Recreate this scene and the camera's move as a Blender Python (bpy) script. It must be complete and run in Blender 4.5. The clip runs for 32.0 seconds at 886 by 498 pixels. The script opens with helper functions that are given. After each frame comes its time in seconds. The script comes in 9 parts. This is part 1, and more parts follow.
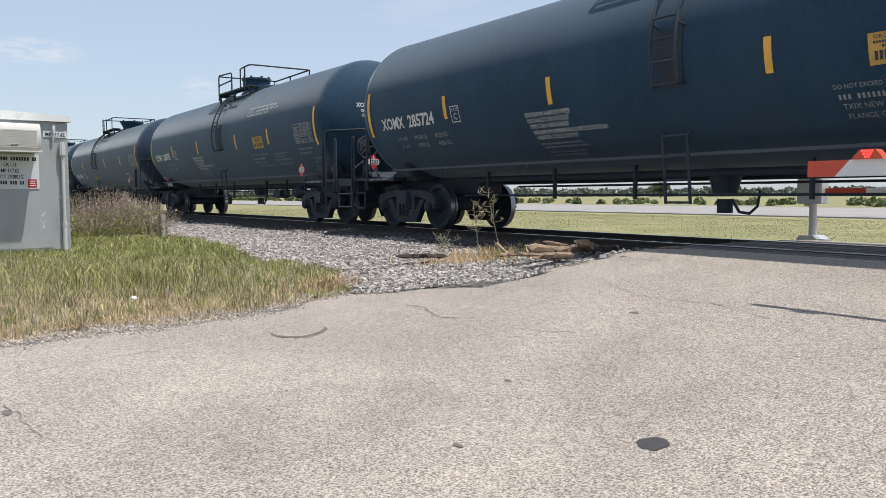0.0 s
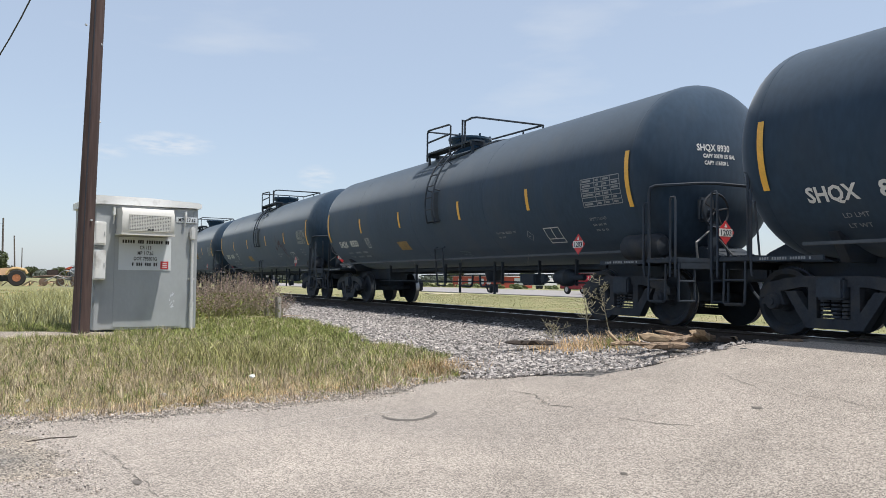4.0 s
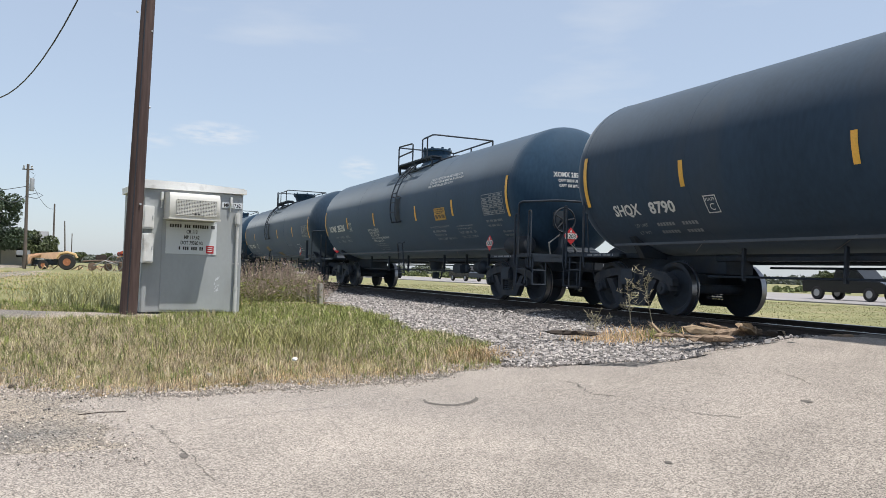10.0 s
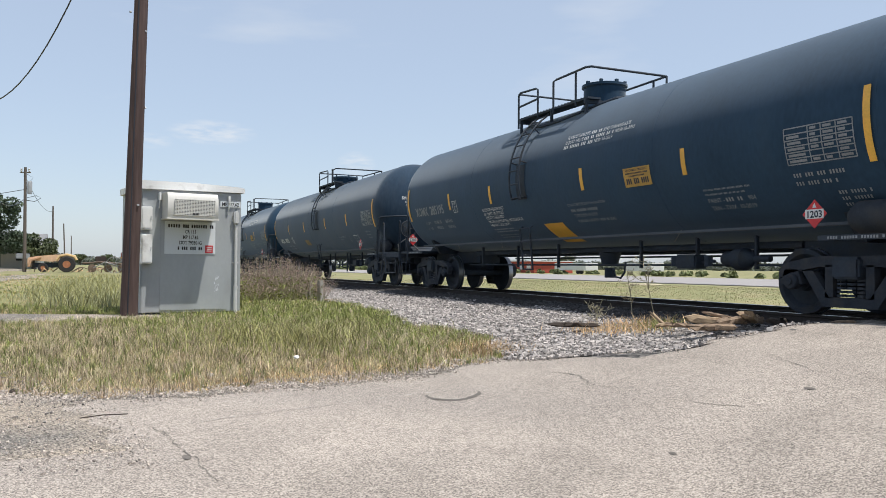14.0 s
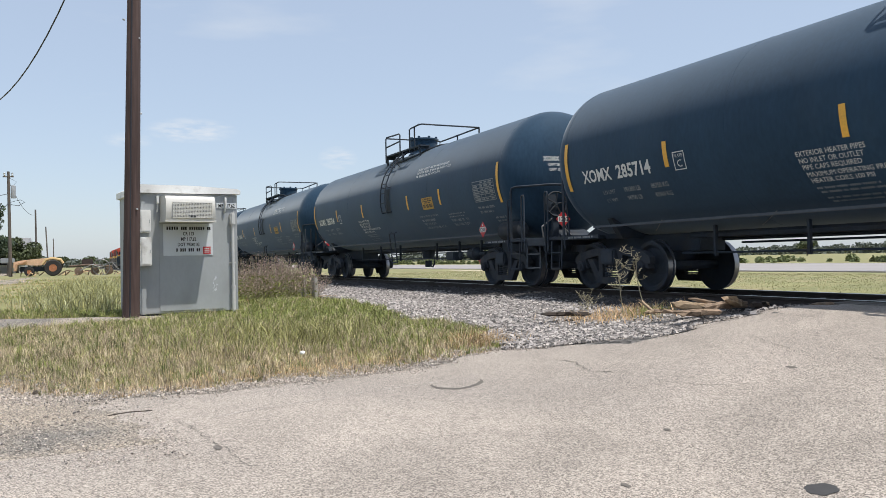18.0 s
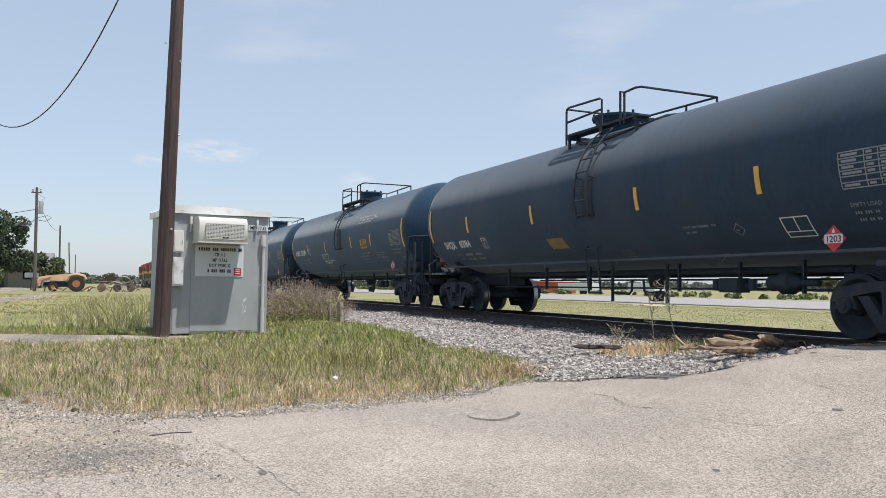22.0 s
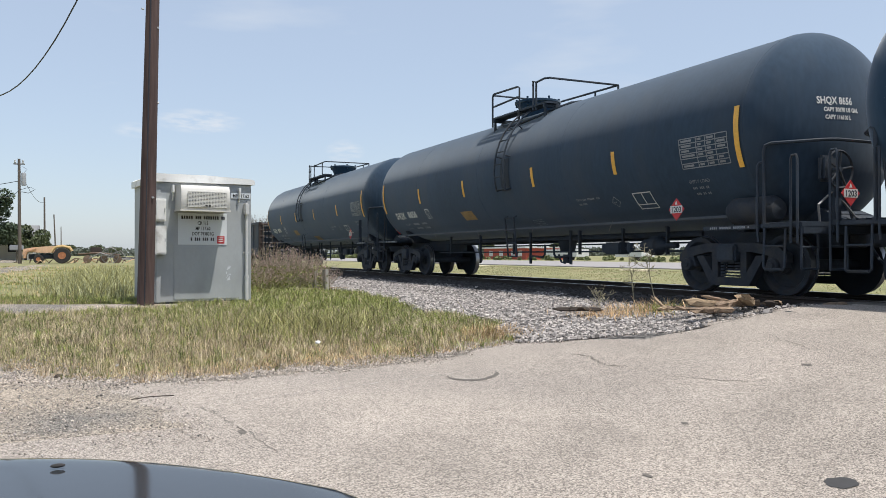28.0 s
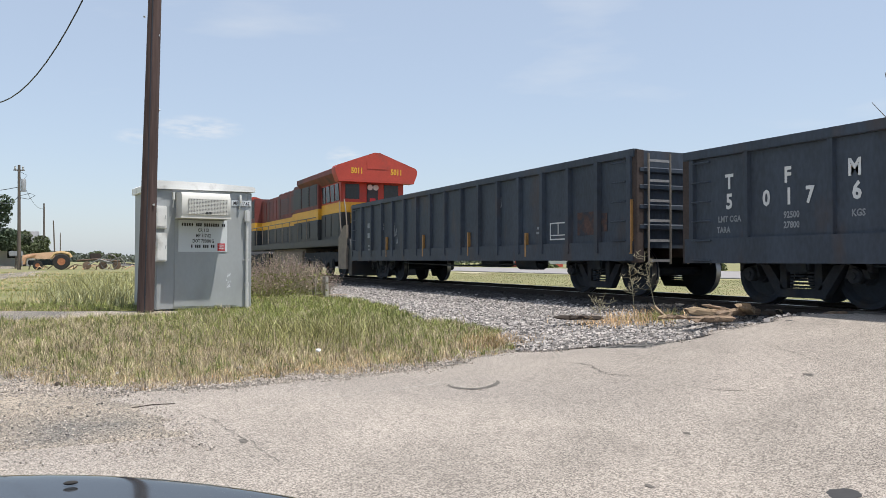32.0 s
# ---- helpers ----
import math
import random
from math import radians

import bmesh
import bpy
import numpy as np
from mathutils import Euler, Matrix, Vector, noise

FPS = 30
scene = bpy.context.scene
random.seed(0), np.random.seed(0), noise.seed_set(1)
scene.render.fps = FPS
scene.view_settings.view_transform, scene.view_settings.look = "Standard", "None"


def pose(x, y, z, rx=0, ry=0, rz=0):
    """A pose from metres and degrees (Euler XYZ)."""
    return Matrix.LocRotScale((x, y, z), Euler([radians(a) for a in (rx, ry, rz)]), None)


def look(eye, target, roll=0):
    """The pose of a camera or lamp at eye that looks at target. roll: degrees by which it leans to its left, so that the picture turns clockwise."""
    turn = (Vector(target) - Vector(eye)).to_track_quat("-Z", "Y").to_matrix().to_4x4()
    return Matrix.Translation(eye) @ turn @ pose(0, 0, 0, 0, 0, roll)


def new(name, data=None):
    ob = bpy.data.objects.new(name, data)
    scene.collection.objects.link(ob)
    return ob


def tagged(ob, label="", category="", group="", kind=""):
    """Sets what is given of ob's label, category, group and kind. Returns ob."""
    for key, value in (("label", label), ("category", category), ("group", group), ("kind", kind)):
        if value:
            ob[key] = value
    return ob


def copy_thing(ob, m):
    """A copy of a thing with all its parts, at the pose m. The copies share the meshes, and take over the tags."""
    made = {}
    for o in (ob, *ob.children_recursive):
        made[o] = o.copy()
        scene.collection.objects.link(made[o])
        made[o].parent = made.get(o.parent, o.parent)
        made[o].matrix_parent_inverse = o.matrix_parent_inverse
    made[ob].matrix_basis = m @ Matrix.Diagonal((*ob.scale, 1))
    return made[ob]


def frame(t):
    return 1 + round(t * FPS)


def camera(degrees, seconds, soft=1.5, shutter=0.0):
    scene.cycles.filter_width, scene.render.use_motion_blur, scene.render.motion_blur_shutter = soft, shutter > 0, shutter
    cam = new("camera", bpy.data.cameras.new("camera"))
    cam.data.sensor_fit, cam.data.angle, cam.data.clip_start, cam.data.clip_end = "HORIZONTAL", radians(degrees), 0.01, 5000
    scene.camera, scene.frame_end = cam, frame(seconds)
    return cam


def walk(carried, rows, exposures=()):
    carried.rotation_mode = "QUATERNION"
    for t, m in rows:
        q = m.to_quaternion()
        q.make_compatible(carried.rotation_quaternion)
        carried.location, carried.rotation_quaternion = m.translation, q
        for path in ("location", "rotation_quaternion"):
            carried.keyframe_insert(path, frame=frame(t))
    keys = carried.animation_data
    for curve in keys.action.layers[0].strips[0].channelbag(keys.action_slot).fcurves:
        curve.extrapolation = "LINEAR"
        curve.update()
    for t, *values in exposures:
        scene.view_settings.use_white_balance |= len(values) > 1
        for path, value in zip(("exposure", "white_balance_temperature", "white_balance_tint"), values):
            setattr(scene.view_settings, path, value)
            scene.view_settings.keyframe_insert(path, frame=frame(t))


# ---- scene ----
cam = camera(58.7, 32.0, soft=0.75)
PATH = [
    (0, (-0.105, 0.387, 0.684), (-1.748, 1.519, 0.548), -0.17),
    (0.5, (-0.133, 0.286, 0.676), (-1.788, 1.410, 0.654), 0.22),
    (1, (-0.117, 0.321, 0.670), (-1.829, 1.355, 0.663), 0.53),
    (1.5, (-0.119, 0.321, 0.674), (-1.852, 1.319, 0.695), 0.79),
    (2, (-0.125, 0.290, 0.675), (-1.877, 1.255, 0.701), 0.87),
    (2.5, (-0.110, 0.298, 0.661), (-1.877, 1.232, 0.697), 0.83),
    (3, (-0.077, 0.299, 0.679), (-1.852, 1.218, 0.733), 0.67),
    (3.5, (-0.078, 0.300, 0.679), (-1.856, 1.212, 0.752), 0.66),
    (5.5, (-0.109, 0.303, 0.633), (-1.917, 1.153, 0.741), 0.94),
    (6, (-0.116, 0.300, 0.626), (-1.945, 1.102, 0.737), 0.95),
    (6.5, (-0.121, 0.298, 0.630), (-1.966, 1.062, 0.743), 0.80),
    (7, (-0.123, 0.301, 0.629), (-1.977, 1.044, 0.742), 0.70),
    (7.5, (-0.116, 0.297, 0.624), (-1.971, 1.037, 0.734), 0.72),
    (8, (-0.123, 0.289, 0.622), (-1.980, 1.026, 0.724), 0.73),
    (8.5, (-0.094, 0.284, 0.623), (-1.947, 1.031, 0.719), 0.83),
    (9, (-0.123, 0.282, 0.621), (-1.974, 1.034, 0.717), 0.91),
    (9.5, (-0.102, 0.273, 0.624), (-1.945, 1.045, 0.699), 1.30),
    (10, (-0.113, 0.277, 0.612), (-1.939, 1.091, 0.672), 1.70),
    (10.5, (-0.155, 0.282, 0.611), (-1.969, 1.122, 0.653), 1.94),
    (11, (-0.152, 0.290, 0.613), (-1.964, 1.135, 0.638), 2.05),
    (11.5, (-0.128, 0.291, 0.614), (-1.939, 1.140, 0.630), 2.09),
    (12, (-0.088, 0.295, 0.622), (-1.899, 1.142, 0.643), 1.76),
    (12.5, (-0.112, 0.290, 0.626), (-1.924, 1.136, 0.659), 1.64),
    (13, (-0.120, 0.297, 0.626), (-1.936, 1.135, 0.666), 1.20),
    (13.5, (-0.117, 0.299, 0.623), (-1.939, 1.121, 0.671), 0.94),
    (14, (-0.137, 0.291, 0.619), (-1.963, 1.106, 0.664), 0.46),
    (14.5, (-0.049, 0.228, 0.631), (-1.872, 1.048, 0.686), 0.73),
    (16.5, (0.169, 0.023, 0.639), (-1.633, 0.890, 0.644), 0.03),
    (17, (0.167, 0.001, 0.635), (-1.640, 0.858, 0.654), -0.32),
    (17.5, (0.198, -0.015, 0.655), (-1.614, 0.830, 0.678), -0.42),
    (18, (0.156, -0.016, 0.652), (-1.654, 0.835, 0.678), -1.10),
    (18.5, (0.155, -0.005, 0.640), (-1.653, 0.848, 0.664), -2.12),
    (19, (0.136, -0.002, 0.645), (-1.676, 0.843, 0.668), -1.98),
    (19.5, (0.136, -0.029, 0.654), (-1.685, 0.799, 0.675), -1.42),
    (20, (0.150, -0.040, 0.655), (-1.676, 0.776, 0.684), -1.16),
    (20.5, (0.147, -0.056, 0.660), (-1.681, 0.755, 0.703), -0.40),
    (21, (0.134, -0.075, 0.656), (-1.693, 0.735, 0.720), 0.16),
    (21.5, (0.127, -0.123, 0.675), (-1.700, 0.687, 0.767), 0.64),
    (22, (0.059, -0.231, 0.677), (-1.767, 0.580, 0.771), 0.60),
    (22.5, (0.014, -0.274, 0.666), (-1.810, 0.540, 0.757), 0.07),
    (23, (-0.004, -0.301, 0.659), (-1.828, 0.516, 0.746), -0.22),
    (23.5, (0.017, -0.292, 0.647), (-1.790, 0.562, 0.722), -0.32),
    (24, (0.109, -0.252, 0.649), (-1.668, 0.663, 0.724), 0.39),
    (24.5, (0.136, -0.168, 0.645), (-1.640, 0.749, 0.711), 1.13),
    (25, (0.135, -0.145, 0.645), (-1.645, 0.764, 0.703), 1.12),
    (25.5, (0.127, -0.176, 0.634), (-1.657, 0.726, 0.665), 0.80),
    (26, (0.111, -0.172, 0.629), (-1.678, 0.722, 0.647), 0.68),
    (26.5, (0.117, -0.173, 0.636), (-1.680, 0.704, 0.655), 0.48),
    (28.5, (0.171, -0.160, 0.627), (-1.646, 0.675, 0.639), -0.12),
    (29, (0.165, -0.158, 0.634), (-1.644, 0.694, 0.650), -0.24),
    (29.5, (0.152, -0.171, 0.629), (-1.647, 0.702, 0.646), -0.10),
    (30, (0.175, -0.178, 0.640), (-1.618, 0.708, 0.661), -0.06),
    (30.5, (0.135, -0.177, 0.626), (-1.658, 0.709, 0.644), -0.01),
    (31, (0.139, -0.188, 0.635), (-1.657, 0.693, 0.651), 0.07),
    (31.5, (0.134, -0.192, 0.623), (-1.672, 0.668, 0.649), -0.01),
    (32, (0.161, -0.183, 0.644), (-1.654, 0.657, 0.675), 0.08),
]
walk(cam, [(t, look(eye, target, roll)) for t, eye, target, roll in PATH])

# ---- world, sun ----
world = bpy.data.worlds.new("sky")
scene.world = world
world.use_nodes = True
wn, wl = world.node_tree.nodes, world.node_tree.links
wn.clear()
w_out = wn.new("ShaderNodeOutputWorld")
w_bg = wn.new("ShaderNodeBackground")
w_sky = wn.new("ShaderNodeTexSky")
w_sky.sky_type, w_sky.sun_disc = "NISHITA", False
w_sky.sun_elevation, w_sky.sun_rotation = radians(70.7), radians(53.1)
w_sky.air_density, w_sky.dust_density, w_sky.ozone_density = 1.0, 1.0, 1.6
w_bg.inputs["Strength"].default_value = 0.15
# thin, stretched fair-weather clouds low over the horizon
w_tc = wn.new("ShaderNodeTexCoord")
w_map = wn.new("ShaderNodeMapping")
w_map.inputs["Scale"].default_value = (1.8, 1.8, 8.0)
w_noise = wn.new("ShaderNodeTexNoise")
w_noise.inputs["Scale"].default_value, w_noise.inputs["Detail"].default_value = 1.7, 7.0
w_ramp = wn.new("ShaderNodeValToRGB")
w_ramp.color_ramp.elements[0].position, w_ramp.color_ramp.elements[1].position = 0.60, 0.86
w_mix = wn.new("ShaderNodeMixRGB")
w_mix.inputs["Color2"].default_value = (4.6, 4.7, 4.8, 1)
w_mul = wn.new("ShaderNodeMath")
w_mul.operation = "MULTIPLY"
w_mul.inputs[1].default_value = 0.45
wl.new(w_tc.outputs["Generated"], w_map.inputs["Vector"])
wl.new(w_map.outputs["Vector"], w_noise.inputs["Vector"])
wl.new(w_noise.outputs["Fac"], w_ramp.inputs["Fac"])
wl.new(w_ramp.outputs["Color"], w_mul.inputs[0])
wl.new(w_mul.outputs[0], w_mix.inputs["Fac"])
# summer haze that whitens the blue
w_haze = wn.new("ShaderNodeMixRGB")
w_haze.inputs["Fac"].default_value, w_haze.inputs["Color2"].default_value = 0.62, (2.96, 3.38, 4.03, 1)
wl.new(w_sky.outputs["Color"], w_haze.inputs["Color1"])
wl.new(w_haze.outputs["Color"], w_mix.inputs["Color1"])
# two small fair-weather clouds low over the farm
w_last = w_mix.outputs["Color"]
w_fine = wn.new("ShaderNodeTexNoise")
w_fine.inputs["Scale"].default_value, w_fine.inputs["Detail"].default_value = 26.0, 6.0
wl.new(w_map.outputs["Vector"], w_fine.inputs["Vector"])
for az, el, wide, tall, amount in ((82.4, 9.2, 0.055, 0.016, 0.62), (72.3, 7.4, 0.026, 0.016, 0.45), (86.5, 8.4, 0.03, 0.010, 0.35)):
    a_, e_ = radians(az), radians(el)
    right = (math.cos(a_), math.sin(a_), 0)
    up_ = (math.sin(a_) * math.sin(e_), -math.cos(a_) * math.sin(e_), math.cos(e_))
    ahead = (-math.sin(a_) * math.cos(e_), math.cos(a_) * math.cos(e_), math.sin(e_))
    dots = []
    for axis, size in ((right, wide), (up_, tall), (ahead, 1.0)):
        vm = wn.new("ShaderNodeVectorMath")
        vm.operation = "DOT_PRODUCT"
        vm.inputs[1].default_value = tuple(c / size for c in axis)
        wl.new(w_tc.outputs["Generated"], vm.inputs[0])
        dots.append(vm.outputs["Value"])
    sq = []
    for d_ in dots[:2]:
        m1 = wn.new("ShaderNodeMath")
        m1.operation = "MULTIPLY"
        wl.new(d_, m1.inputs[0])
        wl.new(d_, m1.inputs[1])
        sq.append(m1.outputs[0])
    add_ = wn.new("ShaderNodeMath")
    add_.operation = "ADD"
    wl.new(sq[0], add_.inputs[0])
    wl.new(sq[1], add_.inputs[1])
    fall = wn.new("ShaderNodeMapRange")
    fall.inputs["From Min"].default_value, fall.inputs["From Max"].default_value = 1.0, 0.0
    wl.new(add_.outputs[0], fall.inputs["Value"])
    front = wn.new("ShaderNodeMath")
    front.operation = "GREATER_THAN"
    front.inputs[1].default_value = 0.5
    wl.new(dots[2], front.inputs[0])
    soft_ = wn.new("ShaderNodeMapRange")
    soft_.inputs["From Min"].default_value, soft_.inputs["From Max"].default_value = 0.35, 0.68
    soft_.inputs["To Max"].default_value = amount
    wl.new(w_fine.outputs["Fac"], soft_.inputs["Value"])
    f1 = wn.new("ShaderNodeMath")
    f1.operation = "MULTIPLY"
    wl.new(fall.outputs["Result"], f1.inputs[0])
    wl.new(soft_.outputs["Result"], f1.inputs[1])
    f2 = wn.new("ShaderNodeMath")
    f2.operation = "MULTIPLY"
    wl.new(f1.outputs[0], f2.inputs[0])
    wl.new(front.outputs[0], f2.inputs[1])
    puff = wn.new("ShaderNodeMixRGB")
    puff.inputs["Color2"].default_value = (4.7, 4.75, 4.85, 1)
    wl.new(f2.outputs[0], puff.inputs["Fac"])
    wl.new(w_last, puff.inputs["Color1"])
    w_last = puff.outputs["Color"]
wl.new(w_last, w_bg.inputs["Color"])
wl.new(w_bg.outputs["Background"], w_out.inputs["Surface"])

sun_data = bpy.data.lights.new("sun", "SUN")
sun_data.energy, sun_data.angle, sun_data.color = 3.9, radians(0.6), (1.0, 0.96, 0.90)
sun = new("sun", sun_data)
sun.matrix_world = look((28, 21, 100), (0, 0, 0))
scene.view_settings.exposure = 0.3

# ---- materials ----
def mat(name, base, rough=0.6, metal=0.0, vary=0.25, scale=6.0, fine=60.0, bump=0.0, tint=None, stain=None, stain_at=(0.55, 0.75),
        stain_scale=1.5, stretch=(1, 1, 1), rnd=0.0, spec=0.5, transmission=0.0, emit=None):
    """A procedural surface: two scales of variation, a stain of another colour, fine relief and, with rnd, a change from piece to piece."""
    m = bpy.data.materials.new(name)
    m.use_nodes = True
    n, l = m.node_tree.nodes, m.node_tree.links
    b = n["Principled BSDF"]
    b.inputs["Roughness"].default_value, b.inputs["Metallic"].default_value = rough, metal
    b.inputs["Specular IOR Level"].default_value = spec
    b.inputs["Transmission Weight"].default_value = transmission
    tc = n.new("ShaderNodeTexCoord")
    mp = n.new("ShaderNodeMapping")
    mp.inputs["Scale"].default_value = stretch
    l.new(tc.outputs["Object"], mp.inputs["Vector"])
    big, small = n.new("ShaderNodeTexNoise"), n.new("ShaderNodeTexNoise")
    big.inputs["Scale"].default_value, big.inputs["Detail"].default_value = scale, 5.0
    small.inputs["Scale"].default_value, small.inputs["Detail"].default_value = fine, 3.0
    l.new(mp.outputs["Vector"], big.inputs["Vector"])
    l.new(mp.outputs["Vector"], small.inputs["Vector"])
    dark = tuple(c * (1 - vary) for c in base)
    light = tuple(min(1, c * (1 + vary)) for c in (tint or base))
    mix = n.new("ShaderNodeMixRGB")
    mix.inputs["Color1"].default_value, mix.inputs["Color2"].default_value = (*dark, 1), (*light, 1)
    add = n.new("ShaderNodeMath")
    add.operation = "MULTIPLY_ADD"
    add.inputs[1].default_value = 0.45
    half = n.new("ShaderNodeMath")
    half.operation = "MULTIPLY"
    half.inputs[1].default_value = 0.55
    l.new(big.outputs["Fac"], half.inputs[0])
    l.new(small.outputs["Fac"], add.inputs[0])
    l.new(half.outputs[0], add.inputs[2])
    spread = n.new("ShaderNodeMapRange")
    spread.inputs["From Min"].default_value, spread.inputs["From Max"].default_value = 0.3, 0.7
    l.new(add.outputs[0], spread.inputs["Value"])
    l.new(spread.outputs["Result"], mix.inputs["Fac"])
    colour = mix.outputs["Color"]
    if stain:
        sn = n.new("ShaderNodeTexNoise")
        sn.inputs["Scale"].default_value, sn.inputs["Detail"].default_value = stain_scale, 6.0
        l.new(mp.outputs["Vector"], sn.inputs["Vector"])
        rp = n.new("ShaderNodeMapRange")
        rp.inputs["From Min"].default_value, rp.inputs["From Max"].default_value = stain_at
        l.new(sn.outputs["Fac"], rp.inputs["Value"])
        sm = n.new("ShaderNodeMixRGB")
        sm.inputs["Color2"].default_value = (*stain, 1)
        l.new(rp.outputs["Result"], sm.inputs["Fac"])
        l.new(colour, sm.inputs["Color1"])
        colour = sm.outputs["Color"]
    if rnd:
        info = n.new("ShaderNodeObjectInfo" if rnd > 0 else "ShaderNodeNewGeometry")
        mr = n.new("ShaderNodeMapRange")
        mr.inputs["To Min"].default_value, mr.inputs["To Max"].default_value = 1 - abs(rnd), 1 + abs(rnd)
        l.new(info.outputs["Random" if rnd > 0 else "Random Per Island"], mr.inputs["Value"])
        hv = n.new("ShaderNodeHueSaturation")
        l.new(mr.outputs["Result"], hv.inputs["Value"])
        l.new(colour, hv.inputs["Color"])
        colour = hv.outputs["Color"]
    l.new(colour, b.inputs["Base Color"])
    if bump:
        bp = n.new("ShaderNodeBump")
        bp.inputs["Strength"].default_value, bp.inputs["Distance"].default_value = bump, 0.01
        l.new(small.outputs["Fac"], bp.inputs["Height"])
        l.new(bp.outputs["Normal"], b.inputs["Normal"])
    if emit:
        b.inputs["Emission Color"].default_value, b.inputs["Emission Strength"].default_value = (*emit[0], 1), emit[1]
    return m


M_TANK = mat("black_tank_paint", (0.024, 0.049, 0.082), 0.62, vary=0.2, scale=1.2, fine=18, stain=(0.036, 0.058, 0.085), stain_at=(0.55, 0.85), stain_scale=0.8, stretch=(1, 1, 0.35), spec=0.07)
M_TANK2 = mat("worn_black_tank_paint", (0.030, 0.049, 0.076), 0.66, vary=0.22, scale=1.0, fine=14, stain=(0.052, 0.061, 0.074), stain_at=(0.52, 0.82), stain_scale=0.9, stretch=(1, 1, 0.3), spec=0.07)
for m_ in (M_TANK, M_TANK2):  # a blue cast in the gloss and a thin film of road dust
    b_ = m_.node_tree.nodes["Principled BSDF"]
    b_.inputs["Specular Tint"].default_value = (0.36, 0.68, 1.0, 1)
    b_.inputs["Sheen Weight"].default_value, b_.inputs["Sheen Roughness"].default_value = 0.36, 0.42
    b_.inputs["Sheen Tint"].default_value = (0.86, 0.93, 1.0, 1)
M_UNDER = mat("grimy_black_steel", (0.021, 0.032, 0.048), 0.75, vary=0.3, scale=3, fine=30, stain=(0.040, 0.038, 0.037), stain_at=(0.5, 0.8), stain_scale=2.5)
M_TRUCK = mat("dusty_cast_steel", (0.024, 0.031, 0.042), 0.9, vary=0.35, scale=4, fine=40, stain=(0.050, 0.046, 0.042), stain_at=(0.45, 0.8), stain_scale=4)
M_WHEEL = mat("wheel_steel", (0.021, 0.029, 0.041), 0.85, 0.0, vary=0.3, scale=5, fine=30, stain=(0.042, 0.036, 0.031), stain_scale=3)
M_TREAD = mat("polished_wheel_tread", (0.30, 0.30, 0.31), 0.38, 1.0, vary=0.15, scale=8)
# lighter grey stands for the highlight along the dark side bar
M_BAR = mat("dust_greyed_black_steel", (0.062, 0.074, 0.090), 0.75, vary=0.25, scale=2, fine=25)
M_GALVROD = mat("dull_galvanised_rod", (0.22, 0.22, 0.22), 0.5, 0.6, vary=0.2, scale=4)
M_RAIL = mat("rusty_rail_side", (0.034, 0.026, 0.022), 0.8, vary=0.35, scale=4, fine=40)
M_RAILTOP = mat("shiny_rail_head", (0.45, 0.45, 0.46), 0.28, 1.0, vary=0.12, scale=3)
M_YELLOW = mat("yellow_reflective_tape", (0.74, 0.40, 0.06), 0.45, vary=0.18, scale=4, fine=40)
M_DECAL = mat("mustard_decal", (0.46, 0.27, 0.06), 0.6, vary=0.25, scale=5, fine=40)
M_FADED = mat("faded_yellow_decal", (0.26, 0.17, 0.06), 0.6, vary=0.35, scale=5, fine=40, stain=(0.10, 0.08, 0.06), stain_at=(0.5, 0.75), stain_scale=4)
M_WHITE = mat("white_stencil_paint", (0.62, 0.63, 0.62), 0.6, vary=0.12, scale=3, fine=40)
M_DIMWHITE = mat("weathered_white_stencil", (0.235, 0.255, 0.275), 0.6, vary=0.3, scale=2.5, fine=40)
M_RED = mat("placard_red", (0.50, 0.030, 0.035), 0.5, vary=0.12, scale=5)
M_TIE = mat("old_creosote_timber", (0.055, 0.042, 0.033), 0.9, vary=0.4, scale=3, fine=30, stretch=(1, 8, 8), bump=0.4, rnd=0.2)
M_PLANK = mat("weathered_crossing_plank", (0.14, 0.125, 0.11), 0.9, vary=0.35, scale=2, fine=30, stretch=(1, 8, 8), bump=0.4, rnd=0.2)


# ---- mesh helpers ----
def box(bm, x0, x1, y0, y1, z0, z1, bevel=0.0):
    r = bmesh.ops.create_cube(bm, size=1.0, matrix=Matrix.Translation(((x0 + x1) / 2, (y0 + y1) / 2, (z0 + z1) / 2)) @ Matrix.Diagonal((abs(x1 - x0), abs(y1 - y0), abs(z1 - z0), 1)))
    if bevel:
        edges = list({e for v in r["verts"] for e in v.link_edges})
        bmesh.ops.bevel(bm, geom=edges, offset=bevel, segments=2, affect="EDGES")
    return bm


def rod(bm, p0, p1, r, seg=8, r2=None):
    p0, p1 = Vector(p0), Vector(p1)
    d = p1 - p0
    m = Matrix.Translation((p0 + p1) / 2) @ d.to_track_quat("Z", "Y").to_matrix().to_4x4()
    bmesh.ops.create_cone(bm, cap_ends=True, segments=seg, radius1=r, radius2=r if r2 is None else r2, depth=d.length, matrix=m)
    return bm


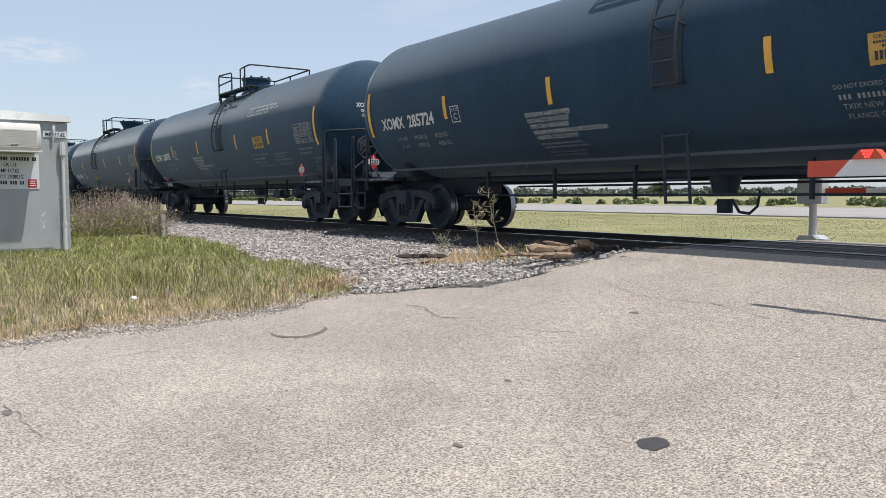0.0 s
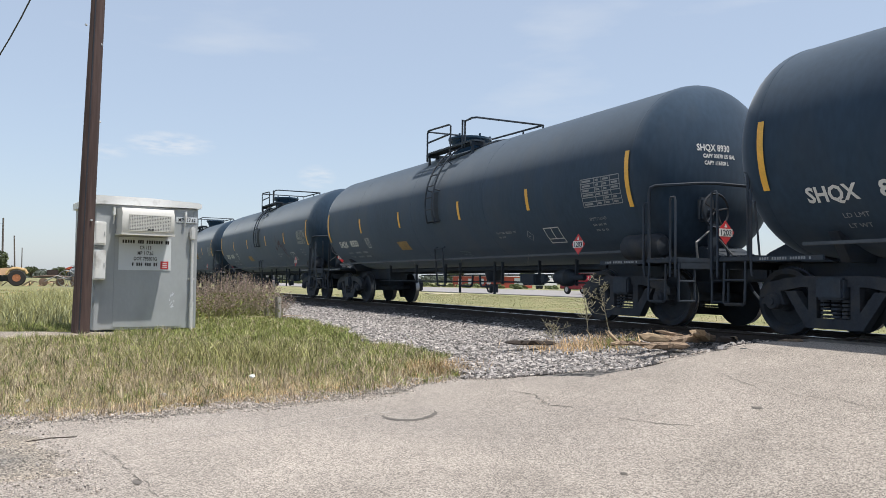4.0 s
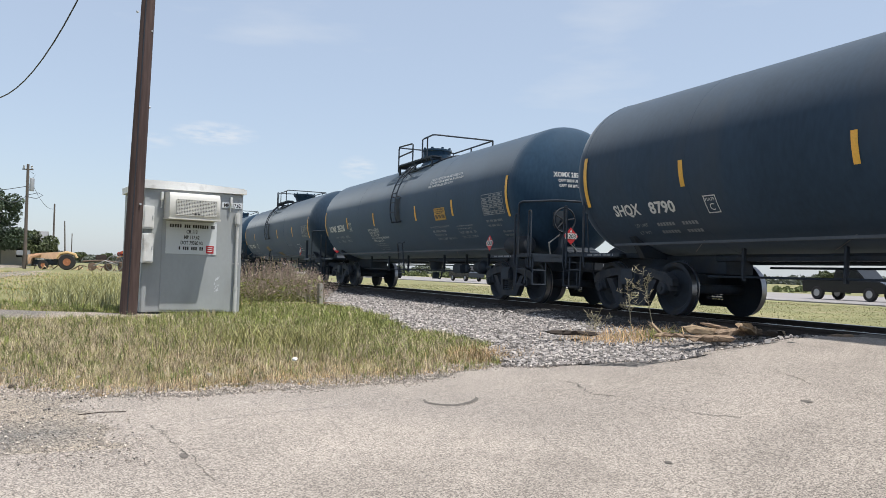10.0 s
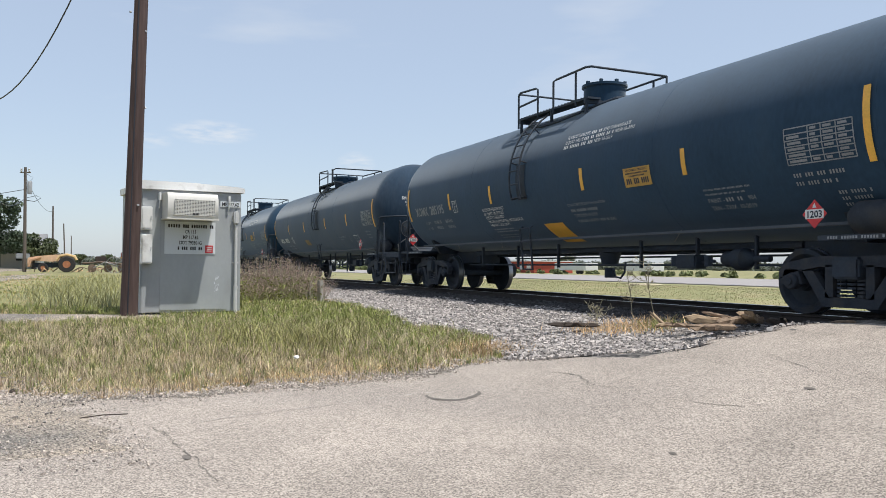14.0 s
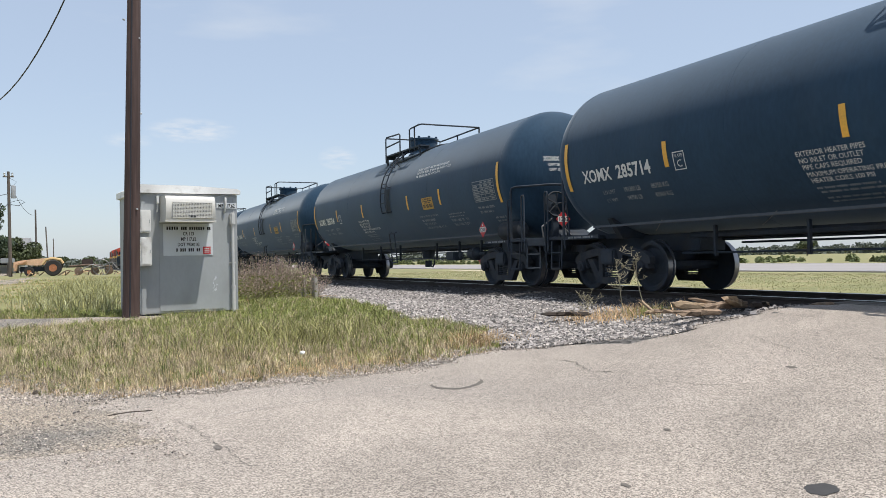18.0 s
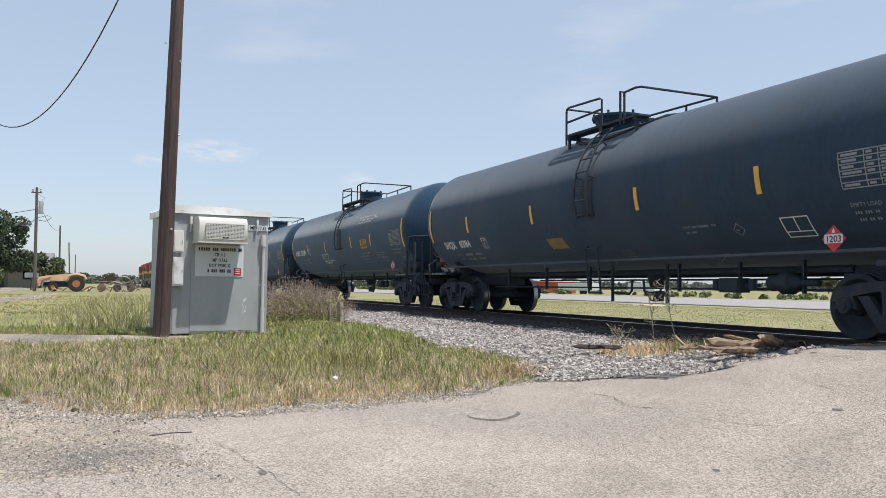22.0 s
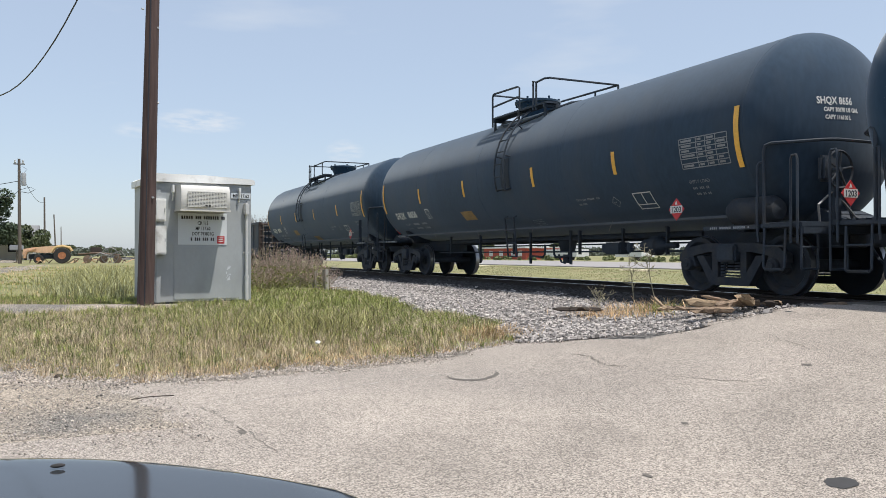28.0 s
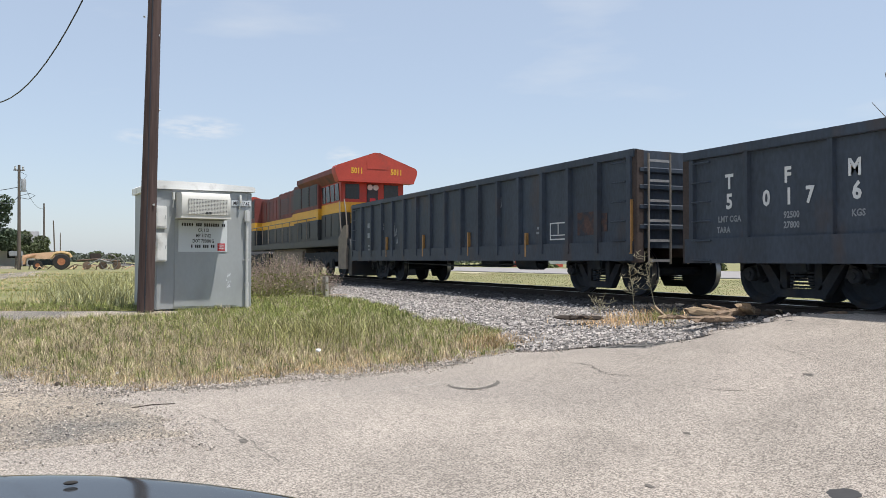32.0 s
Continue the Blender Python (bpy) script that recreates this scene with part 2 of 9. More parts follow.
def pipe(bm, pts, r, seg=6):
    """A round bar through points, with mitred joints."""
    pts = [Vector(p) for p in pts]
    rings = []
    for i, p in enumerate(pts):
        d = (pts[min(i + 1, len(pts) - 1)] - pts[max(i - 1, 0)]).normalized()
        a = d.orthogonal().normalized() if i == 0 else (a - d * a.dot(d)).normalized()
        b = d.cross(a)
        rings.append([bm.verts.new(p + r * (math.cos(2 * math.pi * k / seg) * a + math.sin(2 * math.pi * k / seg) * b)) for k in range(seg)])
    for u, v in zip(rings, rings[1:]):
        for k in range(seg):
            bm.faces.new((u[k], u[(k + 1) % seg], v[(k + 1) % seg], v[k]))
    bm.faces.new(rings[0][::-1])
    bm.faces.new(rings[-1])
    return bm


def arc(c, r, a0, a1, n, plane="xz"):
    out = []
    for i in range(n + 1):
        a = radians(a0 + (a1 - a0) * i / n)
        u, v = r * math.cos(a), r * math.sin(a)
        out.append((c[0] + u, c[1], c[2] + v) if plane == "xz" else (c[0] + u, c[1] + v, c[2]) if plane == "xy" else (c[0], c[1] + u, c[2] + v))
    return out


def lathe(bm, profile, axis="x", seg=24, at=(0, 0, 0), ring=False):
    """Turns (along, radius) pairs round an axis."""
    rings = []
    for a, r in profile:
        ring = []
        for k in range(seg):
            c, s = r * math.cos(2 * math.pi * k / seg), r * math.sin(2 * math.pi * k / seg)
            p = (a, c, s) if axis == "x" else (s, a, c) if axis == "y" else (c, s, a)
            ring.append(bm.verts.new(Vector(p) + Vector(at)))
        rings.append(ring)
    for u, v in zip(rings, rings[1:]):
        for k in range(seg):
            bm.faces.new((u[k], v[k], v[(k + 1) % seg], u[(k + 1) % seg]))
    if profile[0][1] > 1e-4 and not ring:
        bm.faces.new(rings[0])
    if profile[-1][1] > 1e-4 and not ring:
        bm.faces.new(rings[-1][::-1])
    return bm


def prism(bm, poly, y0, y1, plane="xz"):
    """A flat outline with thickness; plane xz runs along y, plane yz along x, plane xy along z."""
    def at(u, v, w):
        return (u, w, v) if plane == "xz" else (w, u, v) if plane == "yz" else (u, v, w)
    lo = [bm.verts.new(at(u, v, y0)) for u, v in poly]
    hi = [bm.verts.new(at(u, v, y1)) for u, v in poly]
    bm.faces.new(lo)
    bm.faces.new(hi[::-1])
    for k in range(len(poly)):
        j = (k + 1) % len(poly)
        bm.faces.new((lo[k], hi[k], hi[j], lo[j]))
    return bm


def finish(bm, name, material, smooth=None):
    bmesh.ops.recalc_face_normals(bm, faces=bm.faces)
    me = bpy.data.meshes.new(name)
    bm.to_mesh(me)
    bm.free()
    for m in material if isinstance(material, (list, tuple)) else [material]:
        me.materials.append(m)
    if smooth:
        me.shade_smooth()
        me.set_sharp_from_angle(angle=radians(smooth))
    return me


def part(name, bm, material, parent, label="", smooth=35):
    """Links a bmesh as one mesh object under a thing or a part."""
    ob = new(name, finish(bm, name, material, smooth))
    ob.parent = parent
    return tagged(ob, label)


def stuffed(ob):
    ob["kind"] = "stuff"
    return ob


def thing(name, label, category, m=None, group="", kind=""):
    ob = new(name)
    ob.empty_display_size = 0.2
    if m is not None:
        ob.matrix_world = m
    return tagged(ob, label, category, group, kind)


def solid(name, bm, material, label, category, m=None, group="", kind="", smooth=35):
    ob = new(name, finish(bm, name, material, smooth))
    if m is not None:
        ob.matrix_world = m
    return tagged(ob, label, category, group, kind)


def from_arrays(name, verts, faces, material, smooth=False):
    me = bpy.data.meshes.new(name)
    me.from_pydata(verts, [], faces)
    for m in material if isinstance(material, (list, tuple)) else [material]:
        me.materials.append(m)
    if smooth:
        me.shade_smooth()
    return me


LETTERS = {}


def letters(text, size, bold=0.0, align="LEFT"):
    """Flat lettering from the built-in font: vertices (x, y) and faces."""
    key = (text, size, bold, align)
    if key not in LETTERS:
        cu = bpy.data.curves.new("lettering", "FONT")
        cu.body, cu.size, cu.offset, cu.align_x, cu.resolution_u = text, size, bold, align, 2
        ob = bpy.data.objects.new("lettering", cu)
        scene.collection.objects.link(ob)
        bpy.context.view_layer.update()
        me = bpy.data.meshes.new_from_object(ob.evaluated_get(bpy.context.evaluated_depsgraph_get()))
        LETTERS[key] = ([(v.co.x, v.co.y) for v in me.vertices], [tuple(p.vertices) for p in me.polygons])
        bpy.data.objects.remove(ob)
        bpy.data.meshes.remove(me)
    return LETTERS[key]

# ---- ground, road, track ----
TRACK_Y = 10.2


def road_edge(y):
    """The ragged left edge of the asphalt, as x."""
    base = np.interp(y, [-40, -8, -4, -0.7, 1.9, 3.4, 4.6, 5.3, 6.3, 8.1, 12, 20, 34], [-8.6, -8.6, -8.5, -8.2, -7.9, -8.35, -8.25, -7.75, -7.3, -7.2, -7.2, -7.6, -11])
    return base + 0.10 * np.sin(2.3 * y) + 0.07 * np.sin(5.1 * y + 1) + 0.04 * np.sin(11.7 * y)


def height(x, y):
    x, y = np.asarray(x, float), np.asarray(y, float)
    flat = np.interp(y, [-1e4, 3, 5.2, 7.2, 8.25, 8.7, 11.7, 12.2, 14, 22, 30, 1e4], [-0.62, -0.62, -0.45, -0.34, -0.21, -0.17, -0.17, -0.21, -0.5, -0.42, -0.36, -0.36])
    rise = np.interp(-x, [8.2, 14.5, 60, 1e4], [0.0, 0.34, 0.66, 0.66]) * np.interp(y, [3.5, 7.2], [1, 0])
    mound = 0.05 * np.sin(0.9 * x + 0.4) * np.sin(1.1 * y) * np.clip((-x - 9) / 3, 0, 1) * np.interp(y, [4, 6], [1, 0])
    open_land = flat + rise + mound
    road = np.interp(y, [-1e4, 3.4, 8.3, 11.9, 18, 1e4], [-0.63, -0.63, -0.035, -0.035, -0.40, -0.36])
    s = np.clip((x - road_edge(y) + 0.25) / 0.5, 0, 1)
    s = s * s * (3 - 2 * s) * np.clip((14 - x) / 3, 0, 1)
    return open_land * (1 - s) + road * s


def h(x, y):
    return float(height(x, y))


def spread(lo, hi, a, b, fine, grow=1.22):
    """Coordinates that are fine between a and b and coarser outside."""
    mid = list(np.arange(a, b + fine / 2, fine))
    out, d = [], fine
    p = b
    while p < hi:
        d *= grow
        p = min(p + d, hi)
        out.append(p)
    left, d, p = [], fine, a
    while p > lo:
        d *= grow
        p = max(p - d, lo)
        left.append(p)
    return np.array(left[::-1] + mid + out)


def sheet(name, xs, ys, zf, material, keep=None, lift=0.0):
    gx, gy = np.meshgrid(xs, ys)
    gz = zf(gx, gy) + lift
    v = np.stack([gx.ravel(), gy.ravel(), gz.ravel()], 1)
    nx = len(xs)
    i = np.arange((len(ys) - 1) * (nx - 1))
    a = (i // (nx - 1)) * nx + i % (nx - 1)
    f = np.stack([a, a + 1, a + 1 + nx, a + nx], 1)
    if keep is not None:
        cx, cy = v[f].mean(1)[:, 0], v[f].mean(1)[:, 1]
        f = f[keep(cx, cy)]
    return from_arrays(name, v.tolist(), f.tolist(), material, smooth=True)


def ground_material():
    m = mat("dry_grass_ground", (0.18, 0.185, 0.072), 0.95, vary=0.3, scale=0.35, fine=9, tint=(0.225, 0.215, 0.092), stain=(0.31, 0.25, 0.14), stain_at=(0.5, 0.72), stain_scale=0.6, bump=0.9)
    return m


M_GROUND = ground_material()


def chips(name, base, cells, contrast, stain, stain_scale, mottle=0.24, stain_at=(0.50, 0.78)):
    """Crushed stone held in a surface: each chip has a shade of its own, with larger worn and dirty areas."""
    m = mat(name, base, 0.93, vary=0.14, scale=0.5, fine=cells * 0.45, stain=stain, stain_at=stain_at, stain_scale=stain_scale, bump=0.0)
    n, l = m.node_tree.nodes, m.node_tree.links
    b = n["Principled BSDF"]
    colour = b.inputs["Base Color"].links[0].from_socket
    tc = n.new("ShaderNodeTexCoord")
    vo = n.new("ShaderNodeTexVoronoi")
    vo.inputs["Scale"].default_value = cells
    l.new(tc.outputs["Object"], vo.inputs["Vector"])
    grey = n.new("ShaderNodeRGBToBW")
    l.new(vo.outputs["Color"], grey.inputs["Color"])
    mr = n.new("ShaderNodeMapRange")
    mr.inputs["From Min"].default_value, mr.inputs["From Max"].default_value = 0.2, 0.8
    mr.inputs["To Min"].default_value, mr.inputs["To Max"].default_value = 1 - contrast, 1 + contrast * 0.8
    l.new(grey.outputs["Val"], mr.inputs["Value"])
    hv = n.new("ShaderNodeHueSaturation")
    l.new(mr.outputs["Result"], hv.inputs["Value"])
    l.new(colour, hv.inputs["Color"])
    # clusters of larger stone and worn, polished wheel paths
    worn = n.new("ShaderNodeTexNoise")
    worn.inputs["Scale"].default_value, worn.inputs["Detail"].default_value, worn.inputs["Roughness"].default_value = cells * 0.22, 5.0, 0.75
    l.new(tc.outputs["Object"], worn.inputs["Vector"])
    broad = n.new("ShaderNodeTexNoise")
    broad.inputs["Scale"].default_value, broad.inputs["Detail"].default_value, broad.inputs["Roughness"].default_value = 0.9, 8.0, 0.62
    l.new(tc.outputs["Object"], broad.inputs["Vector"])
    both = n.new("ShaderNodeMath")
    both.operation = "ADD"
    for k, (src, half) in enumerate(((worn, mottle), (broad, 0.16))):
        r2 = n.new("ShaderNodeMapRange")
        r2.inputs["From Min"].default_value, r2.inputs["From Max"].default_value = 0.3, 0.7
        r2.inputs["To Min"].default_value, r2.inputs["To Max"].default_value = 0.5 - half, 0.5 + half
        l.new(src.outputs["Fac"], r2.inputs["Value"])
        l.new(r2.outputs["Result"], both.inputs[k])
    hv2 = n.new("ShaderNodeHueSaturation")
    l.new(both.outputs[0], hv2.inputs["Value"])
    l.new(hv.outputs["Color"], hv2.inputs["Color"])
    l.new(hv2.outputs["Color"], b.inputs["Base Color"])
    bp = n.new("ShaderNodeBump")
    bp.inputs["Strength"].default_value, bp.inputs["Distance"].default_value = 0.8, 0.6 / cells
    l.new(grey.outputs["Val"], bp.inputs["Height"])
    l.new(bp.outputs["Normal"], b.inputs["Normal"])
    return m


M_ASPHALT = chips("bleached_chip_seal_asphalt", (0.347, 0.302, 0.259), 130, 0.62, (0.262, 0.230, 0.202), 0.45, 0.11)
# dark base colour paints the shade in the gaps between loose stones
M_GRAVELBED = chips("dusty_gravel_bed", (0.110, 0.102, 0.094), 22, 0.8, (0.075, 0.068, 0.062), 1.2)
M_APRON = chips("crushed_caliche", (0.345, 0.290, 0.228), 95, 0.75, (0.185, 0.168, 0.146), 0.75, 0.18, (0.42, 0.66))
M_HIGHWAY = mat("pale_highway_concrete", (0.29, 0.268, 0.258), 0.9, vary=0.1, scale=0.2, fine=3)
M_STONE = mat("limestone_ballast", (0.30, 0.282, 0.268), 0.9, vary=0.3, scale=12, fine=60, rnd=-0.7, tint=(0.30, 0.268, 0.243))
M_PALESTONE = mat("pale_caliche_stones", (0.44, 0.385, 0.335), 0.9, vary=0.25, scale=12, fine=60, rnd=-0.4)
# dark for oil, and for the train's shade painted along the rail
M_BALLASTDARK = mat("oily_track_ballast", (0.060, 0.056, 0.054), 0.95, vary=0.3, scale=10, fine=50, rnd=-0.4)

gx = spread(-2600, 2600, -24, 6, 0.25)
gy = spread(-2600, 2600, -3, 14, 0.25)
ground = tagged(new("ground", sheet("ground", gx, gy, height, M_GROUND)), "flat land of sun-dried grass, mown and patchy", "ground", kind="structure")

# the asphalt lane that climbs to the crossing and goes on to the highway
rx = np.concatenate([np.linspace(0, 1, 5)[:-1] * 0.5, np.arange(0.5, 16.1, 0.25)])
ry = np.concatenate([np.arange(-40, -4, 1.0), np.arange(-4, 13, 0.125), np.arange(13, 34.1, 0.5)])
ru, rv = np.meshgrid(rx, ry)
px = road_edge(rv) + ru
pz = height(px, rv) + 0.018 - 0.012 * np.exp(-ru / 0.12)
nx = len(rx)
ii = np.arange((len(ry) - 1) * (nx - 1))
aa = (ii // (nx - 1)) * nx + ii % (nx - 1)
road_mesh = from_arrays("road", np.stack([px.ravel(), rv.ravel(), pz.ravel()], 1).tolist(), np.stack([aa, aa + 1, aa + 1 + nx, aa + nx], 1).tolist(), M_ASPHALT, True)
road = tagged(new("road", road_mesh), "sun-bleached chip-seal road climbing to the rail crossing", "road", kind="structure")

# crumbled gravel shoulder along the lane
su, sv = np.meshgrid(np.linspace(-0.40, 0.10, 7), np.arange(-3.6, 8.2, 0.125))
wob = su * (1 + 0.35 * np.sin(3.1 * sv) * (su < 0))
spx = road_edge(sv) + wob
spz = height(spx, sv) + 0.011 - 0.05 * np.clip(-su - 0.3, 0, 1)
ii = np.arange((su.shape[0] - 1) * 6)
aa = (ii // 6) * 7 + ii % 6
tagged(new("gravel_shoulder", from_arrays("gravel_shoulder", np.stack([spx.ravel(), sv.ravel(), spz.ravel()], 1).tolist(), np.stack([aa, aa + 1, aa + 8, aa + 7], 1).tolist(), M_APRON, True)), "crumbled pale gravel shoulder beside the lane", "gravel", kind="structure")

# gravel bed between the grass and the track
def bed_near(x):
    return np.interp(-x, [7, 9.2, 10.8, 13.5, 16.6, 18.8, 26, 60, 300], [4.6, 5.1, 5.35, 5.2, 5.7, 5.6, 6.6, 7.4, 7.6])


bx = np.concatenate([np.arange(-320, -40, 4.0), np.arange(-40, -6.9, 0.25)])
bt = np.linspace(0, 1, 24)
bu, bv = np.meshgrid(bx, bt)
near = bed_near(bu) + 0.15 * np.sin(1.7 * bu) + 0.08 * np.sin(4.3 * bu)
byy = near + (13.4 - near) * bv
bz = height(bu, byy) + 0.02 - 0.05 * (np.exp(-bv / 0.03) + np.exp(-(1 - bv) / 0.03))
nx = len(bx)
ii = np.arange((len(bt) - 1) * (nx - 1))
aa = (ii // (nx - 1)) * nx + ii % (nx - 1)
faces = np.stack([aa, aa + 1, aa + 1 + nx, aa + nx], 1).tolist()
ballast_bed = tagged(new("ballast_bed", from_arrays("ballast_bed", np.stack([bu.ravel(), byy.ravel(), bz.ravel()], 1).tolist(), faces, M_GRAVELBED, True)), "bed of grey crushed limestone along the track", "ballast", kind="structure")
bx2 = np.arange(9, 120, 4.0)
bu, bv = np.meshgrid(bx2, np.linspace(7.2, 13.4, 20))
bz = height(bu, bv) + 0.02
nx = len(bx2)
ii = np.arange(19 * (nx - 1))
aa = (ii // (nx - 1)) * nx + ii % (nx - 1)
tagged(new("ballast_bed", from_arrays("ballast_bed", np.stack([bu.ravel(), bv.ravel(), bz.ravel()], 1).tolist(), np.stack([aa, aa + 1, aa + 1 + nx, aa + nx], 1).tolist(), M_GRAVELBED, True)), "bed of grey crushed limestone beyond the crossing", "ballast", kind="structure")

# highway parallel to the track
hw = bmesh.new()
box(hw, -2400, 2400, 34, 58, -0.9, -0.30)
highway = solid("highway", hw, M_HIGHWAY, "pale concrete highway running parallel to the track", "road", kind="structure", smooth=None)
ln = bmesh.new()
for y in (35.2, 56.8):
    box(ln, -2000, 2000, y - 0.07, y + 0.07, -0.3, -0.294)
solid("highway_line", ln, M_DIMWHITE, "white painted edge lines of the highway", "road marking", kind="structure", smooth=None)

# rails
RAIL = [(-0.07, -0.17), (0.07, -0.17), (0.07, -0.155), (0.012, -0.135), (0.012, -0.045), (0.037, -0.035), (0.037, -0.004), (0.030, 0.0), (-0.030, 0.0), (-0.037, -0.004), (-0.037, -0.035), (-0.012, -0.045), (-0.012, -0.135), (-0.07, -0.155)]
for side in (-1, 1):
    bm = bmesh.new()
    yc = TRACK_Y + side * 0.7525
    prism(bm, [(yc + u, v) for u, v in RAIL], -330, 140, "yz")
    me = finish(bm, "rail", [M_RAIL, M_RAILTOP])
    for p in me.polygons:
        if p.normal.z > 0.5 and p.center.z > -0.02:
            p.material_index = 1
    tagged(new("rail", me), "steel running rail with rusty web and bright head", "rail", "rails of the track", "structure")

# ---- the train ----
R_TANK, Z_TANK, HALF, FRONT = 1.50, 2.54, 7.58, 7.48


def on_tank(u, v, lift=0.010):
    """A point on the near side of the tank: u along the car, v metres up round the shell from its widest line."""
    a = v / R_TANK
    return (u, -(R_TANK + lift) * math.cos(a), Z_TANK + (R_TANK + lift) * math.sin(a))


def wrap_patch(bm, u0, u1, v0, v1, lift=0.008, n=6, skew=0.0):
    cols = [[bm.verts.new(on_tank(u + skew * k / n, v0 + (v1 - v0) * k / n, lift)) for k in range(n + 1)] for u in (u0, u1)]
    for k in range(n):
        bm.faces.new((cols[0][k], cols[1][k], cols[1][k + 1], cols[0][k + 1]))
    return bm


def wrap_text(bm, text, size, u, v, bold=0.0, align="LEFT", squeeze=1.0, lift=0.011):
    vs, fs = letters(text, size, bold, align)
    made = [bm.verts.new(on_tank(u + x * squeeze, v + y, lift)) for x, y in vs]
    for f in fs:
        bm.faces.new([made[k] for k in f])
    return bm


def build_truck(parent, x):
    truck = new("truck")
    truck.parent, truck.location = parent, (x, 0, 0)
    tagged(truck, "two-axle cast steel truck grey with road dust")
    for s in (-1, 1):
        bm = bmesh.new()
        y0, y1 = s * 0.93, s * 1.06
        # side frame: compression and tension members, columns and pedestals
        prism(bm, [(-1.12, 0.62), (-0.98, 0.72), (-0.5, 0.80), (0.5, 0.80), (0.98, 0.72), (1.12, 0.62), (1.12, 0.50), (0.9, 0.58), (0.45, 0.66), (-0.45, 0.66), (-0.9, 0.58), (-1.12, 0.50)], y0, y1)
        prism(bm, [(-0.72, 0.60), (-0.55, 0.60), (-0.30, 0.26), (0.30, 0.26), (0.55, 0.60), (0.72, 0.60), (0.40, 0.13), (-0.40, 0.13)], y0, y1)
        for q in (-1, 1):
            prism(bm, [(q * 0.24, 0.25), (q * 0.36, 0.25), (q * 0.36, 0.68), (q * 0.24, 0.68)], y0, y1)
            prism(bm, [(q * 0.72, 0.42), (q * 0.80, 0.62), (q * 1.02, 0.62), (q * 1.10, 0.42), (q * 1.02, 0.42), (q * 0.97, 0.53), (q * 0.85, 0.53), (q * 0.80, 0.42)], y0, y1)
        part("side_frame", bm, M_TRUCK, truck)
        bm = bmesh.new()
        for k in (-0.15, 0, 0.15):
            for z in range(5):
                rod(bm, (k, s * 0.99, 0.27 + z * 0.05), (k, s * 0.99, 0.30 + z * 0.05), 0.068, 10)
        stuffed(part("coil_spring", bm, M_UNDER, truck))
        for q in (-1, 1):
            bm = bmesh.new()
            lathe(bm, [(s * 1.00, 0.11), (s * 1.10, 0.11), (s * 1.12, 0.095), (s * 1.12, 0.05), (s * 1.14, 0.045), (s * 1.14, 0.0)], "y", 14, (q * 0.89, 0, 0.457))
            part("bearing_cap", bm, M_TRUCK, truck)
    bm = bmesh.new()
    box(bm, -0.2, 0.2, -1.15, 1.15, 0.5, 0.78, 0.03)
    part("bolster", bm, M_UNDER, truck)
    for q in (-1, 1):
        bm = bmesh.new()
        for s in (-1, 1):
            lathe(bm, [(s * 0.70, 0.0), (s * 0.70, 0.13), (s * 0.735, 0.30), (s * 0.70, 0.37), (s * 0.688, 0.48), (s * 0.715, 0.48), (s * 0.73, 0.459), (s * 0.83, 0.452), (s * 0.835, 0.43), (s * 0.83, 0.38), (s * 0.77, 0.33), (s * 0.80, 0.14), (s * 0.86, 0.12), (s * 0.86, 0.0)], "y", 32)
        rod(bm, (0, -0.72, 0), (0, 0.72, 0), 0.085, 10)
        me = finish(bm, "wheelset", [M_WHEEL, M_TREAD], 40)
        for p in me.polygons:
            r = math.hypot(p.center.x, p.center.z)
            if 0.43 < r and abs(p.normal.y) < 0.5:
                p.material_index = 1
        ob = new("wheelset", me)
        ob.parent, ob.location = truck, (q * 0.89, 0, 0.457)
        tagged(ob, "steel wheel pair with worn bright treads")
    return truck


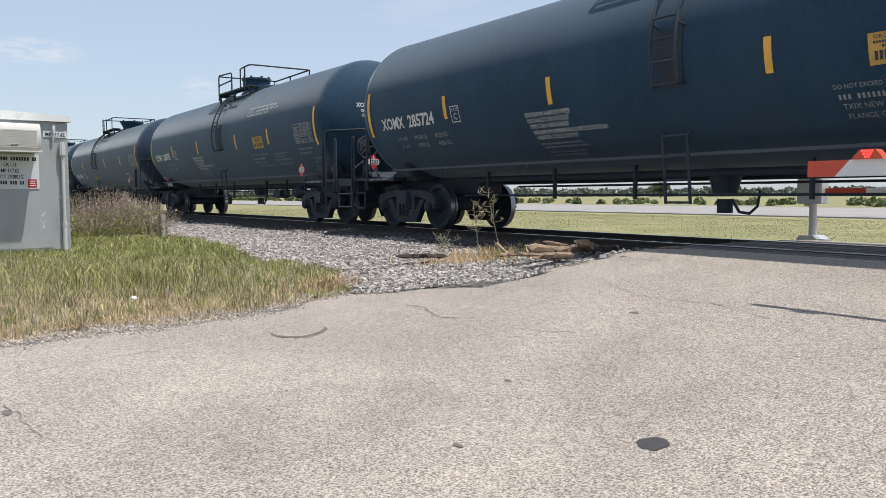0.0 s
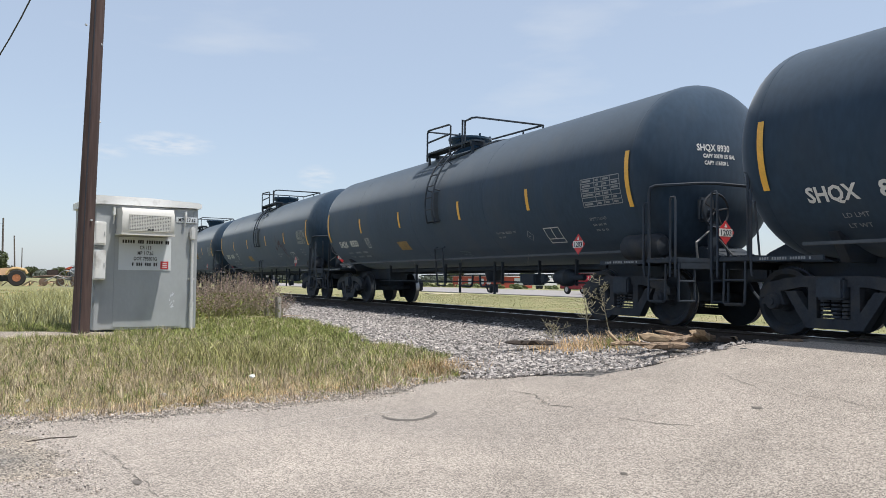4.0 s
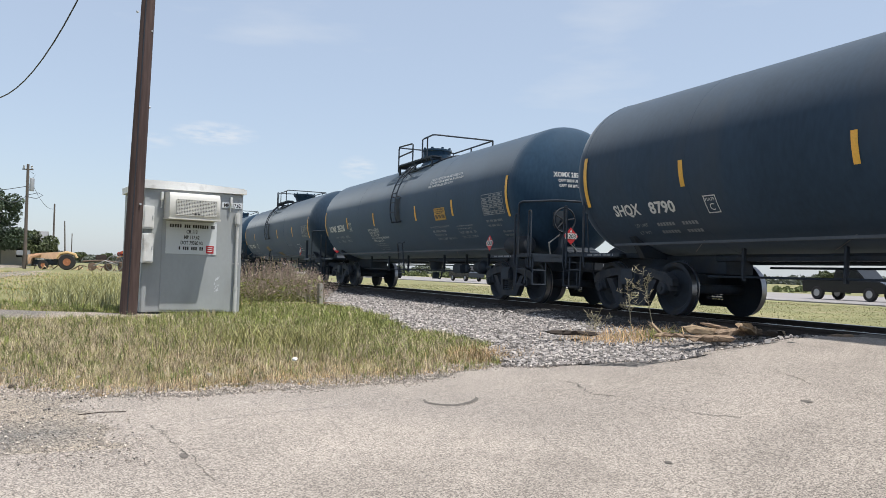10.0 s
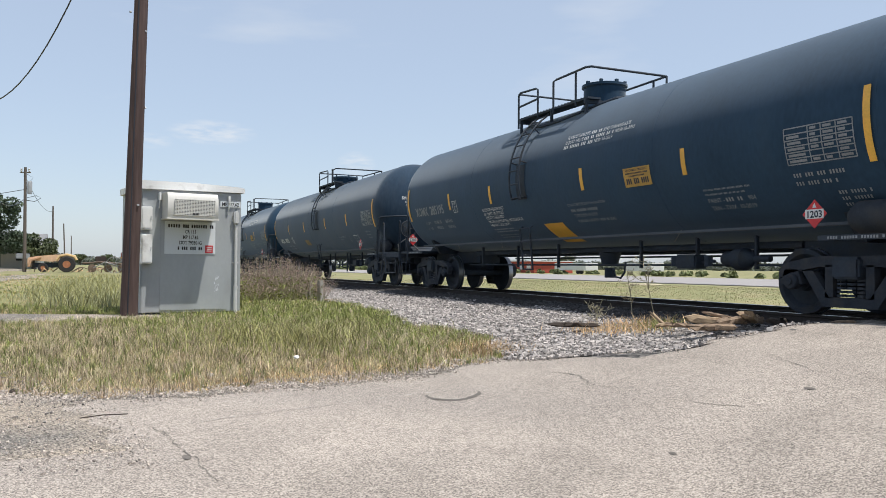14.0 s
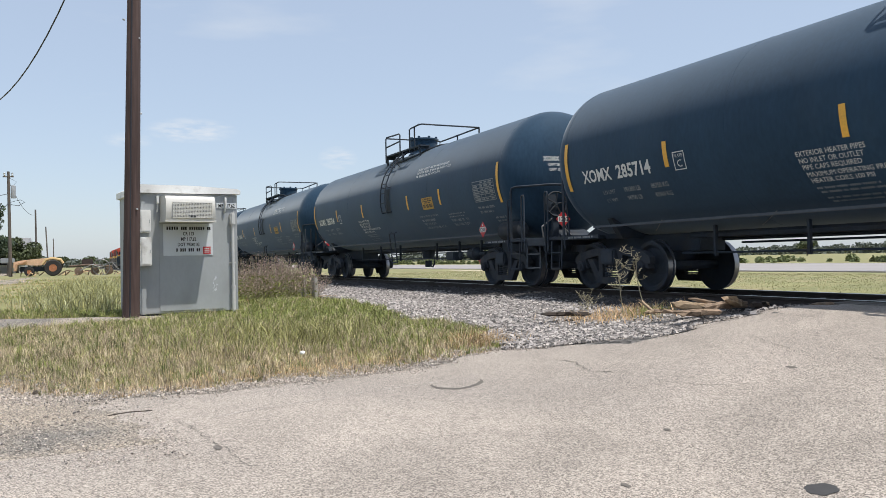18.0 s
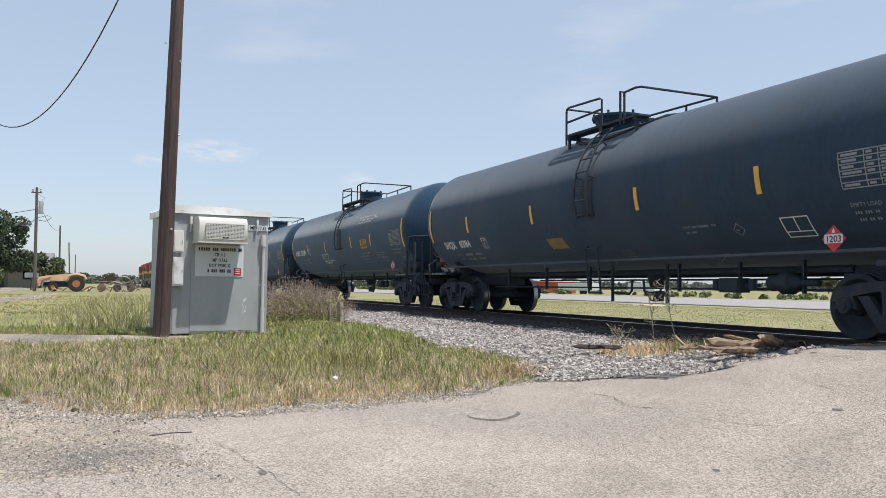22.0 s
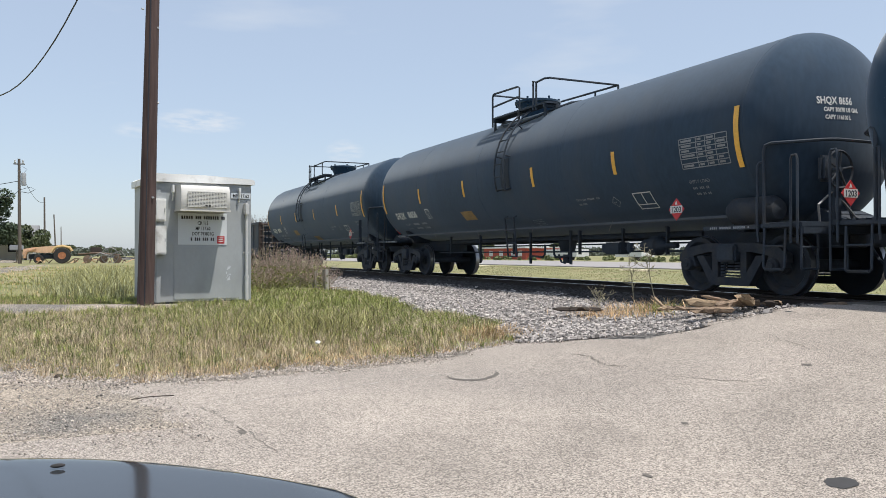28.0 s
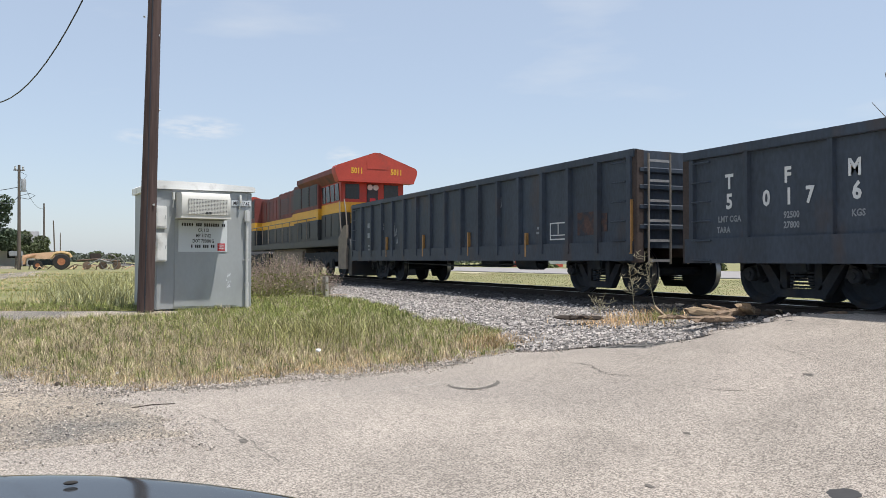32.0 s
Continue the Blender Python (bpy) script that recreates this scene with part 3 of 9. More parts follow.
def build_tank_car(kind):
    """A long black tank car, front towards +x, near side towards -y; its rails lie at z = 0."""
    heated = kind in ("heated", "heated_b")
    early = kind in ("plain_a", "labelled", "heated_b")
    lettered = kind == "labelled"
    rear = 7.70 if kind == "plain" else HALF
    car = thing("tank_car", "long black railway tank car with yellow reflective strips", "tank car", group="tank cars of the train")
    skin = M_TANK if heated else M_TANK2
    # shell with rounded heads
    prof = [(-rear - 0.78 * math.cos(radians(a)), R_TANK * math.sin(radians(a))) for a in range(0, 90, 6)]
    prof[0] = (-rear - 0.78, 0.0001)
    rings = [(-rear, R_TANK)] + [(x, R_TANK) for x in np.linspace(-rear + 0.2, FRONT - 0.2, 7)] + [(FRONT, R_TANK)]
    bm = bmesh.new()
    lathe(bm, prof + rings + [(FRONT - rear - x, r) for x, r in prof[::-1]], "x", 64, (0, 0, Z_TANK))
    part("tank_shell", bm, skin, car, smooth=50)
    for x in (-rear + 0.03, FRONT - 0.03):
        bm = bmesh.new()
        lathe(bm, [(x - 0.03, R_TANK - 0.01), (x - 0.02, R_TANK + 0.003), (x + 0.02, R_TANK + 0.003), (x + 0.03, R_TANK - 0.01)], "x", 64, (0, 0, Z_TANK))
        part("weld_band", bm, skin, car, smooth=40)
    for x in ((-3.4, 3.4) if heated else (-4.9, -1.1, 2.6)):
        bm = bmesh.new()
        lathe(bm, [(x - 0.02, R_TANK - 0.01), (x - 0.012, R_TANK + 0.002), (x + 0.012, R_TANK + 0.002), (x + 0.02, R_TANK - 0.01)], "x", 64, (0, 0, Z_TANK))
        part("jacket_seam", bm, skin, car, smooth=40)
    # seam bar along the lower shell, its highlight put into the grey colour
    for s in (-1, 1):
        bm = bmesh.new()
        box(bm, -7.1, 7.1, s * 1.14 - 0.04, s * 1.14 + 0.04, 1.19, 1.235, 0.006)
        part("lower_side_bar", bm, M_BAR, car, "black side bar greyed for its highlight")
    # stub sills, saddles and couplers
    for s in (-1, 1):
        bm = bmesh.new()
        box(bm, s * 5.2, s * 8.15, -0.30, 0.30, 0.72, 1.04, 0.015)
        part("stub_sill", bm, M_UNDER, car)
        bm = bmesh.new()
        prism(bm, [(s * 7.2, 1.0), (s * 8.42, 1.0), (s * 8.42, 1.06), (s * 8.25, 1.16), (s * 7.9, 1.30)], -0.42, 0.42)
        part("head_brace", bm, M_UNDER, car)
        bm = bmesh.new()
        prism(bm, [(-0.8, 0.98), (0.8, 0.98), (1.06, 1.36), (1.02, 1.37), (0.7, 1.20), (0, 1.02), (-0.7, 1.20), (-1.02, 1.37), (-1.06, 1.36)], s * 6.75 - 0.07, s * 6.75 + 0.07, "yz")
        part("saddle", bm, M_UNDER, car)
        bm = bmesh.new()
        box(bm, s * 8.1, s * 8.62, -0.09, 0.09, 0.76, 0.98, 0.02)
        box(bm, s * 8.48, s * 8.86, -0.17, 0.12, 0.72, 1.02, 0.04)
        part("coupler", bm, M_TRUCK, car)
        bm = bmesh.new()
        pipe(bm, [(s * 8.2, 0.22, 0.82), (s * 8.35, 0.26, 0.55), (s * 8.55, 0.22, 0.40), (s * 8.74, 0.12, 0.45)], 0.025)
        part("brake_hose", bm, M_UNDER, car)
        # end platform with its handrails
        bm = bmesh.new()
        box(bm, s * 7.72, s * 8.44, -1.42, 1.42, 1.00, 1.06, 0.01)
        box(bm, s * 8.38, s * 8.45, -1.40, 1.40, 0.90, 1.0, 0.01)
        for k in range(5):
            box(bm, s * (7.75 + 0.14 * k), s * (7.81 + 0.14 * k), -1.42, 1.42, 1.06, 1.08)
        part("end_platform", bm, M_UNDER, car)
        bm = bmesh.new()
        y = -1.44
        pipe(bm, [(s * 7.77, y + 0.04, 1.03), (s * 7.77, y + 0.04, 2.12), (s * 7.79, y + 0.05, 2.19), (s * 7.86, y + 0.10, 2.22), (s * 8.34, y + 0.62, 2.24), (s * 8.42, y + 0.78, 2.24), (s * 8.42, 1.32, 2.24), (s * 8.42, 1.40, 2.16), (s * 8.42, 1.40, 1.05)], 0.024)
        part("end_handrail", bm, M_UNDER, car)
        bm = bmesh.new()
        box(bm, s * 7.15 - 0.55, s * 7.15 + 0.55, -1.44, -1.40, 0.99, 1.055)
        part("side_sill_end", bm, M_UNDER, car)
        bm = bmesh.new()
        for q in range(20):
            if q % 7 != 4:
                box(bm, s * 7.15 - 0.40 + 0.04 * q, s * 7.15 - 0.376 + 0.04 * q, -1.446, -1.441, 1.005, 1.04)
        stuffed(part("sill_stencil", bm, M_DIMWHITE, car))
        # narrow flat loop at the step, and a shorter one beside the rail
        if kind == "plain_a" and s > 0:
            bm = bmesh.new()
            pipe(bm, [(7.80, y + 0.02, 1.0), (7.80, y, 0.44), (7.83, y, 0.40), (8.14, y, 0.40), (8.17, y, 0.44), (8.17, y + 0.02, 0.98)], 0.018)
            box(bm, 7.83, 8.14, y - 0.03, y + 0.05, 0.405, 0.425)
            part("step_tread", bm, M_UNDER, car)
            continue
        bm = bmesh.new()
        pipe(bm, [(s * 8.28, y, 0.78), (s * 8.28, y, 1.94), (s * 8.30, y, 1.99), (s * 8.37, y, 1.99), (s * 8.39, y, 1.94), (s * 8.39, y, 0.78)], 0.018)
        part("grab_post", bm, M_UNDER, car)
        bm = bmesh.new()
        pipe(bm, [(s * 7.69, y + 0.02, 0.80), (s * 7.69, y, 0.92), (s * 7.69, y, 1.90), (s * 7.71, y + 0.02, 1.95), (s * 7.75, y + 0.04, 1.95)], 0.018)
        part("grab_post", bm, M_UNDER, car)
        bm = bmesh.new()
        pipe(bm, [(s * 7.60, y + 0.06, 1.06), (s * 7.66, y + 0.04, 1.80)], 0.014)
        part("end_brace", bm, M_UNDER, car)
        bm = bmesh.new()
        pipe(bm, [(s * 7.80, y + 0.02, 1.0), (s * 7.80, y, 0.44), (s * 7.83, y, 0.40), (s * 8.14, y, 0.40), (s * 8.17, y, 0.44), (s * 8.17, y + 0.02, 0.98)], 0.018)
        box(bm, s * 7.83, s * 8.14, y - 0.03, y + 0.05, 0.405, 0.425)
        pipe(bm, [(s * 7.80, y + 0.01, 0.74), (s * 8.17, y + 0.01, 0.74)], 0.014)
        part("step_tread", bm, M_UNDER, car)
        bm = bmesh.new()
        for yy in (-1.40, -1.08):
            pipe(bm, [(s * 8.42, yy, 1.0), (s * 8.42, yy, 0.42)], 0.017)
        for z in (0.42, 0.72):
            pipe(bm, [(s * 8.42, -1.40, z), (s * 8.42, -1.08, z)], 0.017)
        part("sill_step", bm, M_UNDER, car)
    # front end gear: air reservoir and brake wheel
    if kind != "plain_a":
        bm = bmesh.new()
        lathe(bm, [(6.80, 0.0), (6.85, 0.14), (6.95, 0.21), (7.66, 0.21), (7.76, 0.15), (7.80, 0.0)], "x", 18, (0.02, -1.10, 1.28))
        part("air_reservoir", bm, M_TRUCK, car)
        wheel = new("brake_wheel")
        wheel.parent, wheel.location = car, (8.40, -0.62, 1.82)
        bm = bmesh.new()
        lathe(bm, [(-0.02, 0.265), (0.0, 0.285), (0.02, 0.265), (0.0, 0.245), (-0.02, 0.265)], "x", 24, ring=True)
        part("rim", bm, M_TRUCK, wheel)
        for a in range(0, 360, 72):
            bm = bmesh.new()
            rod(bm, (0, 0, 0), (0, 0.26 * math.cos(radians(a + 10)), 0.26 * math.sin(radians(a + 10))), 0.016, 6)
            part("spoke", bm, M_TRUCK, wheel)
        bm = bmesh.new()
        rod(bm, (-0.35, 0, 0), (0.03, 0, 0), 0.035, 8)
        part("hub", bm, M_UNDER, wheel)
        bm = bmesh.new()
        box(bm, 8.14, 8.26, -0.78, -0.48, 1.66, 2.04, 0.04)
        part("brake_housing", bm, M_UNDER, car)
        bm = bmesh.new()
        box(bm, 8.30, 8.38, -0.70, -0.55, 1.06, 1.66, 0.01)
        pipe(bm, [(8.28, -0.5, 1.62), (8.3, -0.30, 1.3), (8.36, -0.28, 1.06)], 0.02)
        part("brake_column", bm, M_UNDER, car)
        bm = bmesh.new()
        pipe(bm, [(8.3, -0.9, 1.08), (8.32, -0.95, 1.32), (8.34, -0.7, 1.5), (8.34, -0.45, 1.35), (8.36, -0.2, 1.12)], 0.018)
        part("release_rod", bm, M_GALVROD, car)
    else:
        bm = bmesh.new()
        prism(bm, [(6.84, 1.0), (6.95, 1.0), (6.92, 1.30), (6.91, 1.84), (6.86, 1.84), (6.86, 1.30)], -1.43, -1.34)
        part("saddle_bracket", bm, M_UNDER, car)
        bm = bmesh.new()
        pipe(bm, [(8.46, -0.50, 1.06), (8.46, -0.50, 1.36)], 0.02)
        part("placard_post", bm, M_UNDER, car)
    # brake rods, valve gear and hangers under the belly
    for y, z, r in ((-0.52, 0.68, 0.018), (0.9, 0.86, 0.02), (0.25, 0.92, 0.03), (-0.30, 0.99, 0.06)):
        bm = bmesh.new()
        pipe(bm, [(-5.4, y, z), (5.4, y, z)], r)
        part("brake_pipe", bm, M_UNDER, car)
    for x in (-4.6, -2.75, -0.95, 1.9, 3.4, 4.7):
        bm = bmesh.new()
        box(bm, x - 0.022, x + 0.022, -0.55, -0.49, 0.62, 1.14)
        part("pipe_hanger", bm, M_UNDER, car)
    bm = bmesh.new()
    lathe(bm, [(0.56, 0.0), (0.56, 0.17), (0.68, 0.20), (0.90, 0.26), (0.92, 0.0)], "z", 16, (0.35 if heated else 0.8, -0.1, 0.14))
    rod(bm, (0.35 if heated else 0.8, -0.1, 0.42), (0.35 if heated else 0.8, -0.1, 0.62), 0.11, 12)
    part("bottom_outlet_valve", bm, M_UNDER, car)
    bm = bmesh.new()
    pipe(bm, [(0.5, -0.15, 0.62), (0.62, -0.15, 0.44), (0.78, -0.15, 0.42), (0.9, -0.15, 0.52), (0.94, -0.15, 0.74)], 0.022)
    part("valve_chain", bm, M_UNDER, car)
    bm = bmesh.new()
    lathe(bm, [(4.05, 0.0), (4.06, 0.10), (4.12, 0.13), (4.30, 0.13), (4.34, 0.18), (4.52, 0.18), (4.56, 0.13), (4.66, 0.10), (4.70, 0.05), (5.0, 0.05), (5.0, 0.0)], "x", 14, (0, -0.55, 0.78))
    part("brake_cylinder", bm, M_UNDER, car)
    bm = bmesh.new()
    box(bm, 3.2, 3.7, -0.85, -0.55, 0.62, 0.86, 0.03)
    for x in (3.05, 3.85):
        rod(bm, (x, -0.7, 0.66), (x, -0.7, 0.84), 0.07, 8)
    pipe(bm, [(3.0, -0.7, 0.74), (4.0, -0.7, 0.74)], 0.03)
    part("brake_valve", bm, M_UNDER, car)
    if not heated:
        ox = -0.35 if early else 0.75
        for x in (ox - 0.85, ox + 0.85):
            bm = bmesh.new()
            pipe(bm, [(x, -0.55, 1.15), (x, -0.55, 0.40)], 0.034)
            part("skid_post", bm, M_UNDER, car)
        bm = bmesh.new()
        pipe(bm, [(ox - 0.85, -0.55, 0.58), (ox - 0.3, -0.55, 0.56), (ox - 0.22, -0.55, 0.62), (ox - 0.2, -0.55, 0.85)], 0.026)
        pipe(bm, [(ox + 0.85, -0.55, 0.58), (ox + 0.25, -0.55, 0.56), (ox + 0.18, -0.55, 0.62), (ox + 0.15, -0.55, 0.85)], 0.026)
        part("heater_pipe", bm, M_UNDER, car)
    # side ladder, bowed round the shell
    lx = -0.96 if kind == "heated_b" else 0.48 if heated else -0.72 if lettered else -0.88 if early else 0.32
    arc = lambda q, lift: (-(R_TANK + lift) * math.cos(radians(q)), Z_TANK + (R_TANK + lift) * math.sin(radians(q)))
    for dx in (-0.2, 0.2):
        bm = bmesh.new()
        pipe(bm, [(lx + dx, *arc(q, 0.16)) for q in range(-16, 67, 8)], 0.022)
        part("ladder_rail", bm, M_UNDER, car)
        bm = bmesh.new()
        pipe(bm, [(lx + dx, -1.29, 0.56), (lx + dx, -1.32, 0.9), (lx + dx, -1.38, 1.46), (lx + dx, -1.30, 1.50)], 0.022)
        part("step_rail", bm, M_UNDER, car)
    rungs = [(-1.29, 0.58), (-1.32, 0.88), (-1.36, 1.18), (-1.38, 1.46)] + [arc(q, 0.16) for q in range(-15, 66, 10)]
    for y, z in rungs:
        bm = bmesh.new()
        rod(bm, (lx - 0.2, y, z), (lx + 0.2, y, z), 0.016, 6)
        part("rung", bm, M_UNDER, car)
    for q in (-16, 12, 40):
        for dx in (-0.2, 0.2):
            bm = bmesh.new()
            rod(bm, (lx + dx, *arc(q, -0.01)), (lx + dx, *arc(q, 0.16)), 0.016, 6)
            part("ladder_bracket", bm, M_UNDER, car)
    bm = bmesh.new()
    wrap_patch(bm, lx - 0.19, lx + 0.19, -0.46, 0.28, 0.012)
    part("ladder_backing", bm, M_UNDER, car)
    # top: manway, platform and railing
    mx = 0.0 if kind == "heated_b" else -0.08 if heated else 0.58 if early else -0.66
    bm = bmesh.new()
    if heated:
        lathe(bm, [(3.9, 0.46), (3.98, 0.50), (4.04, 0.46), (4.06, 0.44), (4.42, 0.44), (4.44, 0.48), (4.49, 0.48), (4.51, 0.40), (4.53, 0.0)], "z", 28, (mx, 0, 0))
        for k in range(8):
            a = radians(45 * k)
            box(bm, mx + 0.42 * math.cos(a) - 0.03, mx + 0.42 * math.cos(a) + 0.03, 0.42 * math.sin(a) - 0.03, 0.42 * math.sin(a) + 0.03, 4.42, 4.55)
    else:
        lathe(bm, [(3.95, 0.40), (4.12, 0.42), (4.34, 0.52), (4.36, 0.57), (4.41, 0.57), (4.43, 0.5), (4.46, 0.0)], "z", 28, (mx, 0, 0))
        for k in range(6):
            a = radians(60 * k)
            rod(bm, (mx + 0.52 * math.cos(a), 0.52 * math.sin(a), 4.28), (mx + 0.52 * math.cos(a), 0.52 * math.sin(a), 4.48), 0.03, 6)
    part("manway_dome", bm, M_TANK, car)
    x0, x1 = (-1.97, 0.82) if kind == "heated_b" else (-0.93, 1.88) if heated else (-1.0, 1.42) if lettered else (-1.40, 1.14) if early else (-1.22, 1.30)
    for k, (ya, yb) in enumerate(((-0.98, -0.68), (0.68, 0.98))):
        bm = bmesh.new()
        box(bm, x0, x1, ya, yb, 3.98, 4.02)
        for q in range(int((x1 - x0) / 0.12)):
            box(bm, x0 + 0.12 * q, x0 + 0.12 * q + 0.03, ya, yb, 4.02, 4.035)
        part("walkway", bm, M_UNDER, car)
    for x in (x0 + 0.1, x1 - 0.1):
        bm = bmesh.new()
        box(bm, x - 0.03, x + 0.03, -1.0, 1.0, 3.90, 3.98)
        part("platform_beam", bm, M_UNDER, car)
    for x in (x0 + 0.1, (x0 + x1) / 2, x1 - 0.1):
        for s in (-1, 1):
            bm = bmesh.new()
            box(bm, x - 0.025, x + 0.025, s * 0.95 - 0.025, s * 0.95 + 0.025, 3.66, 3.98)
            part("platform_support", bm, M_UNDER, car)
    g0, g1 = (-0.84, -0.19) if lettered else (-1.12, -0.48) if kind == "heated_b" else (0.28, 1.05) if heated else (lx - 0.25, lx + 0.31) if early else (0.10, 0.72)
    top_ = 4.62 if heated else 4.54
    rails = [
        [(x0, -0.97, 3.8), (x0, -0.97, 4.55), (x0 + 0.07, -0.97, 4.62), (g0 - 0.08, -0.97, 4.58), (g0, -0.97, 4.54), (g0, -0.97, 3.9)],
        [(x0, -0.97, 4.3), (g0, -0.97, 4.34)],
        [(x0, -0.97, 4.60), (x0, 0.97, 4.60), (x0, 0.97, 3.8)],
        [(g1, -0.97, 3.9), (g1, -0.97, 4.58), (g1 + 0.12, -0.97, top_ - 0.02), (x1 - 0.1, -0.97, top_), (x1, -0.90, top_), (x1, 0.90, top_), (x1, 0.97, top_), (x1, 0.97, 3.8)],
        [(x1 - 0.45, -0.97, 3.9), (x1 - 0.45, -0.97, top_)],
        [(x1, 0.97, top_), (x0, 0.97, 4.58)],
        [(0.4, 0.97, 3.9), (0.4, 0.97, top_)],
        [(g1, -0.97, 4.34), (x1, -0.97, 4.36)],
    ]
    for k, pts in enumerate(rails[:7]):
        bm = bmesh.new()
        pipe(bm, pts, 0.024)
        part("railing", bm, M_UNDER, car)
    bm = bmesh.new()
    n = 18
    ring = [(0.5 * (x0 + x1) + (0.62 * (x1 - x0)) * math.cos(2 * math.pi * k / n), -1.0 * abs(math.sin(2 * math.pi * k / n)) ** 0.7 * (1 if math.sin(2 * math.pi * k / n) > 0 else -1)) for k in range(n + 1)]
    pipe(bm, [(x, y, Z_TANK + math.sqrt(max((R_TANK + 0.02) ** 2 - y * y, 0))) for x, y in ring], 0.03)
    part("drip_rim", bm, M_UNDER, car)
    # yellow strips
    ends = (-rear + 0.11, 7.36)
    mids = (-4.69, -2.41, 1.33, 4.14) if kind == "heated_b" else (-4.69, -1.78, 1.88, 4.18) if heated else (-4.74, -1.88, 1.39 if lettered else 1.14 if early else 1.5, 4.36)
    for x in ends:
        bm = bmesh.new()
        wrap_patch(bm, x - 0.05, x + 0.05, -0.63, 0.29, 0.02, 8)
        part("reflective_strip", bm, M_YELLOW, car, "long yellow reflective strip")
    for x in mids:
        bm = bmesh.new()
        wrap_patch(bm, x - 0.05, x + 0.05, -0.46, -0.04)
        part("reflective_strip", bm, M_YELLOW, car, "short yellow reflective strip")
    # stencils: words that can be read, plain bars for the rest
    rr = random.Random(5 if heated else 9)
    def lines(rows, name="stencil_line", ink=M_DIMWHITE, lab=""):
        """Rows of stencil: text that can be read, or a number for a run of plain bars that wide."""
        bm = bmesh.new()
        for u, v, size, words in rows:
            e = u
            for w in words:
                if isinstance(w, str):
                    vs = letters(w, size, 0.0)[0]
                    wrap_text(bm, w, size, e, v, squeeze=0.9)
                    e += 0.9 * max(x for x, y in vs) + 0.35 * size
                else:
                    gap = 3
                    for q in range(int(w / (0.52 * size))):
                        if q != gap:
                            wrap_patch(bm, e, e + 0.30 * size, v, v + 0.62 * size, 0.011, 1)
                        else:
                            gap += 3 + int(5 * rr.random())
                        e += 0.52 * size
                    e += 0.3 * size
        stuffed(part(name, bm, ink, car, lab))
    if heated:
        b0, f0, d0 = (-2.95, 0.72, 2.62) if kind == "heated_b" else (-2.52, 2.64, 3.02)
        lines([(b0, -0.62, 0.105, ["EXTERIOR HEATER PIPES"]), (b0 + 0.02, -0.72, 0.105, ["NO INLET OR OUTLET"]), (b0 + 0.04, -0.82, 0.105, ["PIPE CAPS REQUIRED"]), (b0 + 0.06, -0.93, 0.105, ["MAXIMUM OPERATING PRESSURE FOR"]), (b0 + 0.08, -1.03, 0.105, ["HEATER COILS 100 PSI"])], "stencil_line", M_WHITE, "white stencil about the heater pipes")
        lines([(b0 + 0.10 + 0.03 * k, -1.14 - 0.075 * k - 0.04 * (k > 1), 0.06, [w]) for k, w in enumerate((0.95, 1.05, 0.85, 0.8))])
        lines([(f0, 0.60, 0.105, ["FLANGE GASKETS-", 0.34, "3545 O-RINGS-6375"]), (f0 - 0.02, 0.50, 0.105, ["LIQUID VALVE", 0.95, "NEW 10-2019"]), (f0 - 0.04, 0.40, 0.105, [1.0, "NEW 10-2019"])], "stencil_line", M_WHITE, "three white stencil lines high on the shell")
        lines([(f0 - 0.06, -0.74, 0.075, ["DO NOT EXCEED 350F ON INSULATION"]), (f0 - 0.02, -0.87, 0.10, [0.95]), (f0, -0.99, 0.10, ["TXIX NEW 10-2019"]), (f0 + 0.02, -1.12, 0.10, ["FLANGE GASKET-", 0.3, "3545"])])
        lines([(4.42, -0.76, 0.05, [0.95]), (4.42, -0.84, 0.05, [0.85]), (4.42, -0.97, 0.11, ["PAINT -", 0.42, "904"]), (4.42, -1.11, 0.11, ["TRN - TXIX  10-2019"])])
        lines([(6.15, -0.72, 0.09, [0.8]), (6.15, -0.84, 0.09, [0.7])])
        lines([(6.72, -1.02 - 0.10 * k, 0.085, [0.5 - 0.04 * k]) for k in range(4)])
        bm = bmesh.new()
    if heated or lettered:
        d0 = 2.12 if lettered else d0
        v0 = -0.34 if lettered else -0.20
        bm = bmesh.new()
        wrap_patch(bm, d0, d0 + 0.71, v0 - 0.33, v0, 0.009)
        dec = part("emergency_decal", bm, M_FADED if lettered else M_DECAL, car, "yellow emergency contact decal with dark lines")
        bm = bmesh.new()
        wrap_text(bm, "FOR CHEMICAL EMERGENCY", 0.058, d0 + 0.355, v0 - 0.062, 0.001, "CENTER", 0.78, 0.012)
        for v, w in ((v0 - 0.11, 0.6), (v0 - 0.155, 0.42)):
            for q in range(int(w / 0.03)):
                wrap_patch(bm, d0 + 0.355 - w / 2 + 0.03 * q, d0 + 0.355 - w / 2 + 0.03 * q + 0.021, v, v + 0.026, 0.012, 1)
        for k in range(12):
            if k not in (3, 7):
                wrap_patch(bm, d0 + 0.06 + 0.05 * k, d0 + 0.06 + 0.05 * k + 0.034, v0 - 0.28, v0 - 0.185, 0.012, 1)
        stuffed(part("decal_line", bm, M_UNDER, dec))
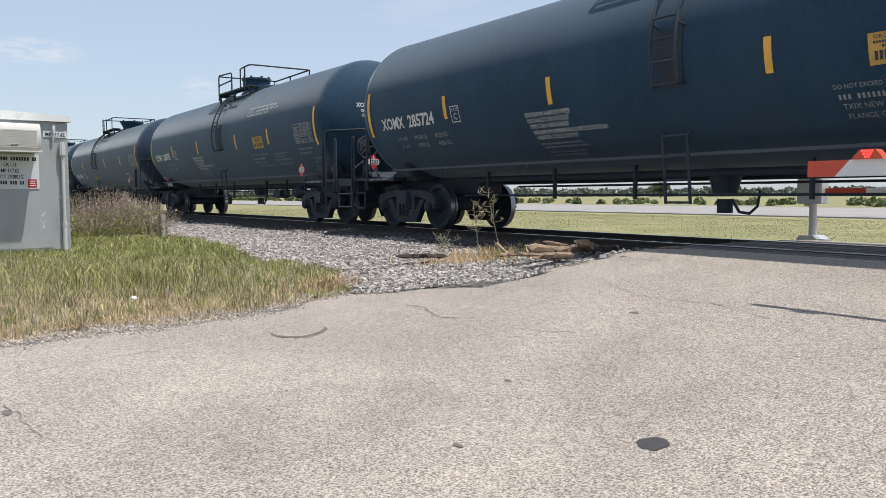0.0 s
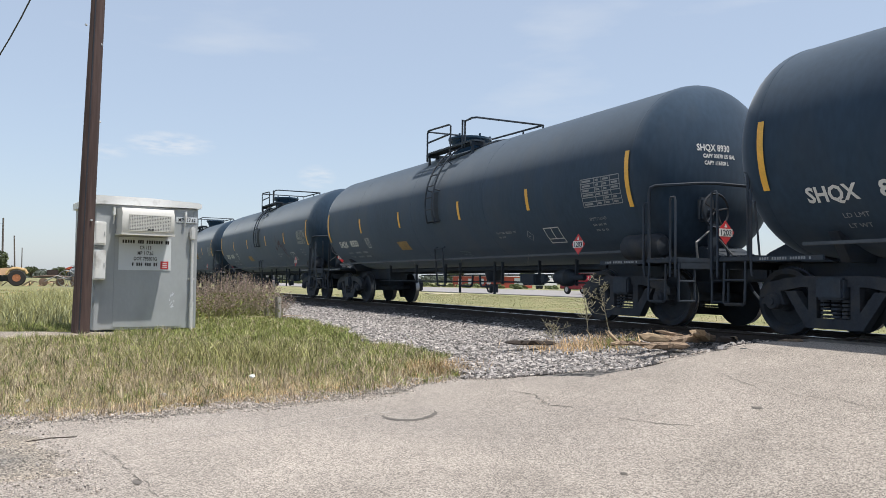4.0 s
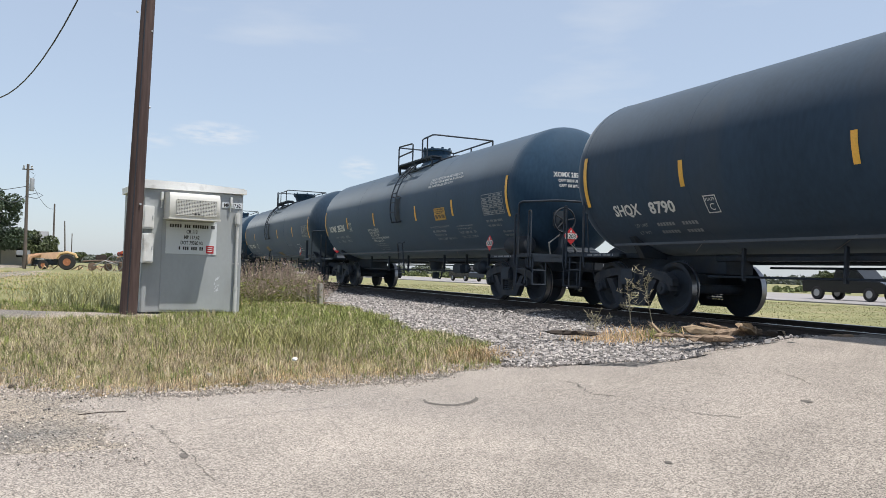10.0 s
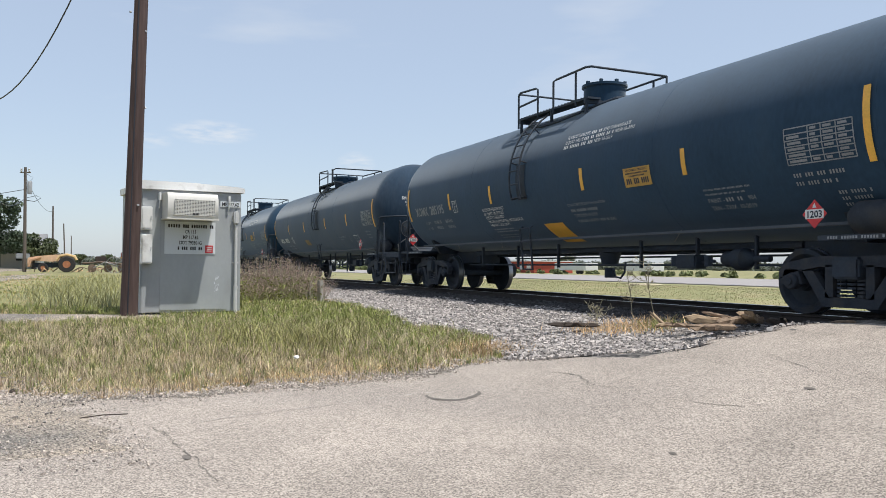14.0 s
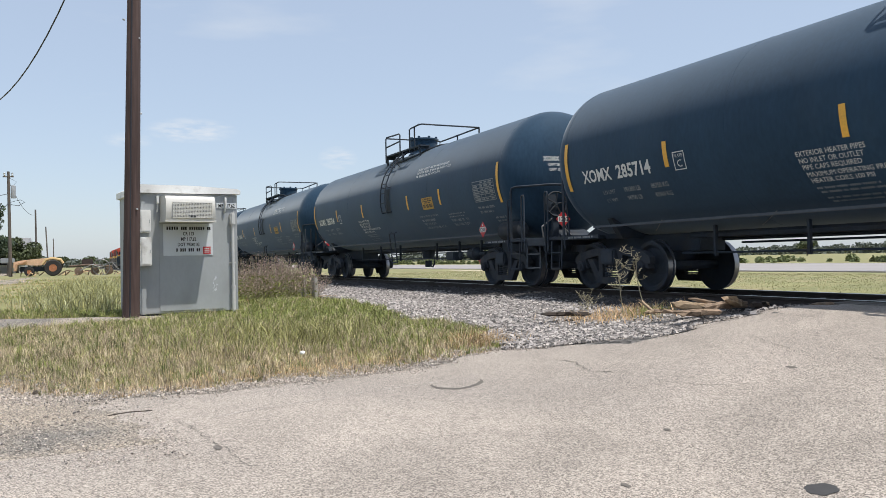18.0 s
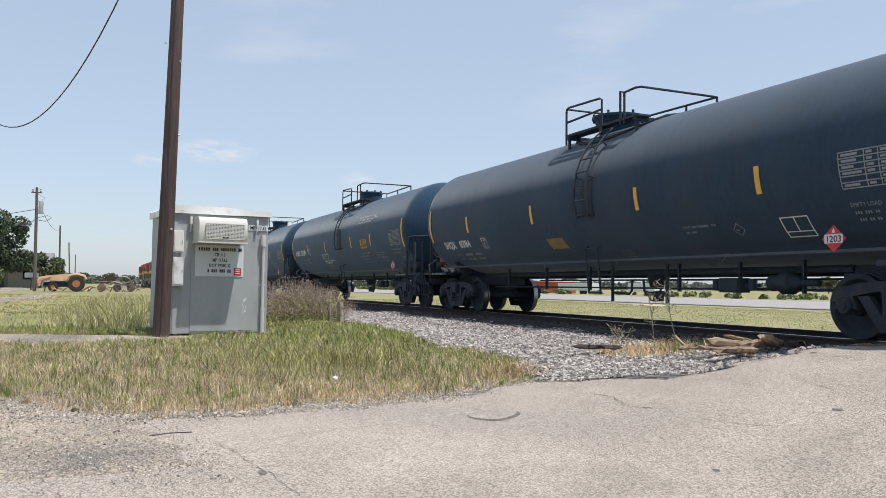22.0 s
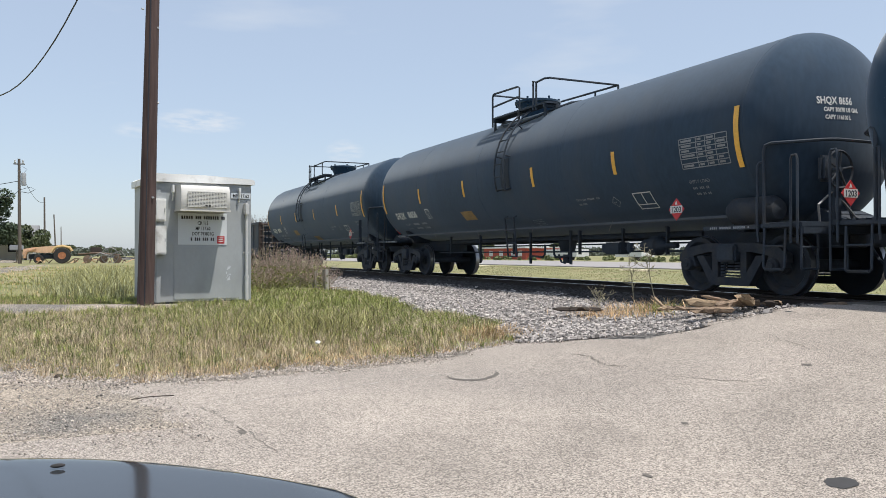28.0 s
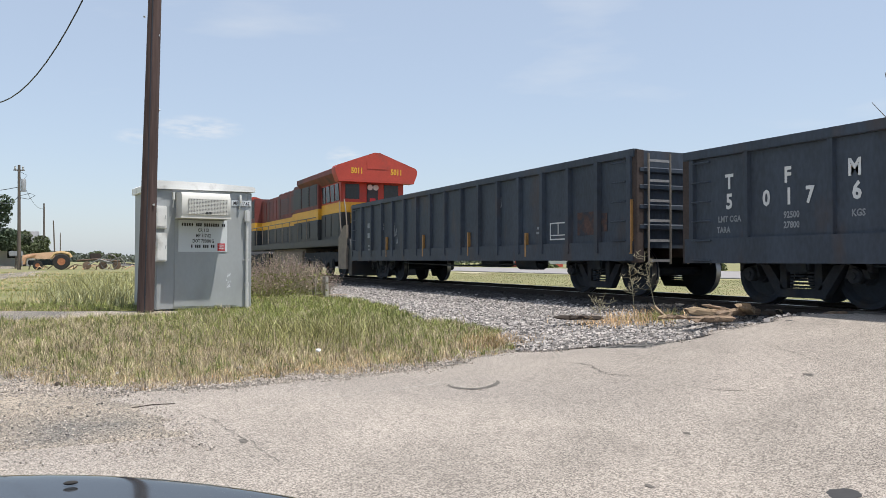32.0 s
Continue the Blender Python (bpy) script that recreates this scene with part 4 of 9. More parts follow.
    if lettered:
        for u, v, n, w in ((0.2, 0.12, 2, 0.42), (0.1, -0.36, 4, 0.55), (3.0, -0.36, 4, 0.75), (-3.1, -0.38, 2, 0.62), (3.1, -0.86, 1, 0.9), (-3.0, -0.72, 1, 0.35)):
            lines([(u + 0.02 * k, v - 0.085 * k, 0.075, [w - 0.06 * (k % 2)]) for k in range(n)])
        bm = bmesh.new()
        for q in range(9):
            a = radians(200 + 17 * q)
            wrap_patch(bm, 0.36 + 0.17 * math.cos(a) - 0.02, 0.36 + 0.17 * math.cos(a) + 0.02, -0.80 + 0.12 * math.sin(a), -0.785 + 0.12 * math.sin(a), 0.011, 1)
        for q in range(5):
            wrap_patch(bm, 0.24 + 0.02 * q, 0.52 - 0.02 * q, -1.0 - 0.04 * q, -0.988 - 0.04 * q, 0.011, 1)
        stuffed(part("stencil_drawing", bm, M_DIMWHITE, car))
    # thin slanting weld scars above the lower bar
    for x in (-5.6, -3.1, 3.3) if heated else (-5.2, -2.4, 0.4, 3.4):
        bm = bmesh.new()
        wrap_patch(bm, x - 0.6, x - 0.57, -1.92, -1.5, 0.006, 4, skew=0.62)
        part("weld_scar", bm, M_GALVROD, car)
    if not heated and not lettered:
        lines([(0.72, -1.30 - 0.06 * k, 0.035, [0.42]) for k in range(4)])
        lines([(2.86, -0.90, 0.075, ["PAINT", 0.45, "904"]), (2.88, -1.0, 0.065, [0.3])])
        lines([(6.15, -0.80, 0.085, ["EMPTY LOAD"]), (6.18, -0.91, 0.07, [0.4]), (6.2, -1.02, 0.07, [0.35])])
        bm = bmesh.new()
        for a in range(4):
            p_, q_ = [(math.cos(radians(90 * a + 90 * e)), math.sin(radians(90 * a + 90 * e))) for e in (0, 1)]
            quad = [bm.verts.new(on_tank(4.06 + r_ * c_[0], -1.0 + r_ * c_[1], 0.011)) for r_, c_ in ((0.125, p_), (0.125, q_), (0.11, q_), (0.11, p_))]
            bm.faces.new(quad)
        part("stencil_diamond", bm, M_DIMWHITE, car, "white outlined diamond stencil")
        lines([(4.0, -1.02, 0.05, [0.12])])
        bm = bmesh.new()
        wrap_patch(bm, -2.4, -1.75, -1.12, -0.84, 0.009, skew=-0.06)
        part("faded_decal", bm, M_FADED, car, "faded yellow decal")
        if early:
            bm = bmesh.new()
            wrap_patch(bm, -0.4, 0.38, -1.62, -1.25, 0.009, skew=-0.06)
            part("yellow_decal", bm, M_FADED, car, "weathered yellow decal")
        bm = bmesh.new()
        for a, b, c, d in ((4.62, 5.12, -0.87, -0.85), (4.62, 5.12, -1.22, -1.20), (4.62, 4.64, -1.22, -0.85), (5.10, 5.12, -1.22, -0.85), (4.86, 4.88, -1.1, -0.85), (4.62, 5.12, -1.12, -1.10)):
            wrap_patch(bm, a, b, c, d, 0.011, 2)
        part("stencil_box", bm, M_WHITE, car, "white outlined stencil box")
    # data table by the front end
    bm = bmesh.new()
    tx0, tx1, tv0, tv1 = 6.12, 7.16, -0.54, -0.06
    for k in range(7):
        v = tv0 + (tv1 - tv0) * k / 6
        wrap_patch(bm, tx0, tx1, v - 0.008, v + 0.008, 0.011, 1)
    for u in (tx0, 6.5, 6.7, 6.92, tx1):
        wrap_patch(bm, u - 0.008, u + 0.008, tv0, tv1, 0.011, 4)
    for k in range(6):
        for u, w in ((tx0 + 0.04, 0.30), (6.53, 0.13), (6.73, 0.15), (6.95, 0.17)):
            if rr.random() < 0.85:
                v = tv0 + (tv1 - tv0) * (k + 0.3) / 6
                wrap_patch(bm, u, u + w * (0.6 + 0.4 * rr.random()), v, v + 0.035, 0.011, 1)
    part("data_table", bm, M_DIMWHITE, car, "white stencilled test data table")
    # plate box beside the number
    px_, pv_ = (-4.52, -0.54) if heated else (-4.62, -0.94)
    bm = bmesh.new()
    for a, b, c, d in ((0, 0.26, 0, 0.016), (0, 0.26, 0.284, 0.30), (0, 0.016, 0, 0.30), (0.244, 0.26, 0, 0.30)):
        wrap_patch(bm, px_ + a, px_ + b, pv_ + c, pv_ + d, 0.011, 2)
    wrap_text(bm, "PLATE", 0.07, px_ + 0.03, pv_ + 0.21)
    wrap_text(bm, "C", 0.17, px_ + 0.07, pv_ + 0.05)
    part("plate_box", bm, M_WHITE, car, "small white outlined clearance plate stencil")
    # placards
    code = "1203"
    for where, rot in (((6.6 if heated else 6.0, -1.49 if heated else -1.45, 1.33 if heated else 1.36), 0), ((8.48, -0.50, 1.48), 90)):
        holder = new("placard")
        holder.parent, holder.matrix_basis = car, pose(*where, 0, 0, rot)
        tagged(holder, "red and white diamond hazard placard")
        bm = bmesh.new()
        prism(bm, [(0, -0.185), (0.185, 0), (0, 0.185), (-0.185, 0)], -0.004, 0.006)
        part("plate", bm, M_RED, holder)
        bm = bmesh.new()
        prism(bm, [(-0.14, -0.06), (0.14, -0.06), (0.14, 0.06), (-0.14, 0.06)], -0.008, -0.004)
        prism(bm, [(-0.03, 0.08), (0.03, 0.08), (0, 0.14)], -0.008, -0.004)
        part("white_panel", bm, M_WHITE, holder)
        bm = bmesh.new()
        vs, fs = letters(code, 0.125, 0.003, "CENTER")
        made = [bm.verts.new((x, -0.010, y - 0.045)) for x, y in vs]
        for f in fs:
            bm.faces.new([made[k] for k in f])
        part("number", bm, M_UNDER, holder)
    for x in (-6.75, 6.75):
        build_truck(car, x)
    return car


M_PANELTEXT = M_WHITE


def number_car(car, heated, mark, digits, worn=False):
    """The reporting mark and weights on the shell and the front head."""
    ink = M_DIMWHITE if worn else M_WHITE
    bm = bmesh.new()
    if heated:
        wrap_text(bm, mark, 0.32, -7.0, -0.51, 0.008, squeeze=0.86)
        part("reporting_mark", bm, ink, car, "thin white reporting mark")
        bm = bmesh.new()
        wrap_text(bm, digits, 0.33, -6.0, -0.51, 0.009, squeeze=0.92)
    else:
        wrap_text(bm, mark, 0.29, -6.92, -0.86, 0.009, squeeze=0.88)
        part("reporting_mark", bm, ink, car, "white reporting mark")
        bm = bmesh.new()
        wrap_text(bm, digits, 0.29, -5.95, -0.86, 0.009, squeeze=min(1.1, 5.4 / len(digits)))
    part("car_number", bm, ink, car, "white stencilled car number")
    bm = bmesh.new()
    v = -0.78 if heated else -1.12
    for k, a in enumerate(("LD LMT", "LT WT")):
        wrap_text(bm, a, 0.105, -6.55, v - 0.17 * k)
        if heated:
            wrap_text(bm, ("191300 LB", "94700 LB")[k], 0.125, -5.95, v - 0.17 * k, 0.002, squeeze=0.82)
            wrap_text(bm, ("86750 KG", "42960 KG")[k], 0.125, -5.22, v - 0.17 * k, 0.002, squeeze=0.82)
            continue
        for q in range(2):
            for r_ in range(6 if q == 0 else 5):
                    wrap_patch(bm, -5.95 + 0.62 * q + 0.075 * r_, -5.895 + 0.62 * q + 0.075 * r_, v - 0.17 * k, v - 0.17 * k + 0.07, 0.011, 1)
    stuffed(part("weight_stencil", bm, M_DIMWHITE, car))
    # the mark on the front head, lying on the rounded end
    bm = bmesh.new()
    for text, size, y, z in ((mark + " " + digits, 0.15, -0.76, 2.79), ("CAPY 28610 US GAL" if heated else "CAPY 30670 US GAL", 0.085, -0.66, 2.68), ("CAPY 108 287 L" if heated else "CAPY 116100 L", 0.085, -0.64, 2.57)):
        vs, fs = letters(text, size, 0.004)
        made = []
        for a, b in vs:
            yy, zz = y + a * 0.8, z + b
            rho = min(math.hypot(yy, zz - Z_TANK) / R_TANK, 0.98)
            made.append(bm.verts.new((FRONT + 0.78 * math.sqrt(1 - rho * rho) + 0.005, yy, zz)))
        for f in fs:
            bm.faces.new([made[k] for k in f])
    stuffed(part("head_mark", bm, M_WHITE, car))


CARS = [  # kind, mark, digits, place of the middle at the start
    ("heated", "XOMX", "285724", -7.45), ("heated", "XOMX", "285875", -25.0), ("plain_a", "SHQX", "8650", -42.5), ("plain", "SHQX", "8930", -60.0), ("plain", "SHQX", "8658", -77.5),
    ("labelled", "MULX", "700047", -95.35), ("plain", "SHQX", "8790", -113.45), ("heated", "XOMX", "285336", -131.5), ("plain_a", "SHQX", "9026", -149.2), ("heated_b", "XOMX", "285195", -166.9),
    ("plain", "SHQX", "8823", -185.0), ("heated", "XOMX", "285714", -202.5), ("heated", "XOMX", "285304", -220.1), ("heated", "XOMX", "286064", -237.6), ("plain", "SHQX", "8784", -255.1),
    ("heated", "XOMX", "285389", -272.4), ("heated", "XOMX", "286034", -289.7), ("heated", "XOMX", "285901", -307.0), ("plain", "SHQX", "8656", -324.3), ("plain_a", "SHQX", "8785", -341.45),
]
# small differences from car to car: which car, which part, between where, moved by how much
SHIFTS = [
    ("285724", "reflective_strip", -2.6, -1.2, -0.08), ("285875", "reflective_strip", 3.5, 5.0, 0.20), ("285875", "emergency_decal", 2, 5, 0.25), ("285875", "stencil_line", 2.5, 4.1, 0.22),
    ("285336", "reflective_strip", 3.5, 5.0, 0.22), ("285336", "emergency_decal", 2, 5, 0.22), ("285336", "stencil_line", 2.5, 4.1, 0.16),
    ("285714", "reflective_strip", -2.6, -1.2, 0.37), ("285714", "stencil_line", -2.7, -1.2, 0.3), ("285714", "reflective_strip", 1.2, 2.4, -0.13),
    ("285304", "reflective_strip", -2.6, -1.2, -0.15), ("285304", "reflective_strip", 1.2, 2.4, 0.11),
    ("286064", "reflective_strip", -2.6, -1.2, 0.14), ("286064", "reflective_strip", 1.2, 2.4, 0.27), ("286064", "emergency_decal", 2, 5, -0.13),
    ("286034", "reflective_strip", -5.2, -4.2, 0.1), ("286034", "emergency_decal", 2, 5, -0.35), ("286034", "stencil_line", 2.5, 4.1, -0.42),
    ("8650", "reflective_strip", -5.2, -4.2, 0.45), ("8790", "reflective_strip", -5.2, -4.2, -0.25), ("8784", "reflective_strip", -5.2, -4.2, -0.45),
    ("8790", "reflective_strip", 1.0, 5.0, 0.44), ("8784", "reflective_strip", 1.0, 5.0, 0.36), ("8790", "faded_decal", -3, -1, 0.85), ("8784", "faded_decal", -3, -1, 0.9),
    ("8785", "faded_decal", -3, -1, -0.6), ("8784", "stencil_box", 4, 6, 0.3), ("8790", "stencil_box", 4, 6, 0.3),
]
M_SPRAY = mat("faint_red_spray", (0.052, 0.034, 0.046), 0.7, vary=0.5, scale=9, fine=40)
TRAIN = []
masters = {k: build_tank_car(k) for k in ("heated", "plain", "plain_a", "labelled", "heated_b")}
used = set()
for kind, mark, digits, at in CARS:
    m = pose(at, TRACK_Y, 0)
    if kind in used:
        car = copy_thing(masters[kind], m)
    else:
        car = masters[kind]
        car.matrix_basis = m
        used.add(kind)
    TRAIN.append((car, at))
for (car, at), (kind, mark, digits, _) in zip(TRAIN, CARS):
    number_car(car, kind.startswith("heated"), mark, digits, worn=digits in ("285195",))
    for ob in car.children:
        if ob.type != "MESH":
            continue
        mid = sum((Vector(c) for c in ob.bound_box), Vector()).x / 8
        for who, name, lo, hi, dx in SHIFTS:
            if who == digits and ob.name.startswith(name) and lo < mid < hi:
                ob.location.x = dx
    if digits == "285195":
        bm = bmesh.new()
        wrap_patch(bm, -0.45, 0.27, -1.72, -1.08, 0.009, skew=-0.12)
        part("yellow_decal", bm, M_YELLOW, car, "weathered yellow decal")
    if digits == "8658":
        bm = bmesh.new()
        rg = random.Random(8)
        for k in range(9):
            u, v = 3.05 + 0.13 * k + rg.uniform(-0.05, 0.05), -0.25 - 0.35 * rg.random()
            for q in range(7):
                u2, v2 = u + rg.uniform(-0.05, 0.09), v + rg.uniform(-0.13, 0.12)
                wrap_patch(bm, min(u, u2), max(u, u2) + 0.03, min(v, v2), max(v, v2) + 0.02, 0.007 + 0.0003 * q, 2)
                u, v = u2, v2
        stuffed(part("spray_mark", bm, M_SPRAY, car, "faint red spray paint scrawl"))
    what = "with heater piping and drum manway" if kind.startswith("heated") else "with flared dome and curled rails"
    tagged(car, "long black railway tank car " + what)

# ---- gondolas and locomotive ----
M_GOND = mat("grimy_black_gondola_paint", (0.034, 0.046, 0.066), 0.6, vary=0.4, scale=1.6, fine=20, stain=(0.075, 0.045, 0.030), stain_at=(0.55, 0.8), stain_scale=1.4, stretch=(1, 1, 0.4))
M_RUST = mat("rusty_steel_end", (0.052, 0.037, 0.032), 0.85, vary=0.4, scale=3, fine=30)
M_RUSTPATCH = mat("dull_rust_stain", (0.075, 0.042, 0.035), 0.85, vary=0.5, scale=5, fine=25, stain=(0.03, 0.034, 0.045), stain_at=(0.45, 0.6), stain_scale=6)
M_AMBER = mat("worn_amber_tape", (0.36, 0.19, 0.06), 0.6, vary=0.3, scale=6, fine=40)
M_LOCORED = mat("faded_red_engine_paint", (0.42, 0.050, 0.030), 0.5, vary=0.2, scale=1.5, fine=20, stain=(0.26, 0.05, 0.035), stain_at=(0.55, 0.8), stain_scale=2)
M_LOCOYEL = mat("engine_yellow_paint", (0.68, 0.36, 0.03), 0.5, vary=0.15, scale=2, fine=20)
M_LOCOBLK = mat("dark_engine_paint", (0.032, 0.036, 0.042), 0.5, vary=0.3, scale=2, fine=20, stain=(0.05, 0.04, 0.035), stain_scale=2)
M_STEPLIGHT = mat("worn_white_step_paint", (0.22, 0.22, 0.225), 0.7, vary=0.35, scale=4, fine=30)
M_MAROON = mat("sooty_maroon_engine_paint", (0.17, 0.040, 0.034), 0.6, vary=0.35, scale=1.5, fine=20, stain=(0.060, 0.040, 0.040), stain_at=(0.48, 0.72), stain_scale=1.6, stretch=(1, 1, 0.4))
M_GREYSTEP = mat("dusty_grey_steel", (0.20, 0.17, 0.14), 0.8, vary=0.3, scale=4, fine=30)
M_DARKGLASS = mat("dark_window_glass", (0.012, 0.014, 0.016), 0.22, vary=0.1, scale=2)
M_TWIG = mat("dry_twigs", (0.13, 0.105, 0.08), 0.9, vary=0.3, scale=10)


def flat_text(bm, text, size, x, y, z, bold=0.0, align="LEFT", squeeze=1.0, face="-y"):
    vs, fs = letters(text, size, bold, align)
    made = [bm.verts.new((x + a * squeeze, y, z + b) if face == "-y" else (y, x + a * squeeze, z + b)) for a, b in vs]
    for f in fs:
        bm.faces.new([made[k] for k in f])
    return bm


def build_gondola(name_label, length, top, ribs, long_panel):
    g = thing("gondola", name_label, "gondola car", group="gondolas of the train")
    hl, hw, bot = length / 2, 1.52, 0.98
    for s in (-1, 1):
        bm = bmesh.new()
        box(bm, -hl, hl, s * hw - 0.02, s * hw + 0.02, bot - (0.0), top)
        part("side_wall", bm, M_GOND, g)
        bm = bmesh.new()
        box(bm, -hl - 0.03, hl + 0.03, s * (hw + 0.02) - 0.07, s * (hw + 0.02) + 0.07, top - 0.12, top + 0.02, 0.01)
        part("top_chord", bm, M_GOND, g)
        bm = bmesh.new()
        low = 0.62 if long_panel else 0.66
        prism(bm, [(-hl, low), (hl, low), (hl, 1.0), (-hl, 1.0)], s * (hw + 0.05) - 0.03, s * (hw + 0.05) + 0.03)
        part("side_sill", bm, M_GOND, g)
        for x in ribs:
            bm = bmesh.new()
            d, w = (0.085, 0.075) if not long_panel else (0.05, 0.06)
            prism(bm, [(x - w, 0), (x + w, 0), (x + w * 0.7, d), (x - w * 0.7, d)], 0, 1)
            for v in bm.verts:
                u, w, q = v.co
                v.co = (u, s * (hw + 0.02 + q), 0.8 + w * (top - 0.1 - 0.8))
            part("side_rib", bm, M_GOND, g)
    for s in (-1, 1):
        bm = bmesh.new()
        box(bm, s * hl - 0.03, s * hl + 0.03, -hw, hw, bot - 0.1, top)
        part("end_wall", bm, M_GOND, g)
        for z in (1.25, 1.6, 1.95, 2.25):
            if z < top - 0.1:
                bm = bmesh.new()
                prism(bm, [(s * hl, z - 0.07), (s * (hl + 0.11), z - 0.03), (s * (hl + 0.11), z + 0.03), (s * hl, z + 0.07)], -hw, hw)
                part("end_rib", bm, M_RUST if long_panel else M_GOND, g)
        # ladders at the corners
        bm = bmesh.new()
        box(bm, s * hl - 0.07, s * hl + 0.09, -hw - 0.06, -hw + 0.10, 0.62, top, 0.01)
        part("corner_post", bm, M_RUST, g)
        for y in (-hw + 0.14, -hw + 0.62):
            bm = bmesh.new()
            pipe(bm, [(s * (hl + 0.16), y, 0.6), (s * (hl + 0.16), y, top - 0.06)], 0.018)
            part("ladder_rail", bm, M_GREYSTEP, g)
        for k in range(6):
            z = 0.66 + k * (top - 0.85) / 5
            bm = bmesh.new()
            box(bm, s * (hl + 0.15) - 0.012, s * (hl + 0.15) + 0.012, -hw + 0.14, -hw + 0.62, z - 0.022, z + 0.022)
            part("rung", bm, M_STEPLIGHT, g)
            bm = bmesh.new()
            rod(bm, (s * (hl - 0.58), -hw - 0.10, z), (s * (hl - 0.18), -hw - 0.10, z), 0.013, 6)
            part("side_rung", bm, M_GOND, g)
        bm = bmesh.new()
        box(bm, s * hl, s * (hl + 0.35), -0.28, 0.28, 0.72, 1.02, 0.02)
        box(bm, s * (hl + 0.3), s * (hl + 0.72), -0.13, 0.11, 0.74, 1.0, 0.04)
        part("coupler", bm, M_TRUCK, g)
    bm = bmesh.new()
    box(bm, -hl, hl, -hw, hw, bot, bot + 0.06)
    box(bm, -hl + 0.2, hl - 0.2, -0.3, 0.3, 0.72, bot)
    part("floor_pan", bm, M_RUST, g)
    bm = bmesh.new()
    lathe(bm, [(-0.5, 0.0), (-0.45, 0.17), (0.45, 0.17), (0.5, 0.0)], "x", 14, (hl * 0.42, -0.9, 0.62))
    part("brake_cylinder", bm, M_UNDER, g)
    bm = bmesh.new()
    box(bm, hl * 0.12, hl * 0.25, -1.0, -0.6, 0.5, 0.75, 0.03)
    part("brake_valve", bm, M_UNDER, g)
    bm = bmesh.new()
    pipe(bm, [(-hl * 0.55, -1.0, 0.6), (-0.3, -1.0, 0.52), (hl * 0.5, -1.0, 0.6)], 0.022)
    part("brake_pipe", bm, M_UNDER, g)
    for x in (-hl + 1.75, hl - 1.75):
        build_truck(g, x)
    return g


def stencil_bars(parent, blocks, y, material, label=""):
    for x, z, w, hh in blocks:
        bm = bmesh.new()
        box(bm, x, x + w, y - 0.004, y, z, z + hh)
        part("stencil_bar", bm, material, parent, label)


gond_a = build_gondola("black smooth-sided gondola car with white stencilled letters", 11.5, 2.36, [-5.62, -4.5, -3.08, -2.2, -1.2, -0.2, 0.9, 2.1, 3.1, 4.2, 5.62], True)
for text, x, z, size in (("T", -4.85, 1.84, 0.30), ("F", -3.78, 1.84, 0.30), ("M", -2.75, 1.84, 0.30), ("5", -4.85, 1.54, 0.31), ("0", -4.15, 1.54, 0.31), ("1", -3.76, 1.54, 0.31), ("7", -3.42, 1.54, 0.31), ("6", -2.72, 1.54, 0.31)):
    bm = flat_text(bmesh.new(), text, size, x, -1.548, z - 0.1, 0.011, "CENTER", 0.86)
    part("stencil_letter", bm, M_WHITE, gond_a)
for text, x, z in (("LMT CGA", -4.85, 1.24), ("TARA", -4.97, 1.08), ("92500", -3.72, 1.25), ("27800", -3.72, 1.11), ("KGS", -2.7, 1.22)):
    bm = flat_text(bmesh.new(), text, 0.125, x, -1.546, z, 0.004, "CENTER", 0.85)
    part("stencil_line", bm, M_DIMWHITE, gond_a)
rr = random.Random(31)
for k in range(64):
    x, z = rr.choice([-1.75, -1.45, -1.2, -0.75, -0.55, -0.2, 0.5, 1.0, 1.3, 1.55, 1.8, 2.2]) + 0.22 * rr.random(), 1.5 + 0.62 * rr.random()
    w, hh = 0.015 + 0.04 * rr.random(), 0.04 + 0.13 * rr.random()
    bm = bmesh.new()
    prism(bm, [(x, z), (x + w, z + 0.02), (x + w * rr.uniform(0.3, 1.4), z + hh), (x - 0.02, z + hh * 0.8)], -1.546, -1.541)
    part("paint_remnant", bm, M_DIMWHITE if k % 3 else M_WHITE, gond_a)
bm = flat_text(bmesh.new(), "SB55", 0.24, 1.3, -1.606, 0.74, 0.0, "CENTER", 0.8)
part("chalk_number", bm, M_DIMWHITE, gond_a)
# dry brush lying in the load space
brush = bmesh.new()
for k in range(64):
    x, y = rr.choice([rr.uniform(-2.6, -1.0), rr.uniform(-2.5, -0.2), rr.uniform(-1.5, 0.6)]) if k > 1 else 4.0, rr.uniform(-0.8, 0.9)
    p = Vector((x, y, 1.62))
    d = Vector((rr.uniform(-0.9, 0.9), rr.uniform(-0.5, 0.5), 1.0)).normalized()
    pts = [p]
    for q in range(6):
        d = (d + Vector((rr.uniform(-0.35, 0.35), rr.uniform(-0.25, 0.25), rr.uniform(-0.15, 0.15)))).normalized()
        pts.append(pts[-1] + d * rr.uniform(0.17, 0.27))
    pipe(brush, pts, 0.009, 4)
    for q in (3, 4, 5):
        dd = (d + Vector((rr.uniform(-1, 1), rr.uniform(-0.6, 0.6), rr.uniform(-0.2, 0.8)))).normalized()
        pipe(brush, [pts[q], pts[q] + dd * 0.25, pts[q] + dd * 0.45 + Vector((0, 0, 0.06))], 0.005, 4)
load = tagged(new("brush_load", finish(brush, "brush_load", M_TWIG)), "dry bare twigs loaded in the gondola")
load.parent = gond_a
load["kind"] = "stuff"

